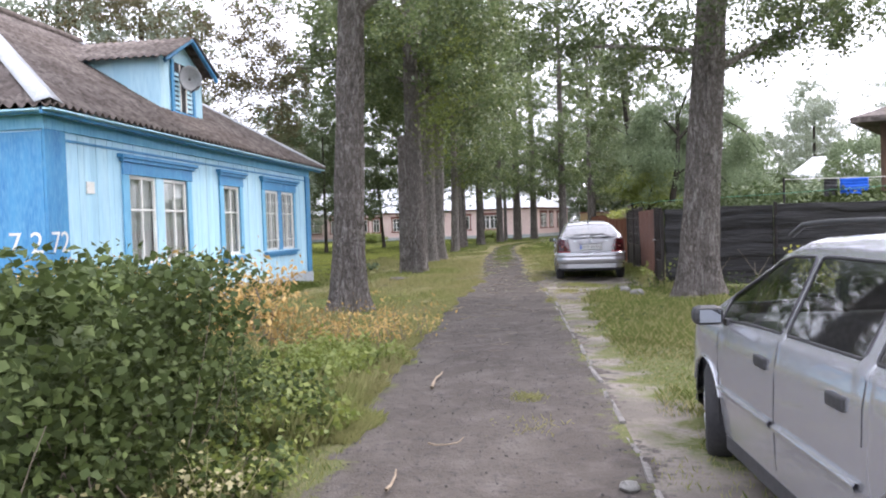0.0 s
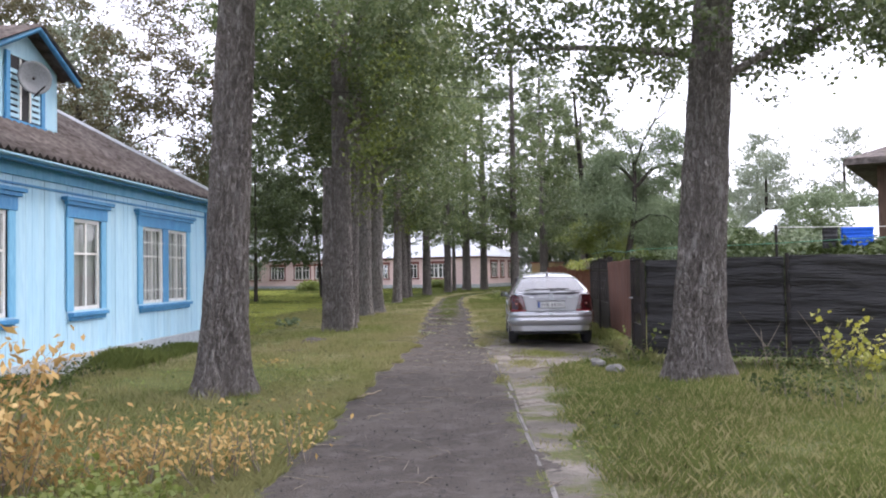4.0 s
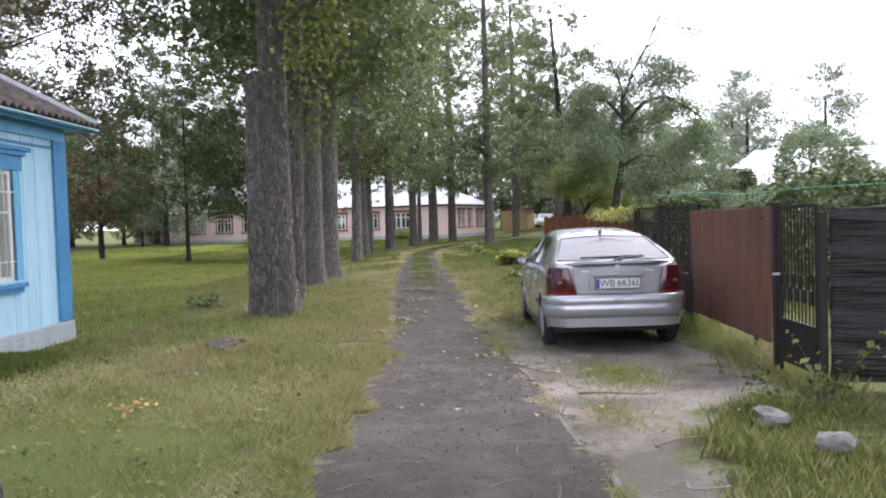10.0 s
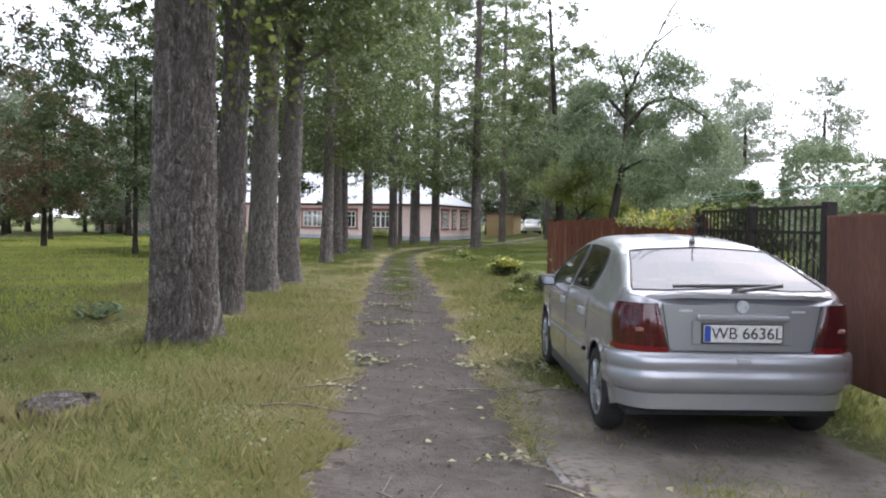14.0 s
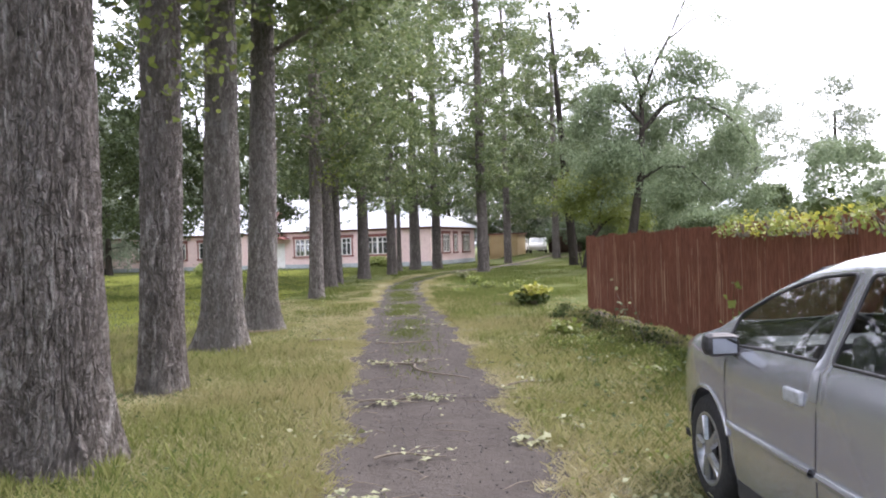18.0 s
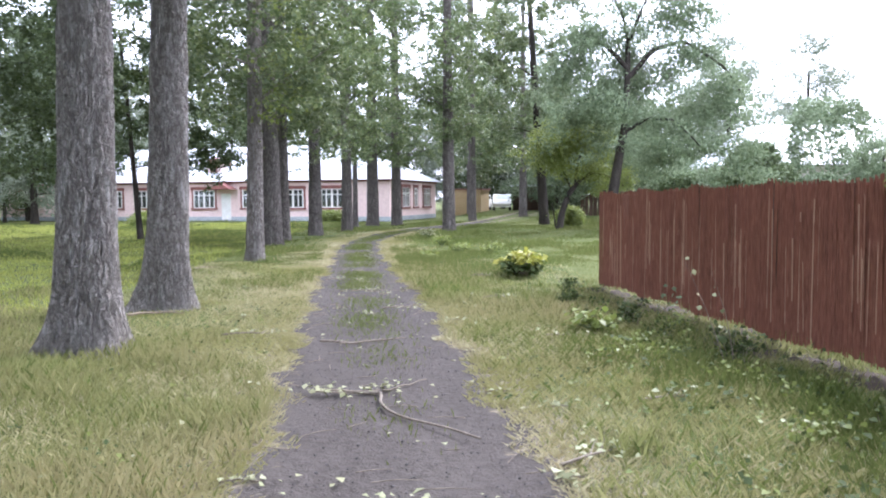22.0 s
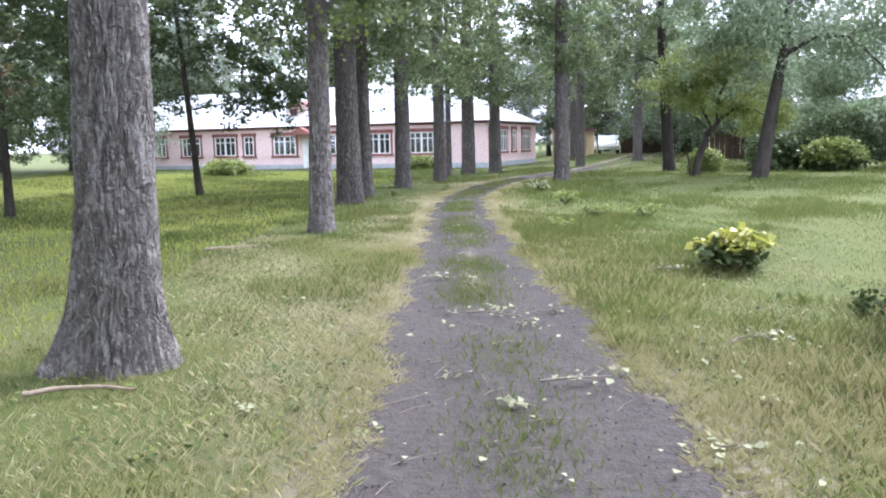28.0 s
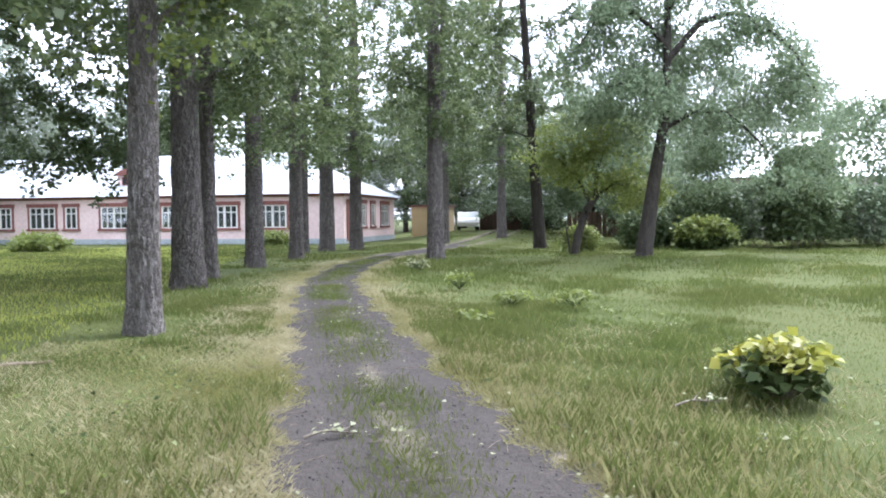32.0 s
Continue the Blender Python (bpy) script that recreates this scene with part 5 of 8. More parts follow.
# ---- fences and gates along the verge ----
def wrinkled(name, a, b, z0, z1, mat, parent, label="", seed=0, amp=0.02, vertical=False, top=0.0):
    """A thin hanging sheet from a to b (plan points), with folds and a slightly uneven top."""
    rng = np.random.default_rng(seed)
    a, b = np.array(a, float), np.array(b, float)
    ln = np.linalg.norm(b - a)
    n = max(8, int(ln / 0.05))
    u, w = np.linspace(0, 1, n), np.linspace(0, 1, 56)
    U, W = np.meshgrid(u, w, indexing="ij")
    d = (b - a) / ln
    nrm = np.array([-d[1], d[0]])
    ph = rng.uniform(0, 6.28, 6)
    if vertical:
        o = amp * (np.sin(ln * U * 9 + ph[0]) + 0.6 * np.sin(ln * U * 23 + ph[1])) + 0.05 * np.sin(ln * U * 1.3 + ph[2]) * W
    else:
        o = amp * (np.sin(14 * W + 2.0 * np.sin(3 * U * ln / 2 + ph[0]) + ph[1]) + 0.7 * np.sin(31 * W + 1.5 * np.sin(5 * U * ln / 2 + ph[2])) + 0.35 * np.sin(66 * W + 1.2 * np.sin(3 * U * ln + ph[4])) + 0.5 * np.sin(ln * U * 4 + ph[3]))
    zt = z1 + top * (np.sin(ln * U * 1.1 + ph[4]) + 0.5 * np.sin(ln * U * 3.7 + ph[5]))
    P = a[None, None, :] + d[None, None, :] * (U * ln)[..., None] + nrm[None, None, :] * o[..., None]
    v = np.concatenate([P, (z0 + (zt - z0) * W)[..., None]], -1).reshape(-1, 3)
    ob = grid_part(name, v, quads(n, 56), mat, parent, label, smooth=True)
    md = ob.modifiers.new("thick", "SOLIDIFY")
    md.thickness = 0.008
    return ob


fence = thing("shade_cloth_fence", (0, 0, 0), "black fence covered in wrinkled shade cloth on iron posts", "fence")
FA, FB = np.array([5.25, 17.7]), np.array([15.5, 14.45])
nseg = 5
for k in range(nseg):
    a, b = FA + (FB - FA) * k / nseg, FA + (FB - FA) * (k + 1) / nseg
    wrinkled("cloth", a, b - (FB - FA) * 0.004, 0.06, 1.62 + 0.02 * (k % 2), SHADE, fence, seed=60 + k, amp=0.026, top=0.012)
    part("post", rods(((b[0], b[1], -0.2), (b[0], b[1], 1.68), 0.035)), IRON, fence)
    for z in (0.55, 1.2):
        part("wire", rods(((a[0], a[1] - 0.05, z), (b[0], b[1] - 0.05, z), 0.003), n=4), IRON, fence)

gate = thing("garden_gate", (0, 0, 0), "black iron wicket gate with ornamental bars and square plates", "gate")
gx0 = 5.2
part("gate_post", boxes((gx0 - 0.035, gx0 + 0.035, 17.7, 17.77, -0.2, 1.58), bevel=0.006), IRON, gate)
part("gate_post", boxes((gx0 - 0.04, gx0 + 0.04, 18.68, 18.76, -0.2, 1.68), bevel=0.006), IRON, gate)
part("gate_frame", boxes((gx0 - 0.02, gx0 + 0.02, 17.81, 17.84, 0.1, 1.65), (gx0 - 0.02, gx0 + 0.02, 18.62, 18.65, 0.1, 1.65), (gx0 - 0.02, gx0 + 0.02, 17.84, 18.62, 1.62, 1.65), (gx0 - 0.02, gx0 + 0.02, 17.84, 18.62, 0.1, 0.13), (gx0 - 0.02, gx0 + 0.02, 17.84, 18.62, 0.5, 0.53), bevel=0.003), IRON, gate)
part("kick_panel", boxes((gx0 - 0.006, gx0 + 0.006, 17.84, 18.62, 0.13, 0.5)), IRON, gate)
for k in range(9):
    y = 17.92 + k * 0.0775
    part("bar", boxes((gx0 - 0.005, gx0 + 0.005, y - 0.005, y + 0.005, 0.53, 1.62)), IRON, gate)
for k in range(5):
    for j in range(2):
        y = 17.92 + 0.155 * k
        if y + 0.0775 * (1 + j) < 18.63:
            part("plate", boxes((gx0 - 0.008, gx0 + 0.008, y + 0.0775 * j, y + 0.0775 * (1 + j), 0.72 + 0.13 * j, 0.85 + 0.13 * j)), IRON, gate)
part("latch", boxes((gx0 - 0.09, gx0 - 0.02, 18.6, 18.63, 0.95, 0.975), bevel=0.004), ZINC, gate)

panel = thing("brown_fence_panel", (0, 0, 0), "brown ribbed plastic mat stretched over a gate leaf", "fence panel")
wrinkled("mat", (gx0 - 0.05, 18.77), (gx0 - 0.02, 21.5), 0.24, 1.63, BROWN_PANEL, panel, seed=71, amp=0.006, vertical=True, top=0.012)
part("frame_rail", boxes((gx0 + 0.0, gx0 + 0.04, 18.79, 21.5, 0.4, 0.44), (gx0 + 0.0, gx0 + 0.04, 18.79, 21.5, 1.5, 1.54)), IRON, panel)
for y in (19.35,):
    part("foot", boxes((gx0, gx0 + 0.035, y, y + 0.035, -0.05, 0.4)), IRON, panel)

dgate = thing("drive_gate", (0, 0, 0), "black wrought iron drive gate with vertical bars", "gate")
for y in (21.6, 23.3, 25.0):
    part("gate_post", boxes((gx0 - 0.05, gx0 + 0.05, y - 0.05, y + 0.05, -0.2, 1.74), bevel=0.008), IRON, dgate)
for a, b in ((21.66, 23.24), (23.36, 24.94)):
    part("gate_frame", boxes((gx0 - 0.02, gx0 + 0.02, a, b, 1.68, 1.71), (gx0 - 0.02, gx0 + 0.02, a, b, 0.15, 0.19), (gx0 - 0.02, gx0 + 0.02, a, b, 0.7, 0.74), (gx0 - 0.02, gx0 + 0.02, a, b, 1.45, 1.48)), IRON, dgate)
    part("kick_panel", boxes((gx0 - 0.006, gx0 + 0.006, a, b, 0.19, 0.7)), IRON, dgate)
    for k in range(4):
        yo = a + (b - a) * (k + 0.5) / 4
        th_ = np.linspace(0, 2 * np.pi, 17)
        for zo, ro in ((1.12, 0.11), (1.34, 0.065)):
            grid_part("scroll", *tube(np.stack([np.full(17, gx0 - 0.012), yo + ro * np.cos(th_), zo + ro * np.sin(th_)], -1), [0.007] * 17, 5), IRON, dgate)
    for k in range(12):
        y = a + (b - a) * (k + 0.5) / 12
        part("bar", boxes((gx0 - 0.008, gx0 + 0.008, y - 0.012, y + 0.012, 0.74, 1.68)), IRON, dgate)

reed = thing("reed_fence", (0, 0, 0), "red-brown reed screen fence with ragged top and posts", "fence")
RP = [(5.28, 25.05), (5.24, 27.0), (5.18, 28.7), (5.02, 30.4), (4.9, 32.1), (4.76, 33.8), (4.66, 35.5)]
rng = np.random.default_rng(9)
for k in range(len(RP) - 1):
    a, b = np.array(RP[k]), np.array(RP[k + 1])
    ln = np.linalg.norm(b - a)
    n = int(ln / 0.0105)
    d = (b - a) / ln
    nr = np.array([d[1], -d[0]])
    t = (np.arange(n) + 0.5) / n
    zt = 1.685 - 0.018 * k + 0.012 * np.sin(7 * t * ln + k) + rng.normal(size=n) * 0.012 - 0.03 * np.sin(t * math.pi)
    zb = 0.11 + rng.normal(size=n) * 0.015 + 0.02 * np.sin(3 * t * ln)
    off = rng.normal(size=n) * 0.004 + 0.008 * np.sin(9 * t * ln)
    tilt = rng.normal(size=n) * 0.016
    base = a[None, :] + d[None, :] * (t * ln)[:, None] - nr[None, :] * off[:, None]
    wv = 0.0085
    vs = []
    for z, lean_k in ((zb, 0.0), (zt, 1.0)):
        c = base + d[None, :] * (tilt * lean_k)[:, None]
        for du, dn in ((-wv, 0.0), (0.0, -0.009), (wv, 0.0)):
            vs.append(np.concatenate([c + d[None, :] * du + nr[None, :] * dn, z[:, None]], 1))
    V = np.stack(vs, 1).reshape(-1, 3)
    i = np.arange(n)[:, None] * 6
    F = np.concatenate([i + np.array([[0, 1, 4, 3]]), i + np.array([[1, 2, 5, 4]])], 0)
    pale_ = rng.random(n) < 0.10
    Vr, Fr = V.reshape(n, 6, 3), np.array([[0, 1, 4, 3], [1, 2, 5, 4]])
    for pick_, mat_ in ((~pale_, REED), (pale_, REED_PALE)):
        k_ = np.arange(int(pick_.sum()))[:, None, None] * 6
        v_ = Vr[pick_].copy()
        if mat_ is REED_PALE:
            v_[:, :, 0] -= 0.006
            v_[:, [0, 2, 3, 5]] = v_[:, [1, 1, 4, 4]] + (v_[:, [0, 2, 3, 5]] - v_[:, [1, 1, 4, 4]]) * rng.uniform(0.2, 0.8, len(v_))[:, None, None]
            v_[:, 3:, 2] -= rng.uniform(0, 0.8, len(v_))[:, None]
            v_[:, :3, 2] += rng.uniform(0, 0.55, len(v_))[:, None]
        tagged(grid_part("reed_panel", v_.reshape(-1, 3), (k_ + Fr[None]).reshape(-1, 4), mat_, reed), "pale split reeds" if mat_ is REED_PALE else "", kind="stuff")
    wrinkled("backing_mat", a + np.array([0.035, 0]), b + np.array([0.035, 0]), 0.18, 1.64 - 0.018 * k, REED, reed, seed=90 + k, amp=0.002, vertical=True)
    for z in (1.1,):
        part("binding_wire", rods(((a[0] - 0.02, a[1], z), (b[0] - 0.02, b[1], z), 0.0015), n=4), REED, reed)
    part("fence_post", rods(((b[0] + 0.06, b[1] - 0.05, -0.2), (b[0] + 0.06, b[1] - 0.05, 1.62), 0.03)), IRON, reed)

line = thing("green_wire_line", (0, 0, 0), "thin green wire stretched along the tops of the gates", "wire")
grid_part("wire", *tube([(9.5, 16.6, 1.92), (7.2, 17.35, 1.84), (5.2, 18.0, 1.80), (5.2, 19.6, 1.79), (5.2, 21.7, 1.88), (5.2, 24.9, 1.88)], [0.006] * 6, 5), GREEN_WIRE, line)


# ---- cars ----
def wheel(parent, x, y, r, side, steer=0.0, width=0.19):
    w = new("wheel")
    w.parent = parent
    w.matrix_local = pose(x, y, r, 0, 0, steer)
    prof = [(-width / 2 + 0.01, r * 0.66), (-width / 2, r * 0.8), (-width / 2 + 0.015, r * 0.94), (-width / 2 + 0.05, r), (width / 2 - 0.05, r), (width / 2 - 0.015, r * 0.94), (width / 2, r * 0.8), (width / 2 - 0.01, r * 0.66)]
    th = np.linspace(0, 2 * np.pi, 40, endpoint=False)
    v = np.array([[(px, pr * math.cos(a), pr * math.sin(a)) for a in th] for px, pr in prof]).reshape(-1, 3)
    grid_part("tyre", v, quads(8, 40, True), RUBBER, w, smooth=True)
    o = side * width / 2
    bm = bmesh.new()
    rimv = np.array([[(px, pr * math.cos(a), pr * math.sin(a)) for a in th] for px, pr in ((o * 0.9, r * 0.67), (o * 0.96, r * 0.62), (o * 0.35, r * 0.57))]).reshape(-1, 3)
    grid_part("rim", rimv, quads(3, 40, True), ALLOY, w, smooth=True)
    for k in range(5):
        a = 2 * math.pi * k / 5
        c, s = math.cos(a), math.sin(a)
        for da in (-0.13, 0.13):
            c2, s2 = math.cos(a + da), math.sin(a + da)
            rod(bm, (o * 0.82, 0.05 * c, 0.05 * s), (o * 0.78, r * 0.6 * c2, r * 0.6 * s2), 0.026, 0.018, n=6)
    rod(bm, (o * 0.6, 0, 0), (o * 0.9, 0, 0), 0.055, n=12)
    part("spokes", bm, ALLOY, w)
    bm = bmesh.new()
    rod(bm, (o * 0.2, 0, 0), (o * 0.3, 0, 0), r * 0.58, n=24)
    part("brake_disc", bm, DARK, w)
    return w


def car(name, at, rz, label, top, glass_rows, wagon=False, plate=None, steer=0.0):
    """A car along +y. top: the outline of its roof, bonnet and tail as (y, z)."""
    e = thing(name, at, label, "car", rz=rz)
    ys = np.array(sorted({round(float(q), 3) for q in np.concatenate([np.linspace(-1.76, 2.04, 48), -2.04 + 0.28 * (1 - np.sin(np.radians([90, 78, 66, 54, 42, 30, 18, 6]))), [g for r in glass_rows for g in r[:2]], [q for r in glass_rows if r[2] == "side" for d in (0.004, 0.012, 0.025, 0.04, 0.065, 0.1, 0.14, 0.18) for q in (r[0] + d, r[1] - d)], [p[0] for p in top]])}))
    ty, tz = np.array([p[0] for p in top]), np.array([p[1] for p in top])
    R, FR, RR_ = 0.355, 1.21, -1.395
    up_by = 0.0 if wagon else 0.07

    def inset(y, rear, front):
        """How far a rounded window corner eats into the pane's edge at y."""
        out = 0.0
        for y0, y1, kind in glass_rows:
            if kind == "side" and y0 <= y <= y1:
                for d, rc in ((y - y0, rear), (y1 - y, front)):
                    if d < rc:
                        out = max(out, rc - math.sqrt(max(0.0, rc * rc - (rc - d) ** 2)))
        return out

    def section(y):
        zt = float(np.interp(y, ty, tz))
        nose = max(0.0, (y - 1.2) / 0.85)
        tail = max(0.0, (-y - 1.5) / 0.55)
        w = 0.828 - 0.19 * nose ** 2.4
        if y < -1.76:
            q = min(1.0, (-1.76 - y) / 0.28)
            w -= 0.03 * q + 0.23 * (1 - math.sqrt(max(0.0, 1 - q * q)))
        bottom = 0.19 + 0.04 * nose + 0.10 * min(1.0, tail * 1.5)
        for c in (FR, RR_):
            if abs(y - c) < R:
                bottom = max(bottom, 0.30 + math.sqrt(R * R - (y - c) ** 2))
        bt = min(float(np.interp(y, (-1.9, -0.9, 0.9), (0.965 if wagon else 0.985, 0.95, 0.90))), zt - 0.02)
        mid = bottom + (bt - bottom) * 0.5
        up = max(0.0, zt - bt)
        tumble = 0.235 * min(1.0, up / 0.45)
        lo = 0.08 + min(0.3, inset(y, 0.03, 0.02) / max(up, 0.05))
        hi = 0.80 - min(0.38, inset(y, 0.16 if y < -0.4 else 0.03, 0.04) / max(up, 0.05))
        pts = [(w * (0.965 if bottom < 0.3 else 0.995), bottom), (w * 0.992, bottom + (mid - bottom) * 0.4), (w, mid), (w * 0.99, bt - (bt - mid) * 0.35), (w * 0.965, bt),
               (w * 0.95 - tumble * (0.10 + 0.76 * (lo - 0.08) / 0.72), bt + up * lo), (w * 0.95 - tumble * (0.10 + 0.76 * (hi - 0.08) / 0.72), bt + up * hi), (w * 0.95 - tumble * 0.93, bt + up * 0.868), (w * 0.95 - tumble - 0.06, bt + up * 0.945), (w * 0.55 * (1 - 0.2 * min(1, up)), zt - 0.008), (0.0, zt + 0.012)]
        return pts + [(-a, b) for a, b in pts[-2::-1]]

    rows = [section(float(y)) for y in ys]
    nc = len(rows[0])
    V = np.array([[(x, y, z) for x, z in row] for y, row in zip(ys, rows)])
    holes, panes = set(), []
    for y0, y1, kind in glass_rows:
        i0, i1 = int(np.argmin(abs(ys - y0))), int(np.argmin(abs(ys - y1)))
        cells = [(5, 6), (nc - 7, nc - 6)] if kind == "side" else [(8, nc - 9)]
        for c0, c1 in cells:
            rc = range(c0, c1)
            for i in range(i0, i1):
                for c in rc:
                    holes.add((i, c))
            panes.append((i0, i1, c0, c1, kind))
    F = [(i * nc + c, i * nc + c + 1, (i + 1) * nc + c + 1, (i + 1) * nc + c) for i in range(len(ys) - 1) for c in range(nc - 1) if (i, c) not in holes]
    bm = bmesh.new()
    bv = [bm.verts.new(p) for p in V.reshape(-1, 3)]
    for f in F:
        bm.faces.new([bv[k] for k in f[::-1]])
    bm.faces.new([bv[k] for k in range(nc)])
    bm.faces.new([bv[(len(ys) - 1) * nc + k] for k in range(nc - 1, -1, -1)])
    for f in bm.faces:
        f.smooth = len(f.verts) == 4
    body = part("body", bm, SILVER, e)
    for i0, i1, c0, c1, kind in panes:
        P = V[i0:i1 + 1, c0:c1 + 1]
        g = grid_part("side_window" if kind == "side" else ("windscreen" if ys[i0] > 0 else "rear_window"), P.reshape(-1, 3), quads(P.shape[0], P.shape[1]), REARGLASS if kind != "side" and ys[i0] < 0 else CARGLASS, e, smooth=True)
        loop = np.concatenate([P[0, :], P[1:, -1], P[-1, -2::-1], P[-2:0:-1, 0]])
        grid_part("window_seal", *tube(np.concatenate([loop, loop[:1]]) * 1.0, [0.008] * (len(loop) + 1), 5), BLACKPL, g)
    part("floor_pan", boxes((-0.72, 0.72, -1.9, 1.9, 0.22, 0.26), (-0.6, 0.6, -1.95, -1.0, 0.26, 0.62)), DARK, e)
    part("wheel_housing", boxes(*[(sx * 0.56 - 0.02, sx * 0.56 + 0.02, c - 0.36, c + 0.36, 0.24, 0.7) for sx in (-1, 1) for c in (FR, RR_)]), DARK, e)
    for y in (0.15, -0.75):
        for x in (-0.36, 0.36):
            part("seat", boxes((x - 0.24, x + 0.24, y - 0.1, y + 0.42, 0.35, 0.56), (x - 0.24, x + 0.24, y - 0.2, y - 0.06, 0.5, 1.06), (x - 0.13, x + 0.13, y - 0.2, y - 0.1, 1.08, 1.24), bevel=0.03), SEAT, e)
    part("dashboard", boxes((-0.68, 0.68, 0.72, 1.05, 0.6, 0.95), bevel=0.05), BLACKPL, e)
    a = np.linspace(0, 2 * np.pi, 21)
    grid_part("steering_wheel", *tube(np.stack([-0.36 + 0.19 * np.cos(a), 0.62 - 0.06 * np.sin(a), 0.93 + 0.17 * np.sin(a)], -1), [0.014] * 21, 6), BLACKPL, e, smooth=True)
    for x, s in ((-0.735, -1), (0.735, 1)):
        wheel(e, x, FR, 0.305, s, steer)
        wheel(e, x, RR_, 0.305, s)
    # doors: shut lines, handles, side mouldings
    def side_x(y, z):
        row = section(y)[:6]
        return float(np.interp(z, [p[1] for p in row], [p[0] for p in row]))
    for sx in (-1, 1):
        for y in (0.92, -0.05, -0.98):
            zs = np.linspace(0.3 if y > -0.9 else 0.68, 0.93, 8)
            grid_part("door_gap", *tube([(sx * (side_x(y, z) - 0.001), y, z) for z in zs], [0.0045] * 8, 4), DARK, body)
        for c in (FR, RR_):
            arch = [(c + R * math.cos(q), 0.30 + R * math.sin(q)) for q in np.linspace(0.45, math.pi - 0.45, 19)]
            grid_part("arch_lip", *tube([(sx * (section(y)[0][0] + 0.002), y, z) for y, z in arch], [0.013] * 19, 5), SILVER, body, smooth=True)
        for a0, b0 in ((-0.96, -0.08), (-0.02, 0.88)):
            yy = np.linspace(a0, b0, 8)
            grid_part("side_moulding", *tube([(sx * (side_x(y, 0.52) + 0.004), y, 0.52) for y in yy], [0.021] * 8, 6), SILVER, e)
        for y in (0.06, -0.84):
            h = boxes((-0.014, 0.014, y, y + 0.16, 0.775, 0.835), bevel=0.01)
            for v in h.verts:
                v.co.x += sx * (side_x(y + 0.08, 0.8) + 0.004)
            part("door_handle", h, BLACKPL if wagon else ZINC, e)
        part("sill", boxes((sx * 0.775 - 0.035, sx * 0.775 + 0.035, RR_ + R + 0.02, FR - R - 0.02, 0.15, 0.265), bevel=0.02), SILL, e, "dark grey plastic sill")
        m = new("side_mirror")
        m.parent = e
        m.matrix_local = pose(sx * (0.90 if wagon else 0.87), 0.83, 0.965 if wagon else 0.935)
        bm = boxes((-0.09, 0.09, -0.05, 0.075, -0.056, 0.06), bevel=0.04)
        part("mirror_housing", bm, BLACKPL, m)
        part("mirror_glass", boxes((-0.062, 0.062, -0.0535, -0.047, -0.036, 0.04)), MIRROR, m)
        part("mirror_foot", boxes((-sx * 0.13 - 0.03, -sx * 0.13 + 0.05, -0.03, 0.04, -0.07, -0.02), bevel=0.01), BLACKPL, m)
        part("headlamp", boxes((sx * 0.5 - 0.14, sx * 0.5 + 0.12, 1.80, 1.955, 0.60, 0.74), bevel=0.05), LAMP_CLEAR, e)
    part("front_bumper", boxes((-0.66, 0.66, 1.95, 2.09, 0.24, 0.54), bevel=0.06), SILVER, e)
    part("grille", boxes((-0.32, 0.32, 1.98, 2.065, 0.56, 0.68), bevel=0.02), BLACKPL, e)
    part("rear_bumper", rear_bumper(up_by), SILVER, e)
    part("bumper_apron", boxes((-0.6, 0.6, -2.03, -1.75, 0.3, 0.345 + up_by)), BLACKPL, e)
    for sx in (-1, 1):
        lamp = new("tail_lamp")
        lamp.parent = e
        part("lens", lamp_shape(sx, 0.62, 0.925, lift=up_by), LAMP_SMOKE, lamp, "smoked red lens")
        part("stop_band", lamp_shape(sx, 0.605, 0.64, 0.004, up_by), LAMP_RED, lamp, "bright red band")
        part("reversing_lens", boxes((sx * 0.65 - 0.05, sx * 0.65 + 0.05, -2.04, -1.99, 0.735 + up_by, 0.765 + up_by), bevel=0.008), LAMP_PINK, lamp, "pinkish reversing lens")
    part("tailgate_handle", boxes((-0.31, 0.31, -2.092, -2.045, 0.812 + up_by, 0.862 + up_by), bevel=0.018), SILVER, e)
    part("plate_recess", boxes((-0.33, 0.33, -2.057, -2.046, 0.655 + up_by, 0.815 + up_by), bevel=0.004), SILVER, e)
    grid_part("tailgate_gap", *tube([(gx_, -2.048, gz_ + up_by) for gx_, gz_ in ((-0.53, 0.93), (-0.5, 0.76), (-0.475, 0.622), (-0.44, 0.610), (0.44, 0.610), (0.475, 0.622), (0.5, 0.76), (0.53, 0.93))], [0.003] * 8, 4), DARK, body)
    for x0 in (-0.42, 0.33):
        part("badge_lettering", boxes((x0, x0 + 0.09, -2.053, -2.046, 0.872 + up_by, 0.886 + up_by)), ZINC, e, "small chrome bar of lettering")
    part("bumper_lock", boxes((-0.045, 0.045, -2.112, -2.10, 0.545 + up_by, 0.575 + up_by), bevel=0.004), ZINC, e)
    part("bumper_strip", boxes((-0.56, 0.56, -2.112, -2.098, 0.484 + up_by, 0.494 + up_by)), SILVER, e)
    part("badge", rods(((0, -2.062, 0.91 + up_by), (0, -2.052, 0.91 + up_by), 0.042), n=20), ZINC, e)
    if plate:
        pl_ = new("number_plate")
        pl_.parent = e
        part("plate", boxes((-0.26, 0.26, -2.078, -2.066, 0.675 + up_by, 0.79 + up_by), bevel=0.004), PLATE_W, pl_)
        part("plate_rim", boxes((-0.27, 0.27, -2.072, -2.062, 0.665 + up_by, 0.80 + up_by)), INK, pl_)
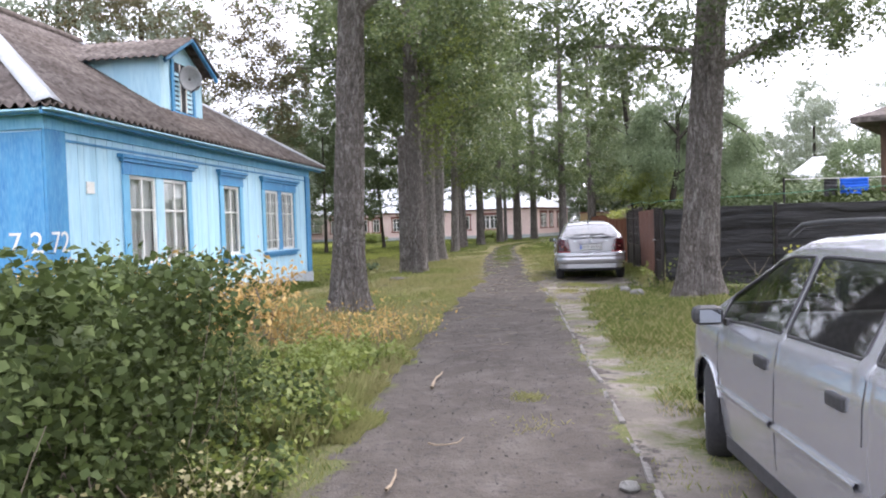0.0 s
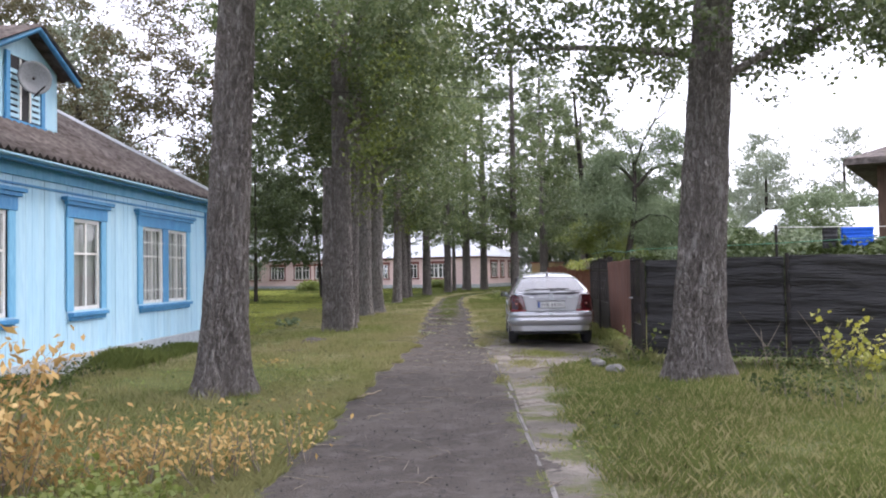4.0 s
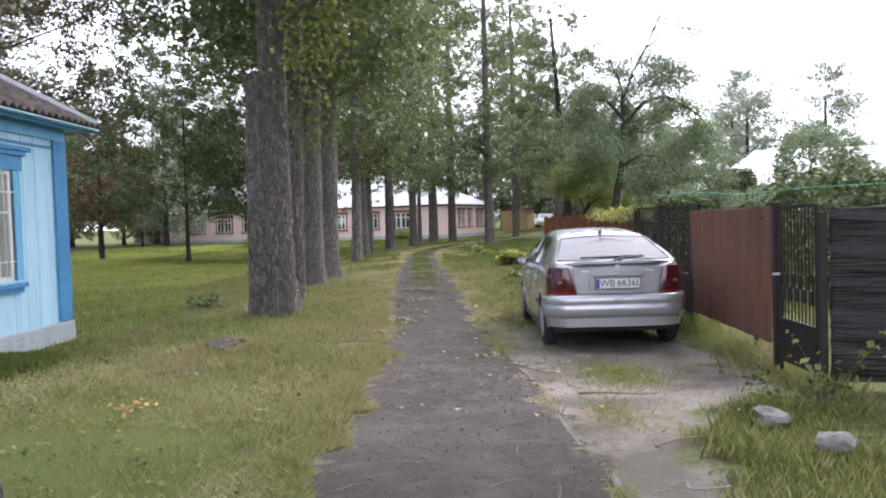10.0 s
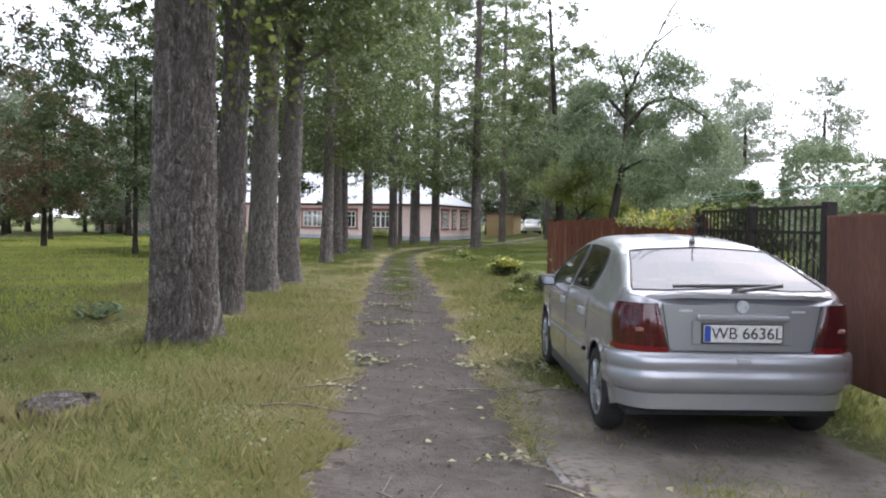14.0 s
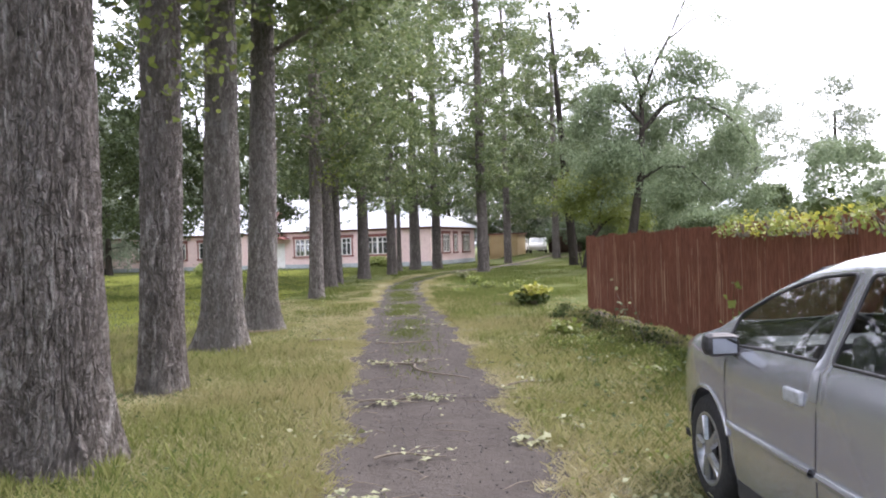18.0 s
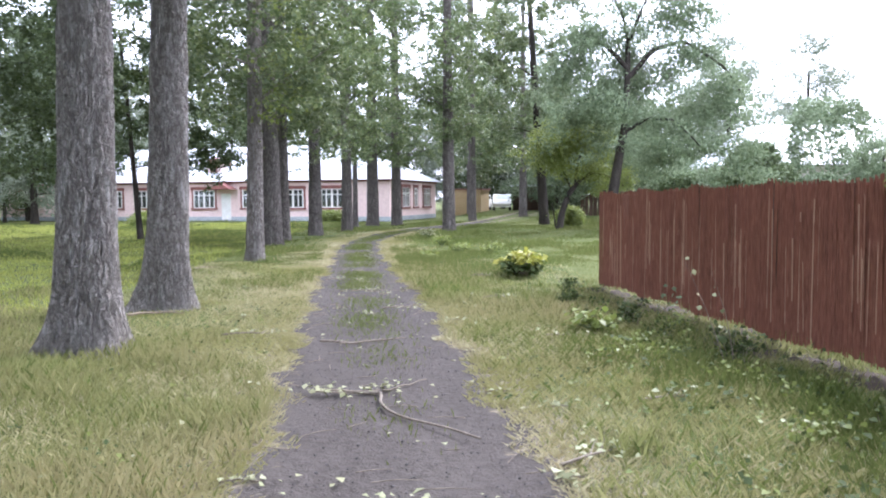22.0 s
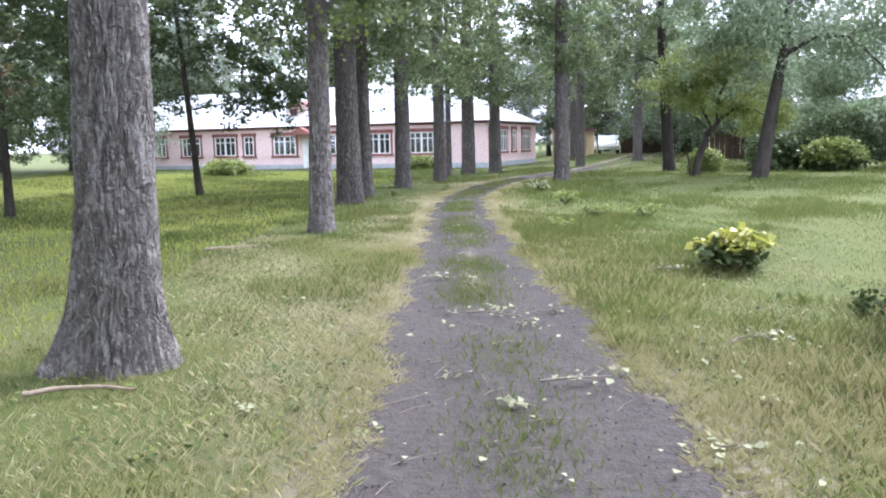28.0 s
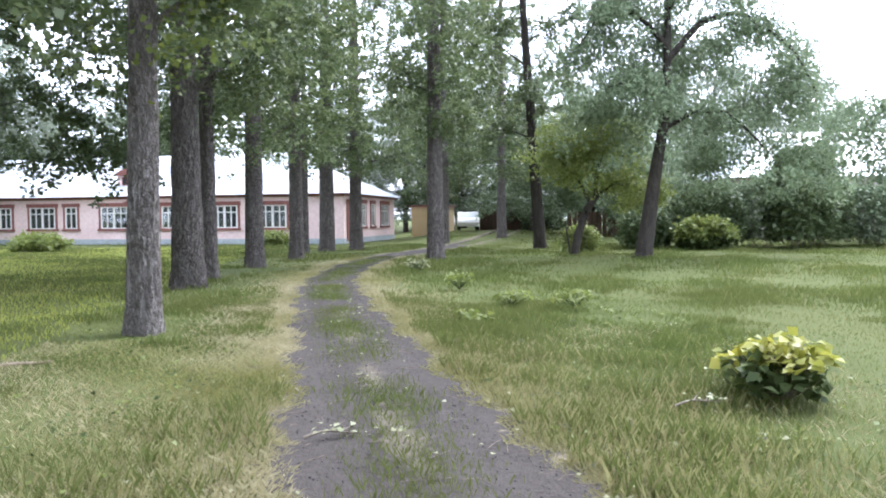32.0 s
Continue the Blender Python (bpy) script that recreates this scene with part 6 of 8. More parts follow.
        part("country_band", boxes((-0.257, -0.215, -2.081, -2.0785, 0.68 + up_by, 0.785 + up_by)), PLATE_B, pl_)
        t = lettering("plate_text", plate, 0.108, Matrix.Identity(4), INK)
        t.parent = pl_
        t.matrix_local = pose(0.025, -2.0805, 0.7325 + up_by, 90, 0, 0)
    arm = rods(((0, -1.90, 0.985), (0.02, -1.89, 1.01), 0.028), ((0.02, -1.90, 1.012), (0.36, -1.83, 1.05), 0.014), ((-0.40, -1.85, 1.04), (0.3, -1.83, 1.05), 0.012))
    for v in arm.verts:
        v.co.z += 0.8 * up_by
    part("rear_wiper", arm, BLACKPL, e)
    return e


def tail_outline(u, out=0.0):
    """Plan of the rounded tail: u 0 at the middle of the rear, 1 where the side begins."""
    half_flat = 0.555
    arc = 0.30 * math.pi / 2
    side = 0.3
    s_ = u * (half_flat + arc + side)
    if s_ < half_flat:
        return s_, -2.045 - out
    a = (s_ - half_flat) / 0.30
    if a < math.pi / 2:
        return half_flat + (0.25 + out) * math.sin(a), -1.745 - (0.30 + out) * math.cos(a)
    return half_flat + 0.25 + out, -1.745 + (s_ - half_flat - arc)


def rear_bumper(lift):
    bm = bmesh.new()
    prof = [(0.0, 0.605), (0.035, 0.60), (0.055, 0.565), (0.058, 0.50), (0.048, 0.485), (0.06, 0.47), (0.05, 0.375), (0.02, 0.335), (0.0, 0.325)]
    vs = []
    for u in np.linspace(-0.785, 0.785, 41):
        row = []
        for o, z in prof:
            x, y = tail_outline(abs(float(u)), o)
            row.append(bm.verts.new((math.copysign(x, u), y, z + lift)))
        vs.append(row)
    for i in range(40):
        for j in range(len(prof) - 1):
            f = bm.faces.new((vs[i][j], vs[i + 1][j], vs[i + 1][j + 1], vs[i][j + 1]))
            f.smooth = True
    return bm


def lamp_shape(sx, z0, z1, out=0.0, lift=0.0):
    """A tail lamp that wraps round the rear corner, narrower towards the top."""
    bm = bmesh.new()
    rows_ = []
    for k in range(15):
        t = k / 14
        col_ = []
        for z in np.linspace(z0, z1, 7):
            h = (z - 0.6) / 0.36
            u = 0.36 + 0.065 * h + (0.80 - 0.13 * h * h - 0.36 - 0.065 * h) * t
            edge_ = 0.012 * math.sin(math.pi * min(1, max(0, t))) ** 0.3
            x, y = tail_outline(u, 0.004 + edge_ + out - 0.035 * max(0.0, h - 0.55))
            col_.append(bm.verts.new((sx * x, y, z + lift)))
        rows_.append(col_)
    for i in range(14):
        for j in range(6):
            q = (rows_[i][j], rows_[i][j + 1], rows_[i + 1][j + 1], rows_[i + 1][j])
            f = bm.faces.new(q if sx > 0 else q[::-1])
            f.smooth = True
    return bm


hatch_top = [(-2.04, 0.99), (-1.98, 1.04), (-1.86, 1.055), (-1.66, 1.14), (-1.4, 1.245), (-1.15, 1.332), (-0.95, 1.375), (-0.6, 1.408), (-0.2, 1.425), (0.1, 1.415), (0.3, 1.392), (0.5, 1.348), (0.75, 1.252), (0.98, 1.13), (1.18, 1.0), (1.32, 0.955), (1.75, 0.86), (1.95, 0.74), (2.04, 0.62)]
wagon_top = [(-2.04, 0.95), (-2.0, 1.02), (-1.78, 1.33), (-1.6, 1.42), (-0.75, 1.45), (-0.2, 1.455), (0.3, 1.435), (0.48, 1.395), (1.16, 1.0), (1.3, 0.96), (1.75, 0.86), (1.95, 0.74), (2.04, 0.62)]
hatch = car("hatchback_car", (3.80, 21.98, 0), 0.6, "silver hatchback parked facing away with number plate WB 6636L", hatch_top, [(0.02, 1.0, "side"), (-0.9, -0.08, "side"), (-1.82, -1.15, "end"), (0.5, 1.14, "end")], plate="WB 6636L")
sp = boxes((-0.63, -0.4, -2.06, -1.88, 1.033, 1.061), (-0.4, 0.4, -2.06, -1.88, 1.033, 1.061), (0.4, 0.63, -2.06, -1.88, 1.033, 1.061))
bmesh.ops.remove_doubles(sp, verts=sp.verts, dist=0.002)
for v in sp.verts:
    if abs(v.co.x) > 0.5:
        v.co.y += 0.075 if v.co.y < -2.0 else 0.0
        v.co.z -= 0.022
part("spoiler", sp, SILVER, hatch)
part("aerial", rods(((0, -1.02, 1.39), (0, -1.12, 1.52), 0.004), ((0, -1.0, 1.37), (0, -1.02, 1.4), 0.025)), BLACKPL, hatch)
estate = car("estate_car", (4.75, 4.78, -0.13), 4.0, "silver estate car with black roof rails beside the lane", wagon_top, [(-0.02, 0.98, "side"), (-0.88, -0.08, "side"), (-1.72, -0.98, "side"), (-2.0, -1.7, "end"), (0.5, 1.14, "end")], wagon=True, steer=-14.0)
for sx in (-1, 1):
    t = np.linspace(0, 1, 12)
    grid_part("roof_rail", *tube(np.stack([np.full(12, sx * 0.56), -1.6 + 2.0 * t, 1.47 + 0.05 * np.sin(np.pi * np.clip(t * 1.0, 0, 1)) ** 0.4 - 0.03 * (t > 0.97)], -1), [0.016] * 12, 6), BLACKPL, estate, smooth=True)


# ---- hedge, shrubs and weeds ----
rng = np.random.default_rng(77)
hedge = thing("hedge", (0, 0, -0.12), "clipped leafy hedge in front of the blue house", "hedge")
n = 4600
hx, hy, hz = rng.uniform(-4.2, 0.85, n), rng.uniform(3.3, 5.9, n), rng.uniform(0.05, 1.33, n)
keep = (hx > 0.35) | (hz > 1.02) | (hy < 3.9) | (hy > 5.5)
c = np.stack([hx, hy, hz], 1)[keep]
c[:, 2] += 0.05 * np.sin(3 * c[:, 0]) + 0.04 * np.sin(5 * c[:, 1])
grid_part("foliage", *leaf_cloud(c, 20, 0.085, 0.058, rng, droop=0.25), LEAF_HEDGE, hedge)
tw = []
for k in range(260):
    x, y = rng.uniform(-4.0, 0.8), rng.uniform(3.4, 5.8)
    p, r = branch((x, y, 0), rng.uniform(0, 6.28), rng.uniform(0.9, 1.5), rng.uniform(0.7, 1.25), 0.008, rng)
    tw.append(tube(p, np.maximum(r, 0.002), 5))
grid_part("stems", *joined(tw), TWIG, hedge)
# Dark box added inside the hedge, standing in for shade between the stems.
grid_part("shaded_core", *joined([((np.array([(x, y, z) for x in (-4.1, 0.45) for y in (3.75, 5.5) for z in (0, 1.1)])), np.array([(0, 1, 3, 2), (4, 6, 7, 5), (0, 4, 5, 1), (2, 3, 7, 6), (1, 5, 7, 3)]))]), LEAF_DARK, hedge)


def weed_patch(name, label, category, spots, stems, height, leaf, mat, stem_mat=None, seed=0, per=5, spread=0.06, kind="", slim=1.0, droop=0.3):
    """Upright stalks with leaves in a few patches (x, y, radius)."""
    rng = np.random.default_rng(seed)
    e = thing(name, (0, 0, 0), label, category, kind=kind)
    tubes_, cs = [], []
    for x, y, r in spots:
        for k in range(max(1, int(stems * r * r * 4))):
            a, q = rng.uniform(0, 6.28), r * math.sqrt(rng.uniform(0, 1))
            p, rad = branch((x + q * math.cos(a), y + q * math.sin(a), float(dip(y))), rng.uniform(0, 6.28), rng.uniform(0.9, 1.5), height * rng.uniform(0.5, 1.2), 0.005, rng, droop=0.2)
            tubes_.append(tube(p, np.maximum(rad, 0.0015), 4))
            cs.extend(p[2:])
    grid_part("stalks", *joined(tubes_), stem_mat or TWIG, e)
    grid_part("leaves", *leaf_cloud(np.array(cs), per, spread, leaf, rng, droop=droop, slim=slim), mat, e)
    return e


weed_patch("dry_weeds", "heap of dead branches with hanging orange-brown leaves", "weeds", [(-2.5, 8.9, 0.7), (-1.5, 9.0, 0.7), (-0.7, 9.2, 0.5)], 40, 1.3, 0.085, LEAF_DRY, seed=81, per=7, spread=0.11, slim=0.5, droop=0.9)
weed_patch("dry_weeds", "trailing dead branch with orange-brown leaves beside the lane", "weeds", [(0.0, 9.6, 0.36), (0.5, 9.9, 0.32), (0.9, 10.2, 0.26), (1.2, 10.45, 0.18)], 44, 0.55, 0.055, LEAF_DRY, seed=86, per=5, spread=0.09, slim=0.5, droop=0.9)
weed_patch("green_weeds", "tall tangled green weeds at the foot of the hedge", "weeds", [(0.95, 5.0, 0.3), (0.9, 6.1, 0.35), (0.4, 6.9, 0.6), (-0.6, 7.2, 0.7), (-1.8, 7.0, 0.7)], 22, 0.38, 0.06, LEAF_HEDGE, seed=82, per=5)
weed_patch("leafy_weeds", "bright yellow-green weeds between hedge and lane", "weeds", [(1.0, 5.1, 0.32), (1.0, 6.2, 0.4), (0.6, 7.0, 0.5), (0.2, 8.0, 0.6), (0.85, 7.9, 0.35), (-0.8, 8.0, 0.6), (0.4, 8.8, 0.5), (1.0, 8.6, 0.3)], 52, 0.3, 0.05, LEAF_FRESH, LEAF_HEDGE, seed=92, per=5)
weed_patch("dry_stalks", "dry beige stalks at the foot of the hedge", "weeds", [(0.85, 3.9, 0.3), (0.95, 4.6, 0.25), (0.3, 3.4, 0.35)], 60, 0.45, 0.04, STRAW, STRAW, seed=93, per=2, kind="stuff")
weed_patch("fence_side_weeds", "low bright weeds in the grass before the reed fence", "weeds", [(3.9, 27.2, 0.35), (4.1, 28.6, 0.4), (3.8, 30.2, 0.4), (4.2, 31.6, 0.4), (3.6, 32.3, 0.3), (3.3, 29.8, 0.25), (4.3, 26.0, 0.3)], 16, 0.15, 0.045, LEAF_FRESH, LEAF_HEDGE, seed=94, per=4)
weed_patch("fence_side_weeds", "dark green nettles in the grass before the reed fence", "weeds", [(4.0, 29.4, 0.35), (4.4, 27.8, 0.3), (4.3, 30.8, 0.35), (3.9, 33.4, 0.3), (4.5, 25.8, 0.3)], 9, 0.2, 0.032, LEAF_HEDGE, LEAF_HEDGE, seed=95, per=3)
weed_patch("verge_weeds", "tall weeds and nettles along the black fence", "weeds", [(6.2, 16.3, 0.6), (7.4, 16.0, 0.7), (8.8, 15.7, 0.8), (6.4, 13.4, 0.7), (7.5, 12.0, 0.8), (5.0, 17.2, 0.3), (4.6, 17.6, 0.25)], 13, 0.42, 0.05, LEAF_HEDGE, seed=83, per=3)
weed_patch("wall_weeds", "green weeds along the plinth of the blue house", "weeds", [(-3.4, 13.0, 0.4), (-3.3, 14.4, 0.5), (-3.4, 16.0, 0.4), (-3.5, 18.5, 0.3)], 20, 0.32, 0.05, LEAF_HEDGE, seed=87, per=4)
weed_patch("fence_weeds", "low weeds and seedlings at the foot of the reed fence", "weeds", [(4.6, 27.5, 0.35), (4.5, 29.2, 0.4), (4.4, 31.0, 0.4), (4.3, 33.0, 0.35), (4.1, 34.6, 0.3)], 7, 0.24, 0.035, LEAF_HEDGE, seed=84, per=3)
weed_patch("yellow_sapling", "spindly sapling with yellow-green leaves near the fence", "sapling", [(7.5, 15.0, 0.3), (8.9, 15.4, 0.2)], 34, 1.0, 0.085, LEAF_YELLOW, seed=88, per=4)
weed_patch("vine_shoot", "thin shoot with large pale leaves beside the wicket gate", "sapling", [(4.95, 17.3, 0.12)], 60, 0.9, 0.08, LEAF_FRESH, seed=89, per=2)
weed_patch("dead_thistle", "withered grey-brown weed in the grass", "weeds", [(4.15, 36.5, 0.08), (4.4, 35.9, 0.08)], 12, 0.2, 0.03, LEAF_HEDGE, seed=85, per=2)


def shrub(name, x, y, r, h, label, seed, mat, leaf=0.1, n=900, under=None, category="shrub"):
    rng = np.random.default_rng(seed)
    e = thing(name, (x, y, 0), label, category)
    a, u = rng.uniform(0, 6.28, n), rng.uniform(0.0, 1.0, n)
    z = h * (0.12 + 0.88 * u)
    rad = r * np.sqrt(np.clip(1 - ((z / h - 0.45) / 0.62) ** 2, 0.02, 1)) * np.sqrt(rng.uniform(0.4, 1.0, n))
    rad = rad * (1 + 0.18 * np.sin(3 * a + seed) + 0.12 * np.sin(5 * a))
    c = np.stack([rad * np.cos(a), rad * np.sin(a), z], 1)
    hi = z > h * 0.38
    st = []
    for k in range(14):
        p, q = branch((rng.normal() * r * 0.15, rng.normal() * r * 0.15, 0), rng.uniform(0, 6.28), rng.uniform(0.7, 1.4), h * rng.uniform(0.7, 1.0), 0.012, rng)
        st.append(tube(p, np.maximum(q, 0.003), 5))
    grid_part("stems", *joined(st), TWIG, e)
    grid_part("foliage", *leaf_cloud(c[hi] if under else c, 6, leaf * 0.7, leaf, rng, droop=0.2), mat, e)
    if under:
        grid_part("lower_foliage", *leaf_cloud(c[~hi], 6, leaf * 0.7, leaf, rng, droop=0.2), under, e)
    return e


def big_leaf_shrub(x, y, r, h, seed):
    """A flat-topped young shrub: thin stalks, whorls of broad drooping leaves, yellow on top and green below."""
    rng = np.random.default_rng(seed)
    e = thing("yellow_shrub", (x, y, 0), "low flat-topped shrub with broad yellow-green leaves on the grass", "shrub")
    heads, stalks_ = [], []
    for k in range(46):
        a, q = rng.uniform(0, 6.28), r * math.sqrt(rng.uniform(0.02, 1.0))
        z = h * (1.0 - 0.5 * (q / r) ** 2) * rng.uniform(0.72, 1.08)
        p = np.array([(0.25 * q * math.cos(a), 0.25 * q * math.sin(a), -0.02), (0.75 * q * math.cos(a), 0.75 * q * math.sin(a), z * 0.6), (q * math.cos(a), q * math.sin(a), z)])
        stalks_.append(tube(p, [0.007, 0.005, 0.003], 5))
        heads.append(p[2])
    heads = np.array(heads)
    grid_part("stems", *joined(stalks_), TWIG, e)
    top = heads[:, 2] > h * 0.62
    grid_part("foliage", *leaf_cloud(heads[top], 8, np.array([0.05, 0.05, 0.025]), 0.12, rng, flat=0.35, droop=0.3), LEAF_YELLOW, e)
    grid_part("lower_foliage", *leaf_cloud(np.concatenate([heads[~top], heads * np.array([0.85, 0.85, 0.55])]), 5, np.array([0.06, 0.06, 0.04]), 0.12, rng, flat=0.3, droop=0.35), LEAF_HEDGE, e)


big_leaf_shrub(3.77, 37.95, 0.46, 0.44, 91)
shrub("green_shrub", 16.25, 64.3, 1.08, 1.3, "rounded yellow-green bush on the far grass", 92, LEAF_FRESH, leaf=0.17, n=900, under=LEAF_HEDGE)
shrub("green_shrub", 10.5, 63.5, 0.7, 1.0, "leafy bush beneath the crooked tree", 93, LEAF_FRESH, leaf=0.13, n=420)
shrub("green_shrub", -13.6, 72.0, 1.1, 0.75, "low green bush before the pink house", 94, LEAF_FRESH, leaf=0.18, n=500)
shrub("green_shrub", -3.0, 76.0, 0.8, 0.7, "low green bush before the pink house", 95, LEAF_FRESH, leaf=0.18, n=300)
shrub("green_shrub", 14.3, 66.0, 1.1, 1.6, "dark bush under the trees", 96, LEAF_DARK, leaf=0.2, n=500)
for i, (x, y) in enumerate(((5.22, 25.2), (5.2, 25.9), (5.18, 26.6), (5.16, 27.3), (5.14, 28.0))):
    shrub("vine", x, y, 0.42, 0.28 - 0.05 * (i % 3), "yellow-green vine spilling over the reed fence", 200 + i, (LEAF_FRESH, LEAF_YELLOW)[i % 2], leaf=0.05, n=50, category="vine").location.z = 1.48
for i, (x, y, r, h) in enumerate(((10.2, 20.5, 1.0, 1.7), (9.0, 25.5, 1.5, 2.3), (10.6, 19.0, 0.9, 1.6), (10.8, 22.8, 1.4, 2.0), (12.6, 21.0, 1.3, 2.2), (11.4, 27.5, 1.5, 2.4), (7.4, 30.0, 0.9, 1.9))):
    shrub("garden_bush", x, y, r, h, "green garden bush behind the fence", 110 + i, (LEAF_HEDGE, LEAF_DARK, LEAF_PALE)[i % 3], leaf=0.13, n=700, category="bush")

# ---- buildings beyond the fences ----
barn = thing("white_roofed_barn", (24.0, 76.0, -0.4), "low building with broad white roof beyond the gardens", "building", rz=-8)
part("wall", boxes((0, 16, 0, 0.3, 0, 4.1), (0, 0.3, 0.302, 9, 0, 4.1), (15.7, 16, 0.302, 9, 0, 4.1), (0.302, 15.698, 8.7, 9, 0, 4.1)), TAN_WALL, barn)
bm = bmesh.new()
q = [bm.verts.new(p) for p in ((-0.6, -0.6, 4.1), (17, -0.6, 4.1), (17, 9.6, 4.1), (-0.6, 9.6, 4.1), (3.2, 4.5, 7.2), (13, 4.5, 7.2))]
for idx in ((0, 1, 5, 4), (1, 2, 5), (2, 3, 4, 5), (3, 0, 4), (3, 2, 1, 0)):
    bm.faces.new([q[k] for k in idx])
part("roof", bm, ROOF_PALE, barn, "broad white metal roof")

villa = thing("beige_house", (12.5, 25.2, 0), "beige house with overhanging hip roof behind the fence", "house", rz=-30)
part("wall", boxes((0, 0.3, 0, 7, 0, 4.0), (0.302, 8, 0, 0.3, 0, 4.0), (7.7, 8, 0.302, 7, 0, 4.0), (0.302, 7.698, 6.7, 7, 0, 4.0)), TAN_WALL, villa)
part("corner_post", boxes((-0.03, 0.28, -0.03, -0.002, 0, 4.05)), BROWN_WOOD, villa)
bm = bmesh.new()
q = [bm.verts.new(p) for p in ((-0.7, -0.7, 4.0), (9, -0.7, 4.0), (9, 8, 4.0), (-0.7, 8, 4.0), (4.2, 3.6, 6.0), (4.3, 3.7, 6.0), (-0.7, -0.7, 4.16), (9, -0.7, 4.16), (9, 8, 4.16), (-0.7, 8, 4.16))]
for idx in ((3, 2, 1, 0), (0, 1, 7, 6), (1, 2, 8, 7), (2, 3, 9, 8), (3, 0, 6, 9), (6, 7, 4), (7, 8, 5, 4), (8, 9, 5), (9, 6, 4, 5)):
    bm.faces.new([q[k] for k in idx])
part("roof", bm, ASBESTOS, villa)

lean_to = thing("ochre_shed", (6.2, 90.0, 0), "ochre-yellow outbuilding beside the pink house", "shed", rz=-20)
part("wall", boxes((0, 2.6, 0, 3, 0, 2.3)), OCHRE, lean_to)
part("roof", boxes((-0.15, 2.75, -0.15, 3.15, 2.305, 2.4)), BRICKRED, lean_to)
shed = thing("brown_shed", (12.1, 94.0, 0.48), "dark brown wooden shed at the end of the lane", "shed", rz=-10)
for k in range(17):
    part("plank", boxes((k * 0.22, k * 0.22 + 0.21, -0.02 * (k % 2), 0.03, 0, 2.15)), BROWN_WOOD, shed)
part("body", boxes((0, 3.74, 0.04, 3, 0, 2.15)), BROWN_WOOD, shed)
part("roof", boxes((-0.2, 3.95, -0.25, 3.2, 2.16, 2.3)), ROOF_PALE, shed)


def far_car(x, y, rz, mat, label):
    e = thing("parked_car", (x, y, 0), label, "car", rz=rz)
    bm = bmesh.new()
    prof = [(-2.1, 0.3), (-2.1, 0.75), (-1.7, 0.95), (-1.1, 1.4), (0.4, 1.42), (1.0, 0.98), (1.9, 0.82), (2.1, 0.6), (2.1, 0.3)]
    l_, r_ = [bm.verts.new((-0.8, a, b)) for a, b in prof], [bm.verts.new((0.8, a, b)) for a, b in prof]
    bm.faces.new(l_)
    bm.faces.new(r_[::-1])
    for k in range(9):
        bm.faces.new((l_[k], r_[k], r_[(k + 1) % 9], l_[(k + 1) % 9]))
    part("body", bm, mat, e)
    part("windscreen", boxes((-0.66, 0.66, 0.52, 0.98, 1.0, 1.35), (-0.82, 0.82, -1.0, 0.4, 1.0, 1.3)), CARGLASS, e)
    for sx in (-0.72, 0.72):
        for y_ in (-1.3, 1.3):
            part("tyre", rods(((sx - 0.1, y_, 0.3), (sx + 0.1, y_, 0.3), 0.3), n=16), RUBBER, e)
    return e


far_car(11.1, 94.0, 172, WHITE, "white car parked far down the lane").location.z = 0.5
far_car(9.3, 95.5, 165, WHITE, "white car parked far down the lane").location.z = 0.5
shrub("dark_bush", 16.6, 92.0, 1.6, 2.4, "dark bush beside the brown shed", 141, LEAF_DARK, leaf=0.22, n=600, category="bush")

wash = thing("clothes_line", (0, 0, 0), "clothes line with hanging washing in the garden", "clothes line")
part("cord", rods(((9.0, 22.5, 2.35), (13.5, 22.5, 2.3), 0.006), n=4), WHITE, wash)
for xp in (9.0, 13.5):
    part("pole", rods(((xp, 22.5, 0), (xp, 22.5, 2.4), 0.03)), IRON, wash)
wrinkled("blue_towel", (10.4, 22.5), (11.1, 22.5), 1.86, 2.32, CLOTH_BLUE, wash, "bright blue towel", seed=1, amp=0.01)
wrinkled("black_shirt", (10.0, 22.5), (10.33, 22.5), 1.86, 2.32, SHADE, wash, "black shirt", seed=2, amp=0.01)

wrinkled("black_trousers", (11.65, 22.5), (11.98, 22.5), 1.02, 2.31, SHADE, wash, "black trousers", seed=3, amp=0.012)
wrinkled("black_trousers", (12.1, 22.5), (12.42, 22.5), 1.12, 2.31, SHADE, wash, "black trousers", seed=4, amp=0.012)

shrub("round_bush", 20.6, 64.0, 1.5, 4.3, "tall rounded dark bush before the white roof", 121, LEAF_DARK, leaf=0.2, n=1400, category="bush")
shrub("feathery_bush", 27.7, 69.3, 3.0, 7.3, "tall feathery green bush before the white roof", 122, LEAF_PALE, leaf=0.22, n=1300, category="bush")
for i in range(6):
    shrub("dark_bush", 17.2 + 2.6 * i, 66.0 - 0.3 * i, 1.5, 2.7 + 0.3 * (i % 3), "dark bush in the row before the white-roofed barn", 130 + i, (LEAF_DARK, LEAF_PALE)[i % 2], leaf=0.16, n=1000, category="bush")

far_fence = thing("far_fence", (0, 0, 0), "dark wooden board fence behind the far bushes", "fence")
for k in range(80):
    part("board", boxes((15 + 0.3 * k, 15.27 + 0.3 * k, 80.0 - 0.25 * k * 0.3, 80.04 - 0.25 * k * 0.3, 0, 1.7 + 0.05 * (k % 3))), BROWN_WOOD, far_fence)


# ---- small things on the ground ----
# dark crumbly earth thrown up along the foot of the reed fence
ey = np.arange(25.2, 35.6, 0.08)
ex = np.interp(ey, [p[1] for p in RP], [p[0] for p in RP])
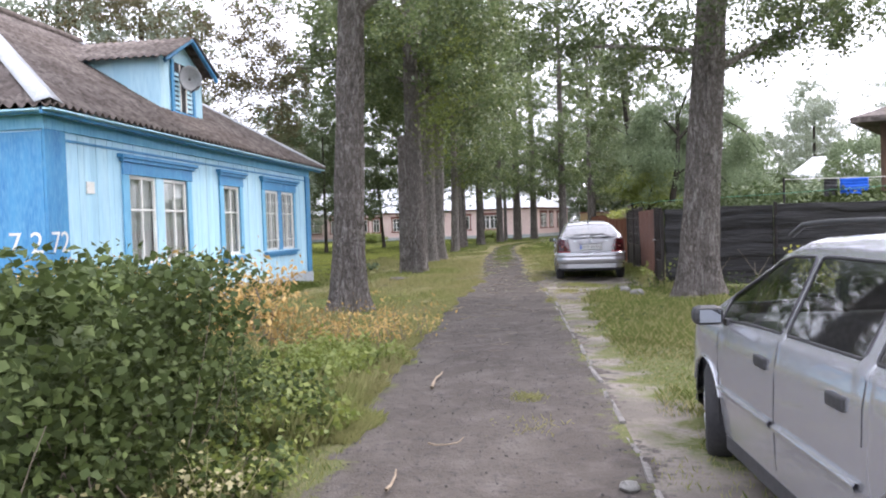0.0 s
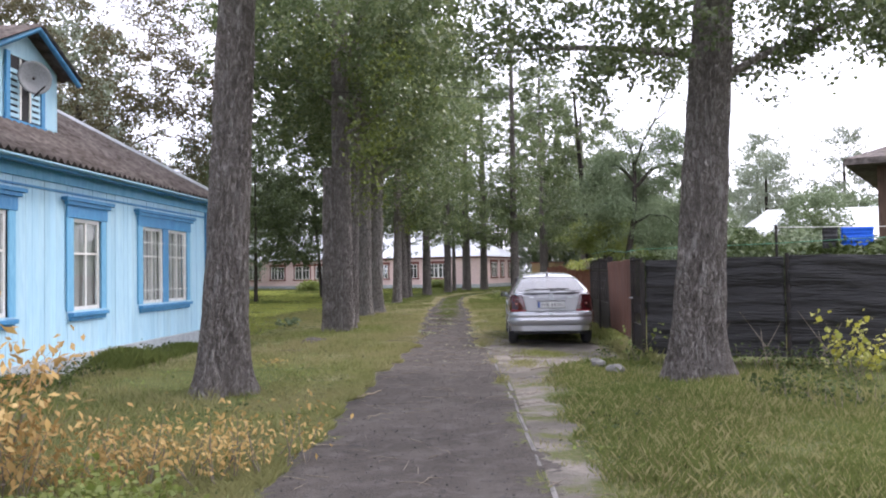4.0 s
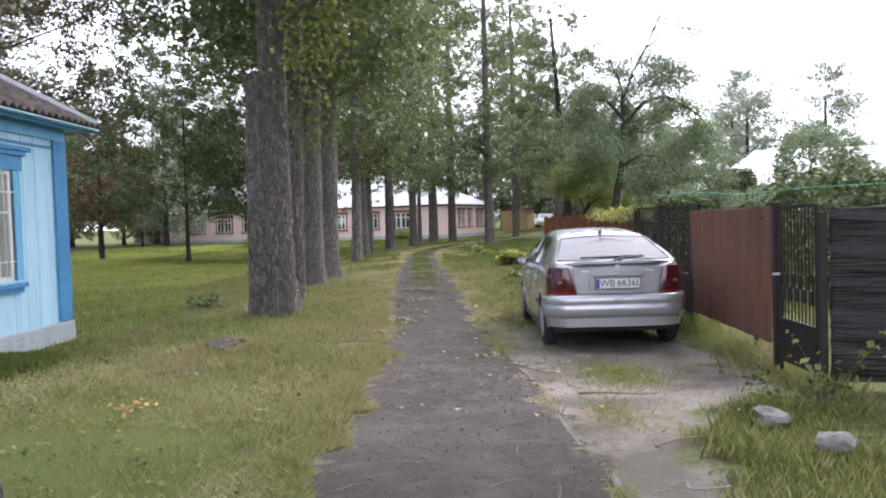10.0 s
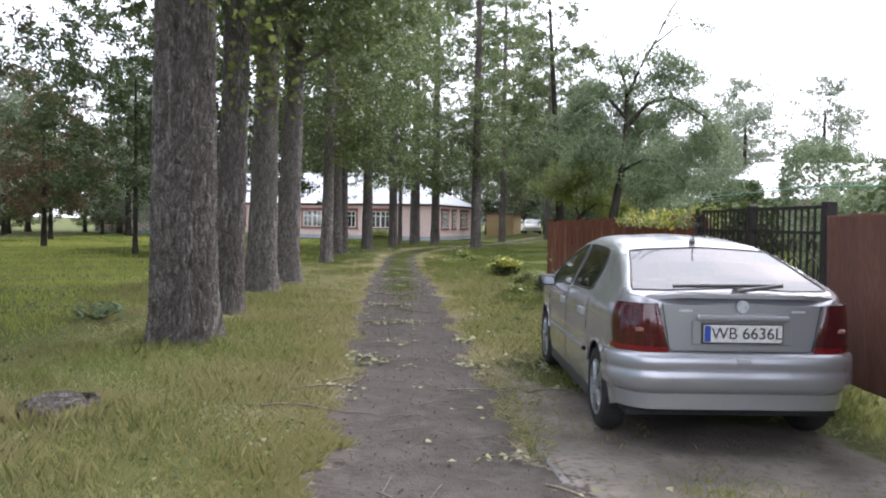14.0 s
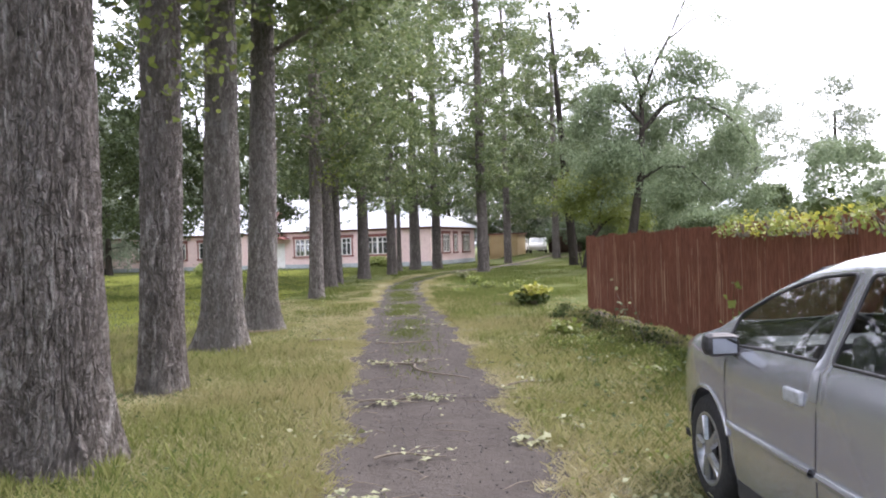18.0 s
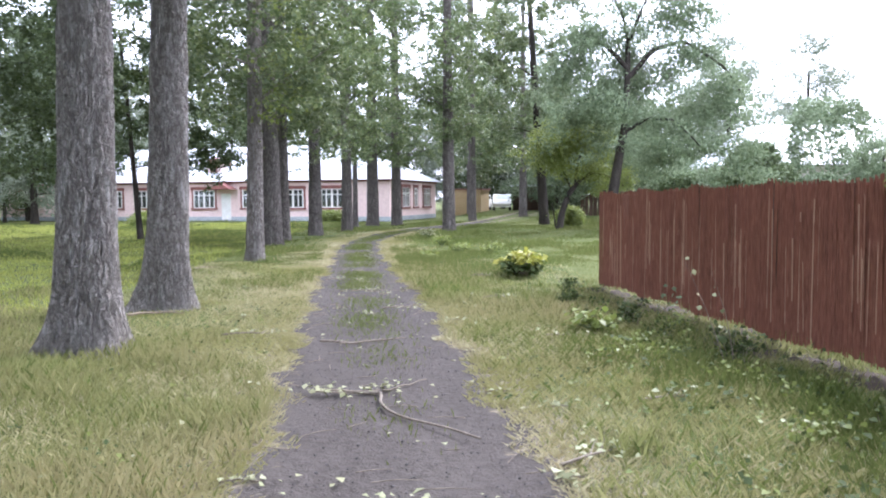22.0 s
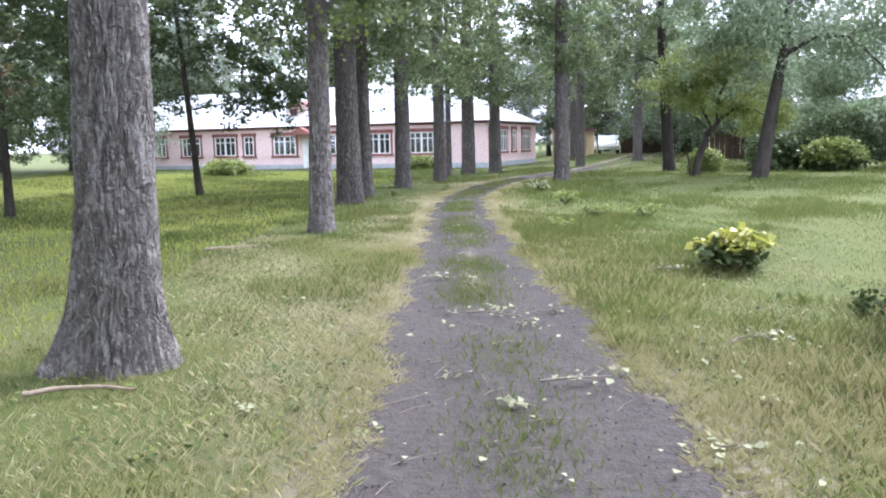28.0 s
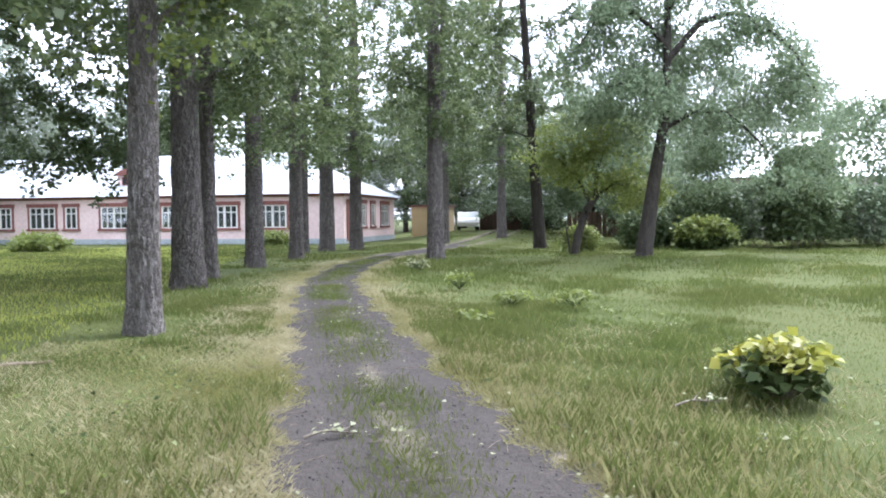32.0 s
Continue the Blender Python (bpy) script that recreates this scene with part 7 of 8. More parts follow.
eu = np.linspace(-0.42, 0.25, 9)
rng = np.random.default_rng(15)
EX, EY = ex[:, None] + eu[None, :] * (1 + 0.25 * np.sin(2.3 * ey))[:, None], np.repeat(ey[:, None], 9, 1)
EZ = -0.03 + (0.03 + 0.015 * np.sin(3.1 * ey))[:, None] * np.cos(eu * 3.6)[None, :] + rng.normal(size=EX.shape) * 0.018
bank = grid_part("ground_bank", np.stack([EX, EY, EZ], -1).reshape(-1, 3), quads(len(ey), 9), material("dark_earth", (0.05, 0.041, 0.032), (0.085, 0.068, 0.05), (0.03, 0.025, 0.02), scale=3, fine=30, rough=0.95, bump=0.8, spec=0.1), smooth=True)
tagged(bank, "low bank of dark crumbly earth under the reed fence", "ground", kind="structure")

def rock(x, y, r, seed, label):
    bm = bmesh.new()
    bmesh.ops.create_icosphere(bm, subdivisions=2, radius=1.0)
    rng = random.Random(seed)
    off = Vector((rng.random() * 9, rng.random() * 9, 0))
    for v in bm.verts:
        k = 1 + 0.55 * noise.noise(v.co * 1.3 + off) + 0.12 * noise.noise(v.co * 3 + off)
        v.co = Vector((v.co.x * r * k, v.co.y * r * k * 0.8, v.co.z * r * k * 0.55))
    o = part("rock", bm, STONE)
    o.matrix_world = pose(x, y, r * 0.25 + float(dip(y)), 0, 0, rng.random() * 360)
    return tagged(o, label, "rock", "pale rocks by the gate")


rock(4.3, 16.62, 0.15, 1, "pale grey rock lying in the grass")
rock(4.48, 15.95, 0.14, 2, "pale grey rock lying in the grass")
rock(3.2, 4.75, 0.11, 3, "small broken stone at the kerb end")
rock(3.28, 5.2, 0.07, 4, "small broken stone at the kerb end")
st = thing("tree_stump", (-1.1, 20.75, -0.06), "low weathered tree stump in the grass", "stump")
v, f = trunk_mesh(0.23, 0.2, 0.12, np.random.default_rng(4), n=36, ridges=14, top=0.9)
v[:, 2] = np.minimum(v[:, 2], 0.16 + 0.02 * np.sin(9 * v[:, 0]) * np.sin(7 * v[:, 1] + 1))
grid_part("bark", v, f, BARK_SHADE, st, smooth=True)
bm = rods(((0, 0, 0.06), (0, 0, 0.165), 0.24, 0.2), n=24)
for v_ in bm.verts:
    v_.co.z += 0.03 * math.sin(7 * v_.co.x + 2) * math.sin(9 * v_.co.y)
part("cut_top", bm, BARK_SHADE, st, "rotten grey cut face")


def fallen_branch(x, y, az, ln, seed, leaves=0, r=0.011):
    rng = np.random.default_rng(seed)
    e = thing("fallen_branch", (x, y, 0.02), "fallen twig with wilted pale leaves" if leaves else "bare fallen stick on the lane", "branch", "fallen branches")
    t = np.linspace(0, 1, 10)
    p = np.stack([ln * t * math.cos(az) + 0.08 * ln * np.sin(t * 4 + seed) * -math.sin(az), ln * t * math.sin(az) + 0.08 * ln * np.sin(t * 4 + seed) * math.cos(az), 0.015 + 0.015 * np.sin(t * 5)], -1)
    pieces = [tube(p, r * (1 - 0.6 * t), 6)]
    for k in (4, 6):
        q = np.stack([p[k] + s * np.array([0.22 * math.cos(az + 0.7 * (-1) ** k), 0.22 * math.sin(az + 0.7 * (-1) ** k), 0.02]) for s in np.linspace(0, 1, 5)])
        pieces.append(tube(q, [r * 0.5 * (1 - 0.7 * s) for s in np.linspace(0, 1, 5)], 5))
    grid_part("twig", *joined(pieces), TWIG, e, smooth=True)
    if leaves:
        grid_part("leaves", *leaf_cloud(p[3::2] + np.array([0, 0, 0.02]), max(2, leaves // 2), np.array([0.08, 0.08, 0.015]), 0.055, rng, flat=0.75, droop=0.0), LEAF_FALLEN, e)


for args in ((2.15, 26.9, 0.5, 0.5, 4, 10), (0.5, 21.6, 0.2, 0.7, 5, 9), (2.6, 21.6, 0.1, 0.6, 6, 9), (0.4, 20.9, 0.0, 0.8, 7, 0),
             (2.4, 19.1, -0.7, 0.7, 8, 3), (3.0, 17.6, 0.0, 0.7, 9, 0, 0.014), (1.1, 33.3, 0.2, 0.5, 10, 7), (0.6, 35.4, -0.4, 0.5, 11, 8), (0.0, 37.2, 0.3, 0.4, 12, 8), (2.6, 34.2, 0.6, 0.5, 13, 9), (0.7, 26.2, 0.1, 0.6, 14, 0),
             (-0.6, 31.3, 0.4, 0.6, 15, 7), (3.0, 28.2, 0.3, 0.5, 16, 9), (2.9, 31.0, -0.5, 0.5, 17, 7), (2.7, 37.6, 0.2, 0.5, 18, 9), (1.0, 24.2, 0.2, 0.5, 19, 8), (3.3, 15.9, 0.6, 0.8, 20, 0), (-1.3, 19.0, 0.2, 0.7, 21, 5)):
    fallen_branch(*args)

def bent_stick(points, r, label, seed, mat=None, leaves=0):
    """A curved stick through plan points, lying on the ground."""
    rng = np.random.default_rng(seed)
    p = np.array([(x, y, 0.018 + float(dip(y))) for x, y in points])
    t, k = np.linspace(0, 1, 16), np.linspace(0, 1, len(p))
    q = np.stack([np.interp(t, k, p[:, i]) for i in range(3)], 1)
    q[1:-1] = (q[:-2] + 2 * q[1:-1] + q[2:]) / 4
    q[:, 2] += 0.012 * np.abs(np.sin(t * 7 + seed))
    base = q[0].copy()
    e = thing("fallen_branch", tuple(base), label, "branch", "fallen branches")
    grid_part("twig", *tube(q - base, r * (1 - 0.55 * t), 6), mat or TWIG, e, smooth=True)
    if leaves:
        grid_part("leaves", *leaf_cloud(q[::3] - base + np.array([0, 0, 0.02]), leaves, np.array([0.07, 0.07, 0.015]), 0.055, rng, flat=0.7, droop=0.0), LEAF_FALLEN, e)


bent_stick([(0.72, 28.72), (1.02, 28.62), (1.17, 28.67), (1.14, 28.3), (1.25, 28.0), (1.55, 27.72), (1.78, 27.4)], 0.016, "long curved bare branch lying across the lane", 1)
bent_stick([(1.17, 28.67), (1.35, 28.85), (1.52, 29.05)], 0.009, "thin bare twig on the lane", 2)
bent_stick([(0.62, 28.75), (0.85, 28.62), (1.1, 28.68), (1.25, 28.75)], 0.007, "fallen twig with wilted pale leaves", 3, leaves=9)
bent_stick([(0.49, 30.9), (0.85, 30.75), (1.1, 30.88), (1.33, 30.98)], 0.014, "bare forked stick lying on the lane", 4)
bent_stick([(0.7, 30.72), (1.0, 30.83), (1.38, 31.0)], 0.009, "bare forked stick lying on the lane", 5)
bent_stick([(1.9, 21.7), (2.28, 21.7), (2.6, 21.85)], 0.009, "bare fallen stick on the lane", 6)
bent_stick([(0.7, 22.0), (0.91, 22.05), (1.15, 22.25)], 0.009, "bare fallen stick on the lane", 7)
bent_stick([(1.5, 19.0), (1.75, 18.8), (1.85, 19.15)], 0.007, "bare fallen stick on the lane", 8)
bent_stick([(-2.2, 33.1), (-1.9, 33.25), (-1.5, 33.2)], 0.02, "pale barkless stick in the grass", 9, WOOD)
bent_stick([(-3.5, 40.1), (-3.0, 40.4), (-2.6, 40.5)], 0.03, "pale barkless log in the grass", 10, WOOD)
bent_stick([(3.6, 33.0), (4.0, 33.1), (4.45, 32.9)], 0.02, "grey weathered branches at the fence foot", 11)
bent_stick([(3.7, 32.8), (4.2, 32.95), (4.6, 33.15)], 0.016, "grey weathered branches at the fence foot", 12)
bent_stick([(1.95, 26.3), (2.4, 26.15), (2.62, 25.9), (2.6, 25.6)], 0.011, "bare crooked stick on the verge", 13)
bent_stick([(1.5, 12.3), (1.62, 12.5), (1.72, 12.52)], 0.008, "bare fallen stick on the lane", 14)
bent_stick([(1.15, 13.6), (1.3, 13.85), (1.36, 14.1)], 0.012, "pale dry stick at the lane edge", 15, WOOD)

bent_stick([(1.79, 7.53), (1.77, 7.8), (1.80, 8.14)], 0.016, "pale dry stick lying on the lane", 16, WOOD)
bent_stick([(1.89, 5.06), (1.90, 5.25), (1.88, 5.41)], 0.012, "pale dry stick lying on the lane", 17, WOOD)
bent_stick([(2.0, 5.95), (2.14, 5.9), (2.22, 6.02), (2.23, 6.1)], 0.006, "thin bare twig on the lane", 18, WOOD)

# pale rope on the bare verge
rope = thing("rope", (3.14, 15.1, 0.02), "pale loop of rope lying on the sandy verge", "rope")
tr = np.linspace(0, 1, 40)
grid_part("strand", *tube(np.stack([0.02 + 0.32 * tr + 0.05 * np.sin(9 * tr), 0.08 + 0.09 * np.sin(7 * tr) * (1 - 0.5 * tr), 0.008 + 0.006 * np.sin(11 * tr)], -1), [0.007] * 40, 6), KERB, rope, smooth=True)


def leaf_heap(x, y, r, count, size, seed, mat=None, label="small heap of wilted pale leaves"):
    rng = np.random.default_rng(seed)
    e = thing("leaf_cluster", (x, y, float(relief(np.array(x), np.array(y))) + 0.03), label, "leaves", "wilted leaf heaps")
    c = np.stack([rng.normal(size=7) * r * 0.55, rng.normal(size=7) * r * 0.35, np.abs(rng.normal(size=7)) * 0.015], 1)
    p = np.array([(-r * 0.7, 0, 0.0), (0, r * 0.1, 0.012), (r * 0.8, -r * 0.1, 0.0)])
    grid_part("twig", *tube(p, [0.006, 0.005, 0.003], 5), TWIG, e)
    grid_part("leaves", *leaf_cloud(c, count, np.array([r * 0.25, r * 0.25, 0.014]), size, rng, flat=0.6, droop=0.05), mat or LEAF_FALLEN, e)


for k, (x, y) in enumerate(((0.94, 32.9), (0.98, 35.6), (0.04, 32.5), (-0.63, 32.8), (2.47, 32.9), (1.99, 32.2), (3.19, 33.4), (2.42, 28.1), (2.05, 28.6), (1.02, 22.4), (2.3, 22.4), (0.44, 26.8), (1.41, 35.5), (-1.21, 36.1), (3.01, 36.8), (1.12, 34.95), (0.6, 19.9), (2.2, 19.7), (2.55, 25.0), (-0.9, 20.0))):
    leaf_heap(x, y, 0.09 + 0.03 * (k % 3), 2, 0.052, 300 + k)
for k, (x, y) in enumerate(((0.82, 22.7), (1.05, 23.0), (1.25, 23.1), (0.95, 23.4), (2.25, 22.9), (2.55, 23.2), (2.9, 22.8), (0.9, 26.2), (1.2, 26.4), (1.45, 26.3), (2.2, 26.7), (0.7, 24.9), (2.45, 25.3))):
    leaf_heap(x, y, 0.12 + 0.03 * (k % 3), 3, 0.06, 350 + k)
leaf_heap(2.75, 23.1, 0.2, 5, 0.065, 330)
leaf_heap(2.15, 24.6, 0.16, 4, 0.065, 331)
leaf_heap(-1.0, 17.6, 0.2, 6, 0.05, 332, LEAF_DRY, "patch of dry brown leaves in the grass")
for k in range(9):
    leaf_heap(0.55 + 0.06 * math.sin(5 * k) + 0.05 * k * (-1) ** k, 33.5 + 1.9 * k, 0.08, 1, 0.05, 340 + k)


def leafy_plant(x, y, r, h, seed, mat, label):
    """A rosette of broad leaves on short stalks."""
    rng = np.random.default_rng(seed)
    e = thing("broadleaf_plant", (x, y, -0.01), label, "plant", "broad-leaved plants in the grass")
    a, q = rng.uniform(0, 6.28, 26), r * np.sqrt(rng.uniform(0.05, 1, 26))
    tips = np.stack([q * np.cos(a), q * np.sin(a), h * rng.uniform(0.5, 1.1, 26)], 1)
    tagged(grid_part("stalks", *joined([tube(np.stack([np.zeros(3), t_ * np.array([0.6, 0.6, 0.7]), t_]), [0.006, 0.005, 0.003], 4) for t_ in tips]), LEAF_HEDGE, e), kind="stuff")
    grid_part("leaves", *leaf_cloud(tips, 4, 0.035, 0.10, rng, flat=0.45, droop=0.25), mat, e)


for k, (x, y, r, h, m_) in enumerate(((2.8, 47.9, 0.3, 0.28, LEAF_FRESH), (2.15, 42.6, 0.2, 0.15, LEAF_FRESH), (3.95, 43.9, 0.32, 0.26, LEAF_FRESH), (3.05, 44.4, 0.28, 0.24, LEAF_FRESH), (-3.1, 26.1, 0.35, 0.22, LEAF_PALE), (3.5, 31.3, 0.3, 0.2, LEAF_FRESH), (2.6, 53.5, 0.3, 0.3, LEAF_FALLEN))):
    leafy_plant(x, y, r, h, 360 + k, m_, "clump of broad green leaves in the grass")
for k, (x, y, h) in enumerate(((3.75, 33.6, 0.26), (4.05, 31.8, 0.36), (4.1, 35.3, 0.22), (4.35, 29.6, 0.4))):
    weed_patch("seedling", "small dark seedling with narrow leaves in the grass", "seedling", [(x, y, 0.13)], 160, h, 0.055, LEAF_HEDGE, seed=380 + k, per=3, spread=0.03, kind="stuff")

weed_patch("dry_stalk", "tall thin dry stalk standing before the reed fence", "weeds", [(4.2, 29.4, 0.05)], 200, 1.05, 0.05, LEAF_FALLEN, seed=391, per=1, spread=0.03)
weed_patch("sapling", "slender sapling with paired green leaves before the reed fence", "sapling", [(4.75, 27.3, 0.06)], 240, 1.0, 0.085, LEAF_FRESH, LEAF_HEDGE, seed=392, per=3, spread=0.05)
weed_patch("sapling", "slender green seedling before the reed fence", "sapling", [(4.3, 31.6, 0.05)], 200, 0.6, 0.06, LEAF_PALE, LEAF_HEDGE, seed=393, per=2, spread=0.04)

# dead boughs in the heap by the hedge, a bent hoop among them
heap = thing("dead_branches", (-1.6, 9.0, 0), "heap of bare grey dead branches among dry leaves", "branches")
rng = np.random.default_rng(404)
for k in range(16):
    p, r = branch((rng.uniform(-1.2, 1.2), rng.normal() * 0.3, 0.02), rng.uniform(0, 6.28), rng.uniform(0.15, 1.1), rng.uniform(0.6, 1.3), 0.016, rng, droop=0.25)
    grid_part("bough", *tube(p, np.maximum(r, 0.004), 6), TWIG, heap, smooth=True)
grid_part("peeled_pole", *tube(np.array([(-0.2, -0.2, 0.1), (0.35, -0.1, 0.6), (0.75, 0.0, 1.0)]), [0.028, 0.026, 0.022], 8), WOOD, heap, "pale peeled pole")
th = np.linspace(0, 2 * np.pi, 25)
grid_part("hoop", *tube(np.stack([1.0 + 0.22 * np.cos(th), 0.1 + 0.06 * np.sin(th), 0.62 + 0.24 * np.sin(th)], -1), [0.009] * 25, 5), TWIG, heap, "bent twig hoop")

# grey twigs leaning at the foot of the black fence
for k, (x, y) in enumerate(((6.2, 17.35), (6.9, 17.1), (7.7, 16.85))):
    tw_ = thing("dead_twigs", (x, y, 0), "bare grey twigs leaning on the black fence", "branches")
    for j in range(3):
        p, r = branch((0.15 * j - 0.15, -0.25, 0.0), 0.4 + 1.1 * j, 0.95, 0.75 + 0.1 * j, 0.013, np.random.default_rng(410 + 7 * k + j))
        grid_part("stick", *tube(p, np.maximum(r, 0.004), 5), TWIG, tw_, smooth=True)

# cables across the lane
cable = thing("overhead_cable", (0, 0, 0), "two thin dark cables strung high across the lane", "cable")
for dz, dy in ((0.0, 0.0), (0.35, 0.5)):
    tc_ = np.linspace(0, 1, 24)
    grid_part("cable", *tube(np.stack([-7.5 + 14.0 * tc_, 22.0 + dy + 5.0 * tc_, 6.35 + dz - 0.9 * tc_ * (1 - tc_)], -1), [0.009] * 24, 5), INK, cable)

lettering("house_number", "71", 0.3, villa.matrix_world @ pose(-0.01, 0.75, 3.1, 90, 0, -90), INK, villa, "black house number")

rng = np.random.default_rng(66)
n = 650
ly = rng.uniform(17, 62, n)
lx = (edge_l(ly) + edge_r(ly)) / 2 + rng.normal(size=n) * 1.6
clump = rng.integers(0, 260, n)
cx, cy = rng.normal(size=260) * 1.5, rng.uniform(17, 60, 260)
pick = rng.random(n) < 0.6
ly = np.where(pick, cy[clump] + rng.normal(size=n) * 0.12, ly)
lx = np.where(pick, (edge_l(ly) + edge_r(ly)) / 2 + cx[clump] + rng.normal(size=n) * 0.12, lx)
litter = grid_part("fallen_leaves", *leaf_cloud(np.stack([lx, ly, np.full(n, 0.03)], 1), 1, np.array([0.01, 0.01, 0.012]), 0.052, rng, flat=0.8, droop=0.0), LEAF_FALLEN)
tagged(litter, "scattered pale wilted poplar leaves on lane and grass", "leaves", kind="stuff")
n = 9000
gy_ = rng.uniform(2, 62, n) ** 1.0
gx_ = edge_l(gy_) + (edge_r(gy_) - edge_l(gy_)) * rng.uniform(0, 1, n)
s = rng.uniform(0.003, 0.011, n)
base = np.stack([gx_, gy_, 0.012 + dip(gy_)], 1)
oct_ = np.array([(1, 0, 0), (-1, 0, 0), (0, 1, 0), (0, -1, 0), (0, 0, 0.8), (0, 0, -0.8)], float)
V = (base[:, None, :] + oct_[None] * (s[:, None, None] * rng.uniform(0.6, 1.3, (n, 6, 1)))).reshape(-1, 3)
F = (np.arange(n)[:, None, None] * 6 + np.array([(0, 2, 4), (2, 1, 4), (1, 3, 4), (3, 0, 4), (2, 0, 5), (1, 2, 5), (3, 1, 5), (0, 3, 5)])[None]).reshape(-1, 3)
tw = []
for k in range(520):
    y = rng.uniform(9, 48)
    x = float(edge_l(y)) + float(edge_r(y) - edge_l(y)) * rng.uniform(-0.15, 1.2)
    a, ln = rng.uniform(0, 3.14), rng.uniform(0.03, 0.16)
    q = np.array([(x - ln * math.cos(a), y - ln * math.sin(a), 0.012), (x + 0.02 * rng.normal(), y + 0.02 * rng.normal(), 0.02), (x + ln * math.cos(a), y + ln * math.sin(a), 0.012)])
    tw.append(tube(q, [0.0035, 0.003, 0.002], 4))
tagged(grid_part("twig_litter", *joined(tw), TWIG), "small broken twigs strewn over the lane", "twigs", kind="stuff")
tagged(grid_part("gravel", V, F, material("cinder_grit", (0.05, 0.046, 0.045), (0.13, 0.12, 0.112), (0.04, 0.038, 0.036), island=True, bump=0, scale=3)), "loose cinder grit on the lane", "gravel", kind="stuff")


# ---- grass ----
def blades(name, x, y, h, w, mat, label, rng, bend=0.5):
    n = len(x)
    a = rng.uniform(0, 6.28, n)
    b = rng.uniform(0, 6.28, n)
    z = relief(x, y)
    s = np.stack([np.cos(a), np.sin(a), np.zeros(n)], 1) * w[:, None]
    d = np.stack([np.cos(b), np.sin(b), np.zeros(n)], 1) * (h * bend * rng.uniform(0.2, 1.2, n))[:, None]
    p = np.stack([x, y, z - 0.01], 1)
    mid = p + d * 0.3 + np.stack([0 * h, 0 * h, h * 0.55], 1)
    tip = p + d + np.stack([0 * h, 0 * h, h], 1)
    V = np.stack([p - s, p + s, mid + s * 0.75, tip], 1).reshape(-1, 3)
    k = np.arange(n)[:, None] * 4
    F = np.concatenate([k + np.array([[0, 1, 2]]), k + np.array([[0, 2, 3]])], 0)
    return tagged(grid_part(name, V, F, mat), label, "grass", kind="stuff")


def free_of(x, y, slack=0.0):
    slack = slack + 0.22 * np.clip((y - 38) / 6, 0, 1)
    lane = (x > edge_l(y) + wobble(y) - slack) & (x < edge_r(y) + wobble(y, 2.0) + slack)
    ap = (x >= edge_r(y)) & (x < edge_r(y) + reach(y) + 2.0 * wobble(3.0 * y, 1.0))
    house_ = (x < HX + 0.1) & (x > HX - HD - 0.1) & (y > HY0 - 0.1) & (y < HY1 + 0.1)
    pinkn = (y - 78.0) * math.cos(radians(PA)) + (x - 1.0) * math.sin(radians(PA)) > -0.1
    return ~(lane | ap | house_ | (pinkn & (x < 7)))


rng = np.random.default_rng(21)


def scatter(n, x0, x1, y0, y1, slack=0.0):
    x, y = rng.uniform(x0, x1, n), rng.uniform(y0, y1, n)
    ok = free_of(x, y, slack)
    return x[ok], y[ok]


def patchy(x, y):
    return np.clip(0.55 + 0.45 * np.sin(0.7 * x + 0.33 * y + 1.2 * np.sin(0.4 * y)) + 0.3 * np.sin(1.9 * x - 1.1 * y) + 0.2 * np.sin(4.1 * y + 3 * x), 0.05, 1.5)


xs_, ys_, hs_, ws_ = [], [], [], []
for (n, x0, x1, y0, y1, hh, ww) in ((24000, -2.5, 1.25, 5.9, 8.8, 0.2, 0.0018), (130000, 3.5, 9.5, 5.5, 17.2, 0.085, 0.0018), (430000, -4.5, 6.5, 4, 30, 0.075, 0.0019), (270000, -5, 8, 28, 46, 0.095, 0.0024), (150000, -14, 14, 44, 74, 0.10, 0.009), (60000, -30, 30, 60, 90, 0.11, 0.018), (70000, 7.5, 20, 28, 46, 0.09, 0.009), (60000, 13.5, 32, 44, 68, 0.10, 0.013)):
    x, y = scatter(n, x0, x1, y0, y1)
    pt = patchy(x, y)
    ok = rng.random(len(x)) < 0.5 + 0.4 * pt
    x, y, pt = x[ok], y[ok], pt[ok]
    xs_.append(x), ys_.append(y), hs_.append(hh * (0.4 + 0.9 * pt) * rng.uniform(0.5, 1.3, len(x))), ws_.append(ww * rng.uniform(0.6, 1.4, len(x)))
xs_, ys_, hs_, ws_ = [np.concatenate(q) for q in (xs_, ys_, hs_, ws_)]
# taller tufts here and there
tx, ty = scatter(1500, -4.0, 9.0, 5, 60)
ok = patchy(tx, ty) > 0.5
tx, ty = np.repeat(tx[ok], 45), np.repeat(ty[ok], 45)
tx, ty = tx + rng.normal(size=len(tx)) * 0.09, ty + rng.normal(size=len(ty)) * 0.09
ok = free_of(tx, ty, 0.1)
tx, ty = tx[ok], ty[ok]
xs_, ys_ = np.concatenate([xs_, tx]), np.concatenate([ys_, ty])
hs_, ws_ = np.concatenate([hs_, rng.uniform(0.07, 0.19, len(tx))]), np.concatenate([ws_, rng.uniform(0.001, 0.0024, len(tx))])
lush = rng.random(len(xs_)) < np.clip((ys_ - 30) / 12, np.where((xs_ > 3.4) & (ys_ < 17.5), 0.6, np.where((xs_ > 5.5) & (ys_ > 26), 0.9, 0.15)), 0.95)
blades("grass", xs_[~lush], ys_[~lush], hs_[~lush], ws_[~lush], GRASS, "uneven yellowing grass beside the lane", rng)
blades("grass", xs_[lush], ys_[lush], hs_[lush], ws_[lush], MEADOW, "long green meadow grass", rng)
rng = np.random.default_rng(22)
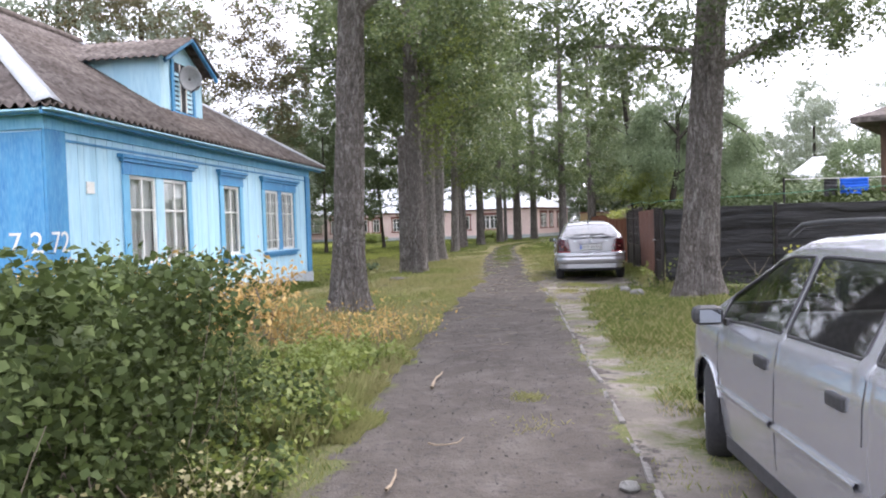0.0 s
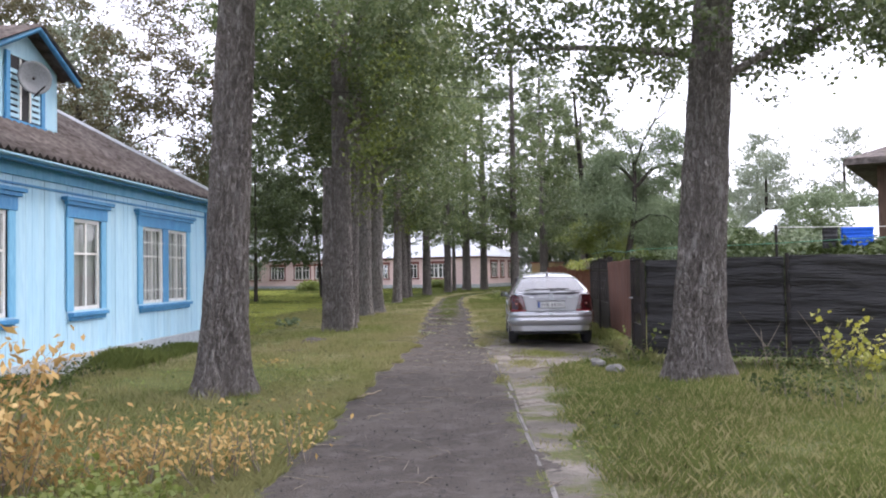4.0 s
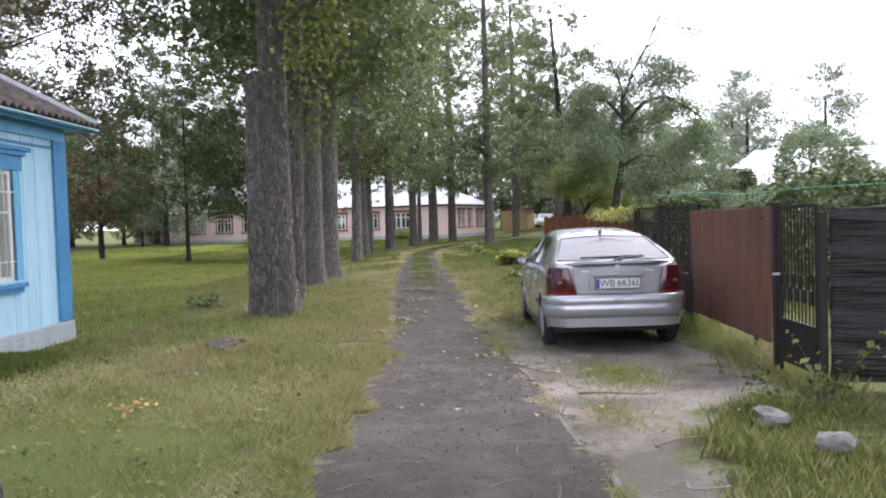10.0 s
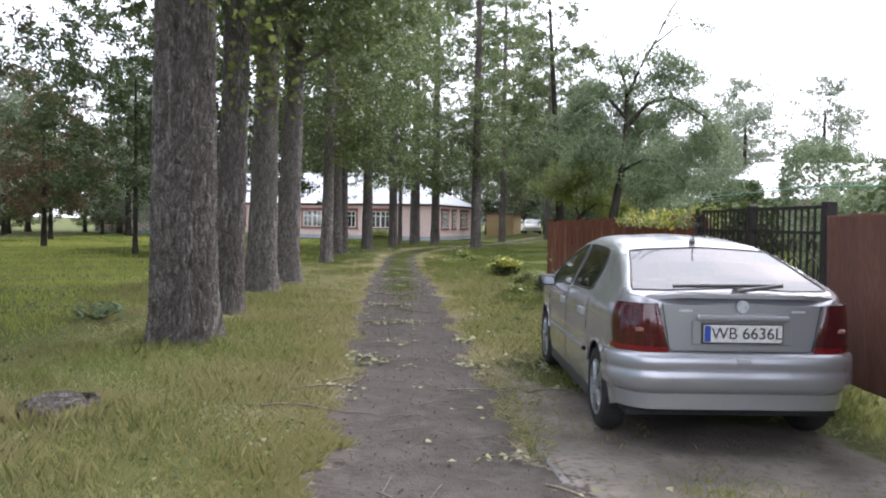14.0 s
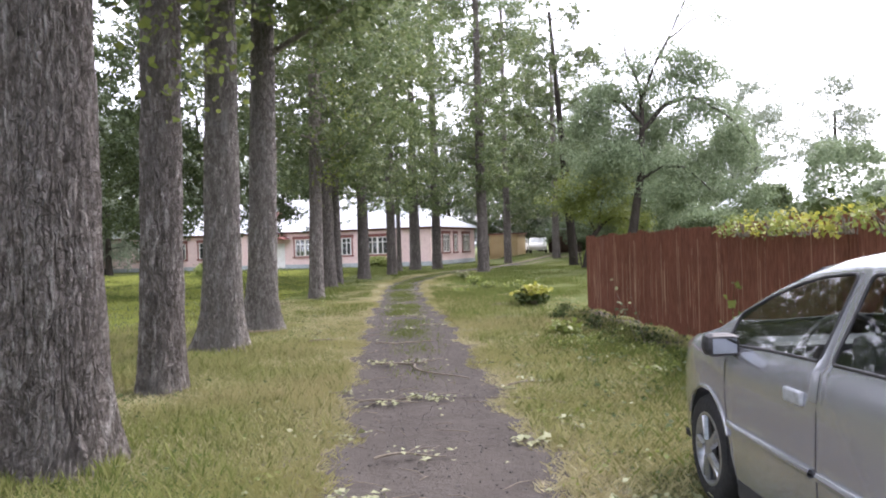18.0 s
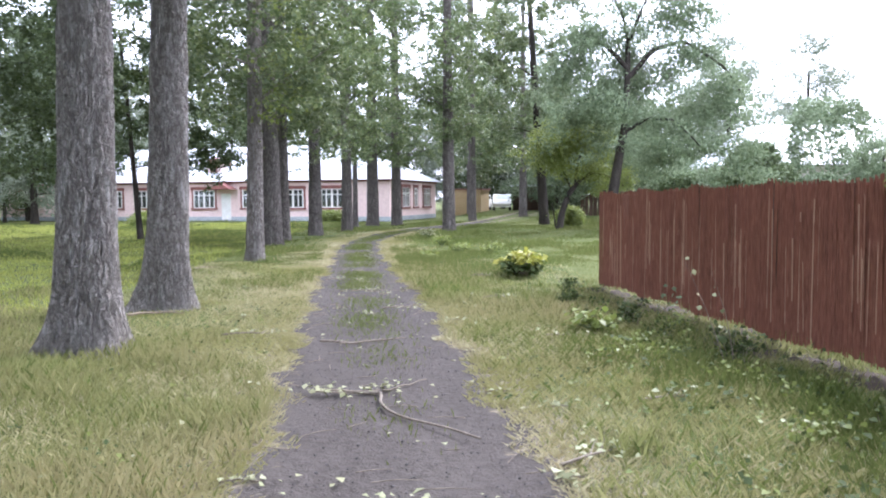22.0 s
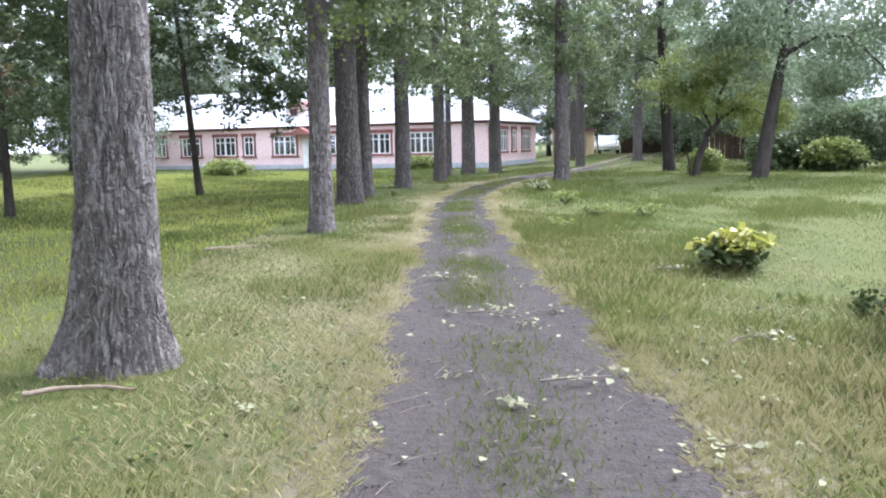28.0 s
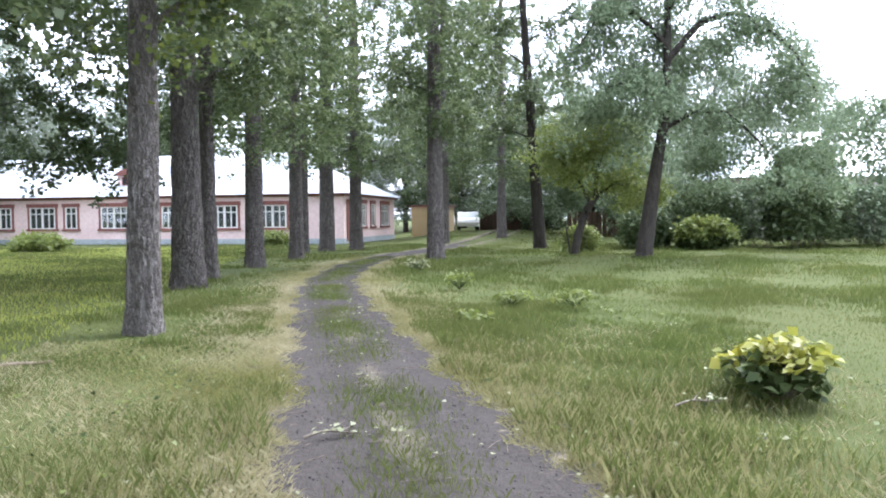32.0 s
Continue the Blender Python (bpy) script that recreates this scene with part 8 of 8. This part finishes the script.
x, y = scatter(230000, -26, -3.2, 20, 76)
ok = rng.random(len(x)) < np.clip((-2.6 - x) / 1.2, 0, 1)
x, y = x[ok], y[ok]
blades("grass", x, y, 0.075 * rng.uniform(0.4, 1.3, len(x)), 0.012 * rng.uniform(0.6, 1.4, len(x)), LAWN, "mown yellow-green lawn beyond the poplars", rng)
# broad little leaves of weeds low in the grass
for mat_, sd_ in ((LEAF_FRESH, 31), (LEAF_HEDGE, 32)):
    rng = np.random.default_rng(sd_)
    x, y = scatter(900, -3.0, 5.0, 8, 46, 0.1)
    x, y = np.repeat(x, 6) + rng.normal(size=6 * len(x)) * 0.06, np.repeat(y, 6) + rng.normal(size=6 * len(y)) * 0.06
    tagged(grid_part("weed_leaves", *leaf_cloud(np.stack([x, y, relief(x, y) + rng.uniform(0.02, 0.07, len(x))], 1), 1, 0.01, 0.045, rng, flat=0.6, droop=0.0), mat_), "small broad weed leaves low in the grass", "weeds", kind="stuff")
# green fringe hanging over the lane's border
rng = np.random.default_rng(76)
y = rng.uniform(6, 20, 26000)
x = edge_l(y) + wobble(y) - np.abs(rng.normal(size=len(y))) * 0.16 + 0.05 * np.sin(7 * y)
blades("grass", x, y, rng.uniform(0.03, 0.1, len(y)), rng.uniform(0.0012, 0.0028, len(y)), GRASS, "ragged green grass fringe along the lane", rng, 0.9)
y = rng.uniform(6, 15, 30000)
x = edge_l(y) - rng.uniform(0.0, 1.3, len(y))
blades("grass", x, y, rng.uniform(0.02, 0.075, len(y)), rng.uniform(0.0012, 0.0026, len(y)), GRASS, "short trodden grass beside the lane", rng, 0.9)
y = rng.uniform(4.5, 14, 60000)
x = edge_r(y) + 0.35 + rng.uniform(0, 1, len(y)) ** 0.8 * 3.4
ok = x > edge_r(y) + reach(y) + 0.15 * np.sin(6 * y)
half = rng.random(len(y)) < 0.7
for pick_, mat_ in ((ok & half, MEADOW), (ok & ~half, GRASS)):
    blades("grass", x[pick_], y[pick_], rng.uniform(0.03, 0.11, pick_.sum()) * (0.45 + 0.75 * patchy(2.2 * x[pick_], 1.9 * y[pick_])), rng.uniform(0.001, 0.0021, pick_.sum()), mat_, "ragged verge grass beyond the bare edge of the lane", rng, 0.8)
# small tufts growing out of the lane itself
rng = np.random.default_rng(77)
x = np.concatenate([2.63 + rng.normal(size=420) * 0.07, 2.66 + rng.normal(size=170) * 0.14])
y = np.concatenate([7.24 + rng.normal(size=420) * 0.09, 6.45 + rng.normal(size=170) * 0.15])
blades("grass", x, y, rng.uniform(0.025, 0.06, len(x)), rng.uniform(0.002, 0.004, len(x)), GRASS, "small green grass tufts in the lane", rng, 1.0)
a, r = rng.uniform(0, 6.28, 900), 0.3 + np.abs(rng.normal(size=900)) * 0.13
blades("grass", -1.1 + r * np.cos(a), 20.75 + r * np.sin(a), rng.uniform(0.08, 0.2, 900), rng.uniform(0.001, 0.0025, 900), GRASS, "long grass round the stump", rng)
# ranker growth on the strip between the lane and the reed fence
rng = np.random.default_rng(79)
x, y = scatter(45000, 2.7, 4.6, 24.0, 34.0, 0.25)
ok = rng.random(len(x)) < np.clip(patchy(2.6 * x, 2.1 * y) - 0.25, 0, 1) * np.clip((x - 2.75) / 1.3, 0, 1) * np.clip((y - 24) / 3, 0, 1) * np.clip((34 - y) / 3, 0, 1)
x, y = x[ok], y[ok]
blades("grass", x, y, rng.uniform(0.05, 0.16, len(x)), rng.uniform(0.0012, 0.003, len(x)), MEADOW, "rank green grass on the strip beside the fence", rng)
x, y = scatter(90, 2.9, 4.6, 24.0, 34.0, 0.25)
ok = rng.random(len(x)) < np.clip((x - 2.6) / 1.3, 0, 1)
x, y = x[ok], y[ok]
x, y = np.repeat(x, 9) + rng.normal(size=9 * len(x)) * 0.09, np.repeat(y, 9) + rng.normal(size=9 * len(y)) * 0.09
tagged(grid_part("weed_leaves", *leaf_cloud(np.stack([x, y, relief(x, y) + rng.uniform(0.03, 0.14, len(x))], 1), 1, 0.01, 0.055, rng, flat=0.5, droop=0.0), LEAF_HEDGE), "low broad-leaved weeds on the strip beside the fence", "weeds", kind="stuff")
rng = np.random.default_rng(78)
# dry fringe along the lane, and a grassy crown between the wheel tracks
yy = np.concatenate([rng.uniform(15, 62, 40000), rng.uniform(17, 46, 50000)])
sd = rng.random(len(yy)) < 0.5
off = np.abs(rng.normal(size=len(yy))) * np.where((yy > 24) & (yy < 36), 1.1, 0.55)
xx = np.where(sd, edge_l(yy) + wobble(yy) - off + 0.03, edge_r(yy) + wobble(yy, 2.0) + off - 0.03)
ok = ~((~sd) & (yy < 23))
blades("dry_grass", xx[ok], yy[ok], rng.uniform(0.03, 0.09, ok.sum()), rng.uniform(0.001, 0.0024, ok.sum()), STRAW, "straw-coloured dry grass along the lane", rng, bend=1.2)
x, y = scatter(190000, -3.2, 5.0, 17, 42)
ok = rng.random(len(x)) < np.clip(patchy(y * 0.8, x * 1.3) * 0.9 + 0.2 * (x < 0.5), 0.1, 1) * np.where(x > 2.4, 0.45, 1.0)
blades("dry_grass", x[ok], y[ok], rng.uniform(0.025, 0.07, ok.sum()), rng.uniform(0.001, 0.002, ok.sum()), STRAW, "dry beige grass among the green beside the lane", rng, bend=1.1)
yy = rng.uniform(20, 62, 60000)
sd = rng.random(len(yy)) < 0.55
off = (np.abs(rng.normal(size=len(yy))) - 0.35) * 0.24 * (0.5 + 0.8 * np.sin(1.3 * yy + 2.0 * np.sin(0.7 * yy)) ** 2)
xx = np.where(sd, edge_l(yy) + wobble(yy) - off + 0.05, edge_r(yy) + wobble(yy, 2.0) + off - 0.05)
blades("dry_grass", xx, yy, rng.uniform(0.02, 0.06, len(yy)), rng.uniform(0.001, 0.0025, len(yy)), STRAW, "pale flattened straw along the wheel tracks", rng, bend=1.6)
yy = rng.uniform(27, 62, 52000)
mid_ = (edge_l(yy) + edge_r(yy)) / 2 + rng.normal(size=len(yy)) * 0.2 + 0.05 * np.sin(1.7 * yy)
ok = rng.random(len(yy)) < np.clip(0.5 + 0.6 * np.sin(2.1 * yy) * np.sin(0.9 * yy + 1), 0.03, 1) * np.clip((yy - 27) / 9, 0, 1)
blades("grass", mid_[ok], yy[ok], rng.uniform(0.03, 0.09, ok.sum()), rng.uniform(0.0015, 0.004, ok.sum()), MEADOW, "thin grass between the wheel tracks of the lane", rng)
yy = rng.uniform(4.5, 24, 26000)
xx = edge_r(yy) + rng.uniform(0.05, 2.4, len(yy))
ok = np.sin(1.3 * yy + 2.1 * xx) + np.sin(3.3 * yy - 1.1 * xx) + 0.5 * np.sin(5 * xx) > 1.05
blades("grass", xx[ok], yy[ok], rng.uniform(0.025, 0.07, ok.sum()), rng.uniform(0.0012, 0.003, ok.sum()), GRASS, "tufts of grass on the bare verge", rng)
rng = np.random.default_rng(96)
x, y = np.concatenate([3.55 + rng.normal(size=3600) * 0.24, 3.2 + rng.normal(size=900) * 0.12]), np.concatenate([18.7 + rng.normal(size=3600) * 0.42, 17.0 + rng.normal(size=900) * 0.3])
blades("grass", x, y, rng.uniform(0.02, 0.07, len(x)), rng.uniform(0.0012, 0.0028, len(x)), GRASS, "patch of short grass on the sandy verge", rng, 0.9)
y = np.concatenate([rng.uniform(18.8, 25.2, 9000), 18.3 + rng.normal(size=1500) * 0.5])
x = 5.15 - np.abs(rng.normal(size=len(y))) * 0.16 + rng.uniform(0, 0.3, len(y))
blades("grass", x, y, rng.uniform(0.06, 0.26, len(y)) * (0.7 + 0.3 * np.sin(3 * y)), rng.uniform(0.0015, 0.0035, len(y)), GRASS, "long grass under the brown panel and the gates", rng, 0.6)
y = rng.uniform(21.5, 32, 26000)
x = edge_r(y) + wobble(y, 2.0) + 0.05 + rng.uniform(0, 1, len(y)) ** 0.8 * 2.4
ok = (rng.random(len(y)) < np.clip(patchy(1.7 * y, 2.3 * x), 0.2, 1)) & (x > edge_r(y) + reach(y))
half = rng.random(len(y)) < 0.4
for pick_, mat_ in ((ok & half, MEADOW), (ok & ~half, GRASS)):
    blades("grass", x[pick_], y[pick_], rng.uniform(0.04, 0.12, pick_.sum()), rng.uniform(0.0012, 0.0026, pick_.sum()), mat_, "green grass between the lane and the fence", rng, 0.9)
# uncut grass along the foot of the blue house
y = rng.uniform(HY0 + 0.3, HY1 - 1.2, 26000)
x = HX + 0.1 + np.abs(rng.normal(size=len(y))) * 0.32
k = np.clip(0.55 + 0.6 * np.sin(1.7 * y) * np.sin(0.6 * y + 1), 0.1, 1.2)
blades("grass", x, y, rng.uniform(0.08, 0.28, len(y)) * k + 0.04, rng.uniform(0.0015, 0.004, len(y)), MEADOW, "uncut grass along the foot of the blue wall", rng, 0.6)
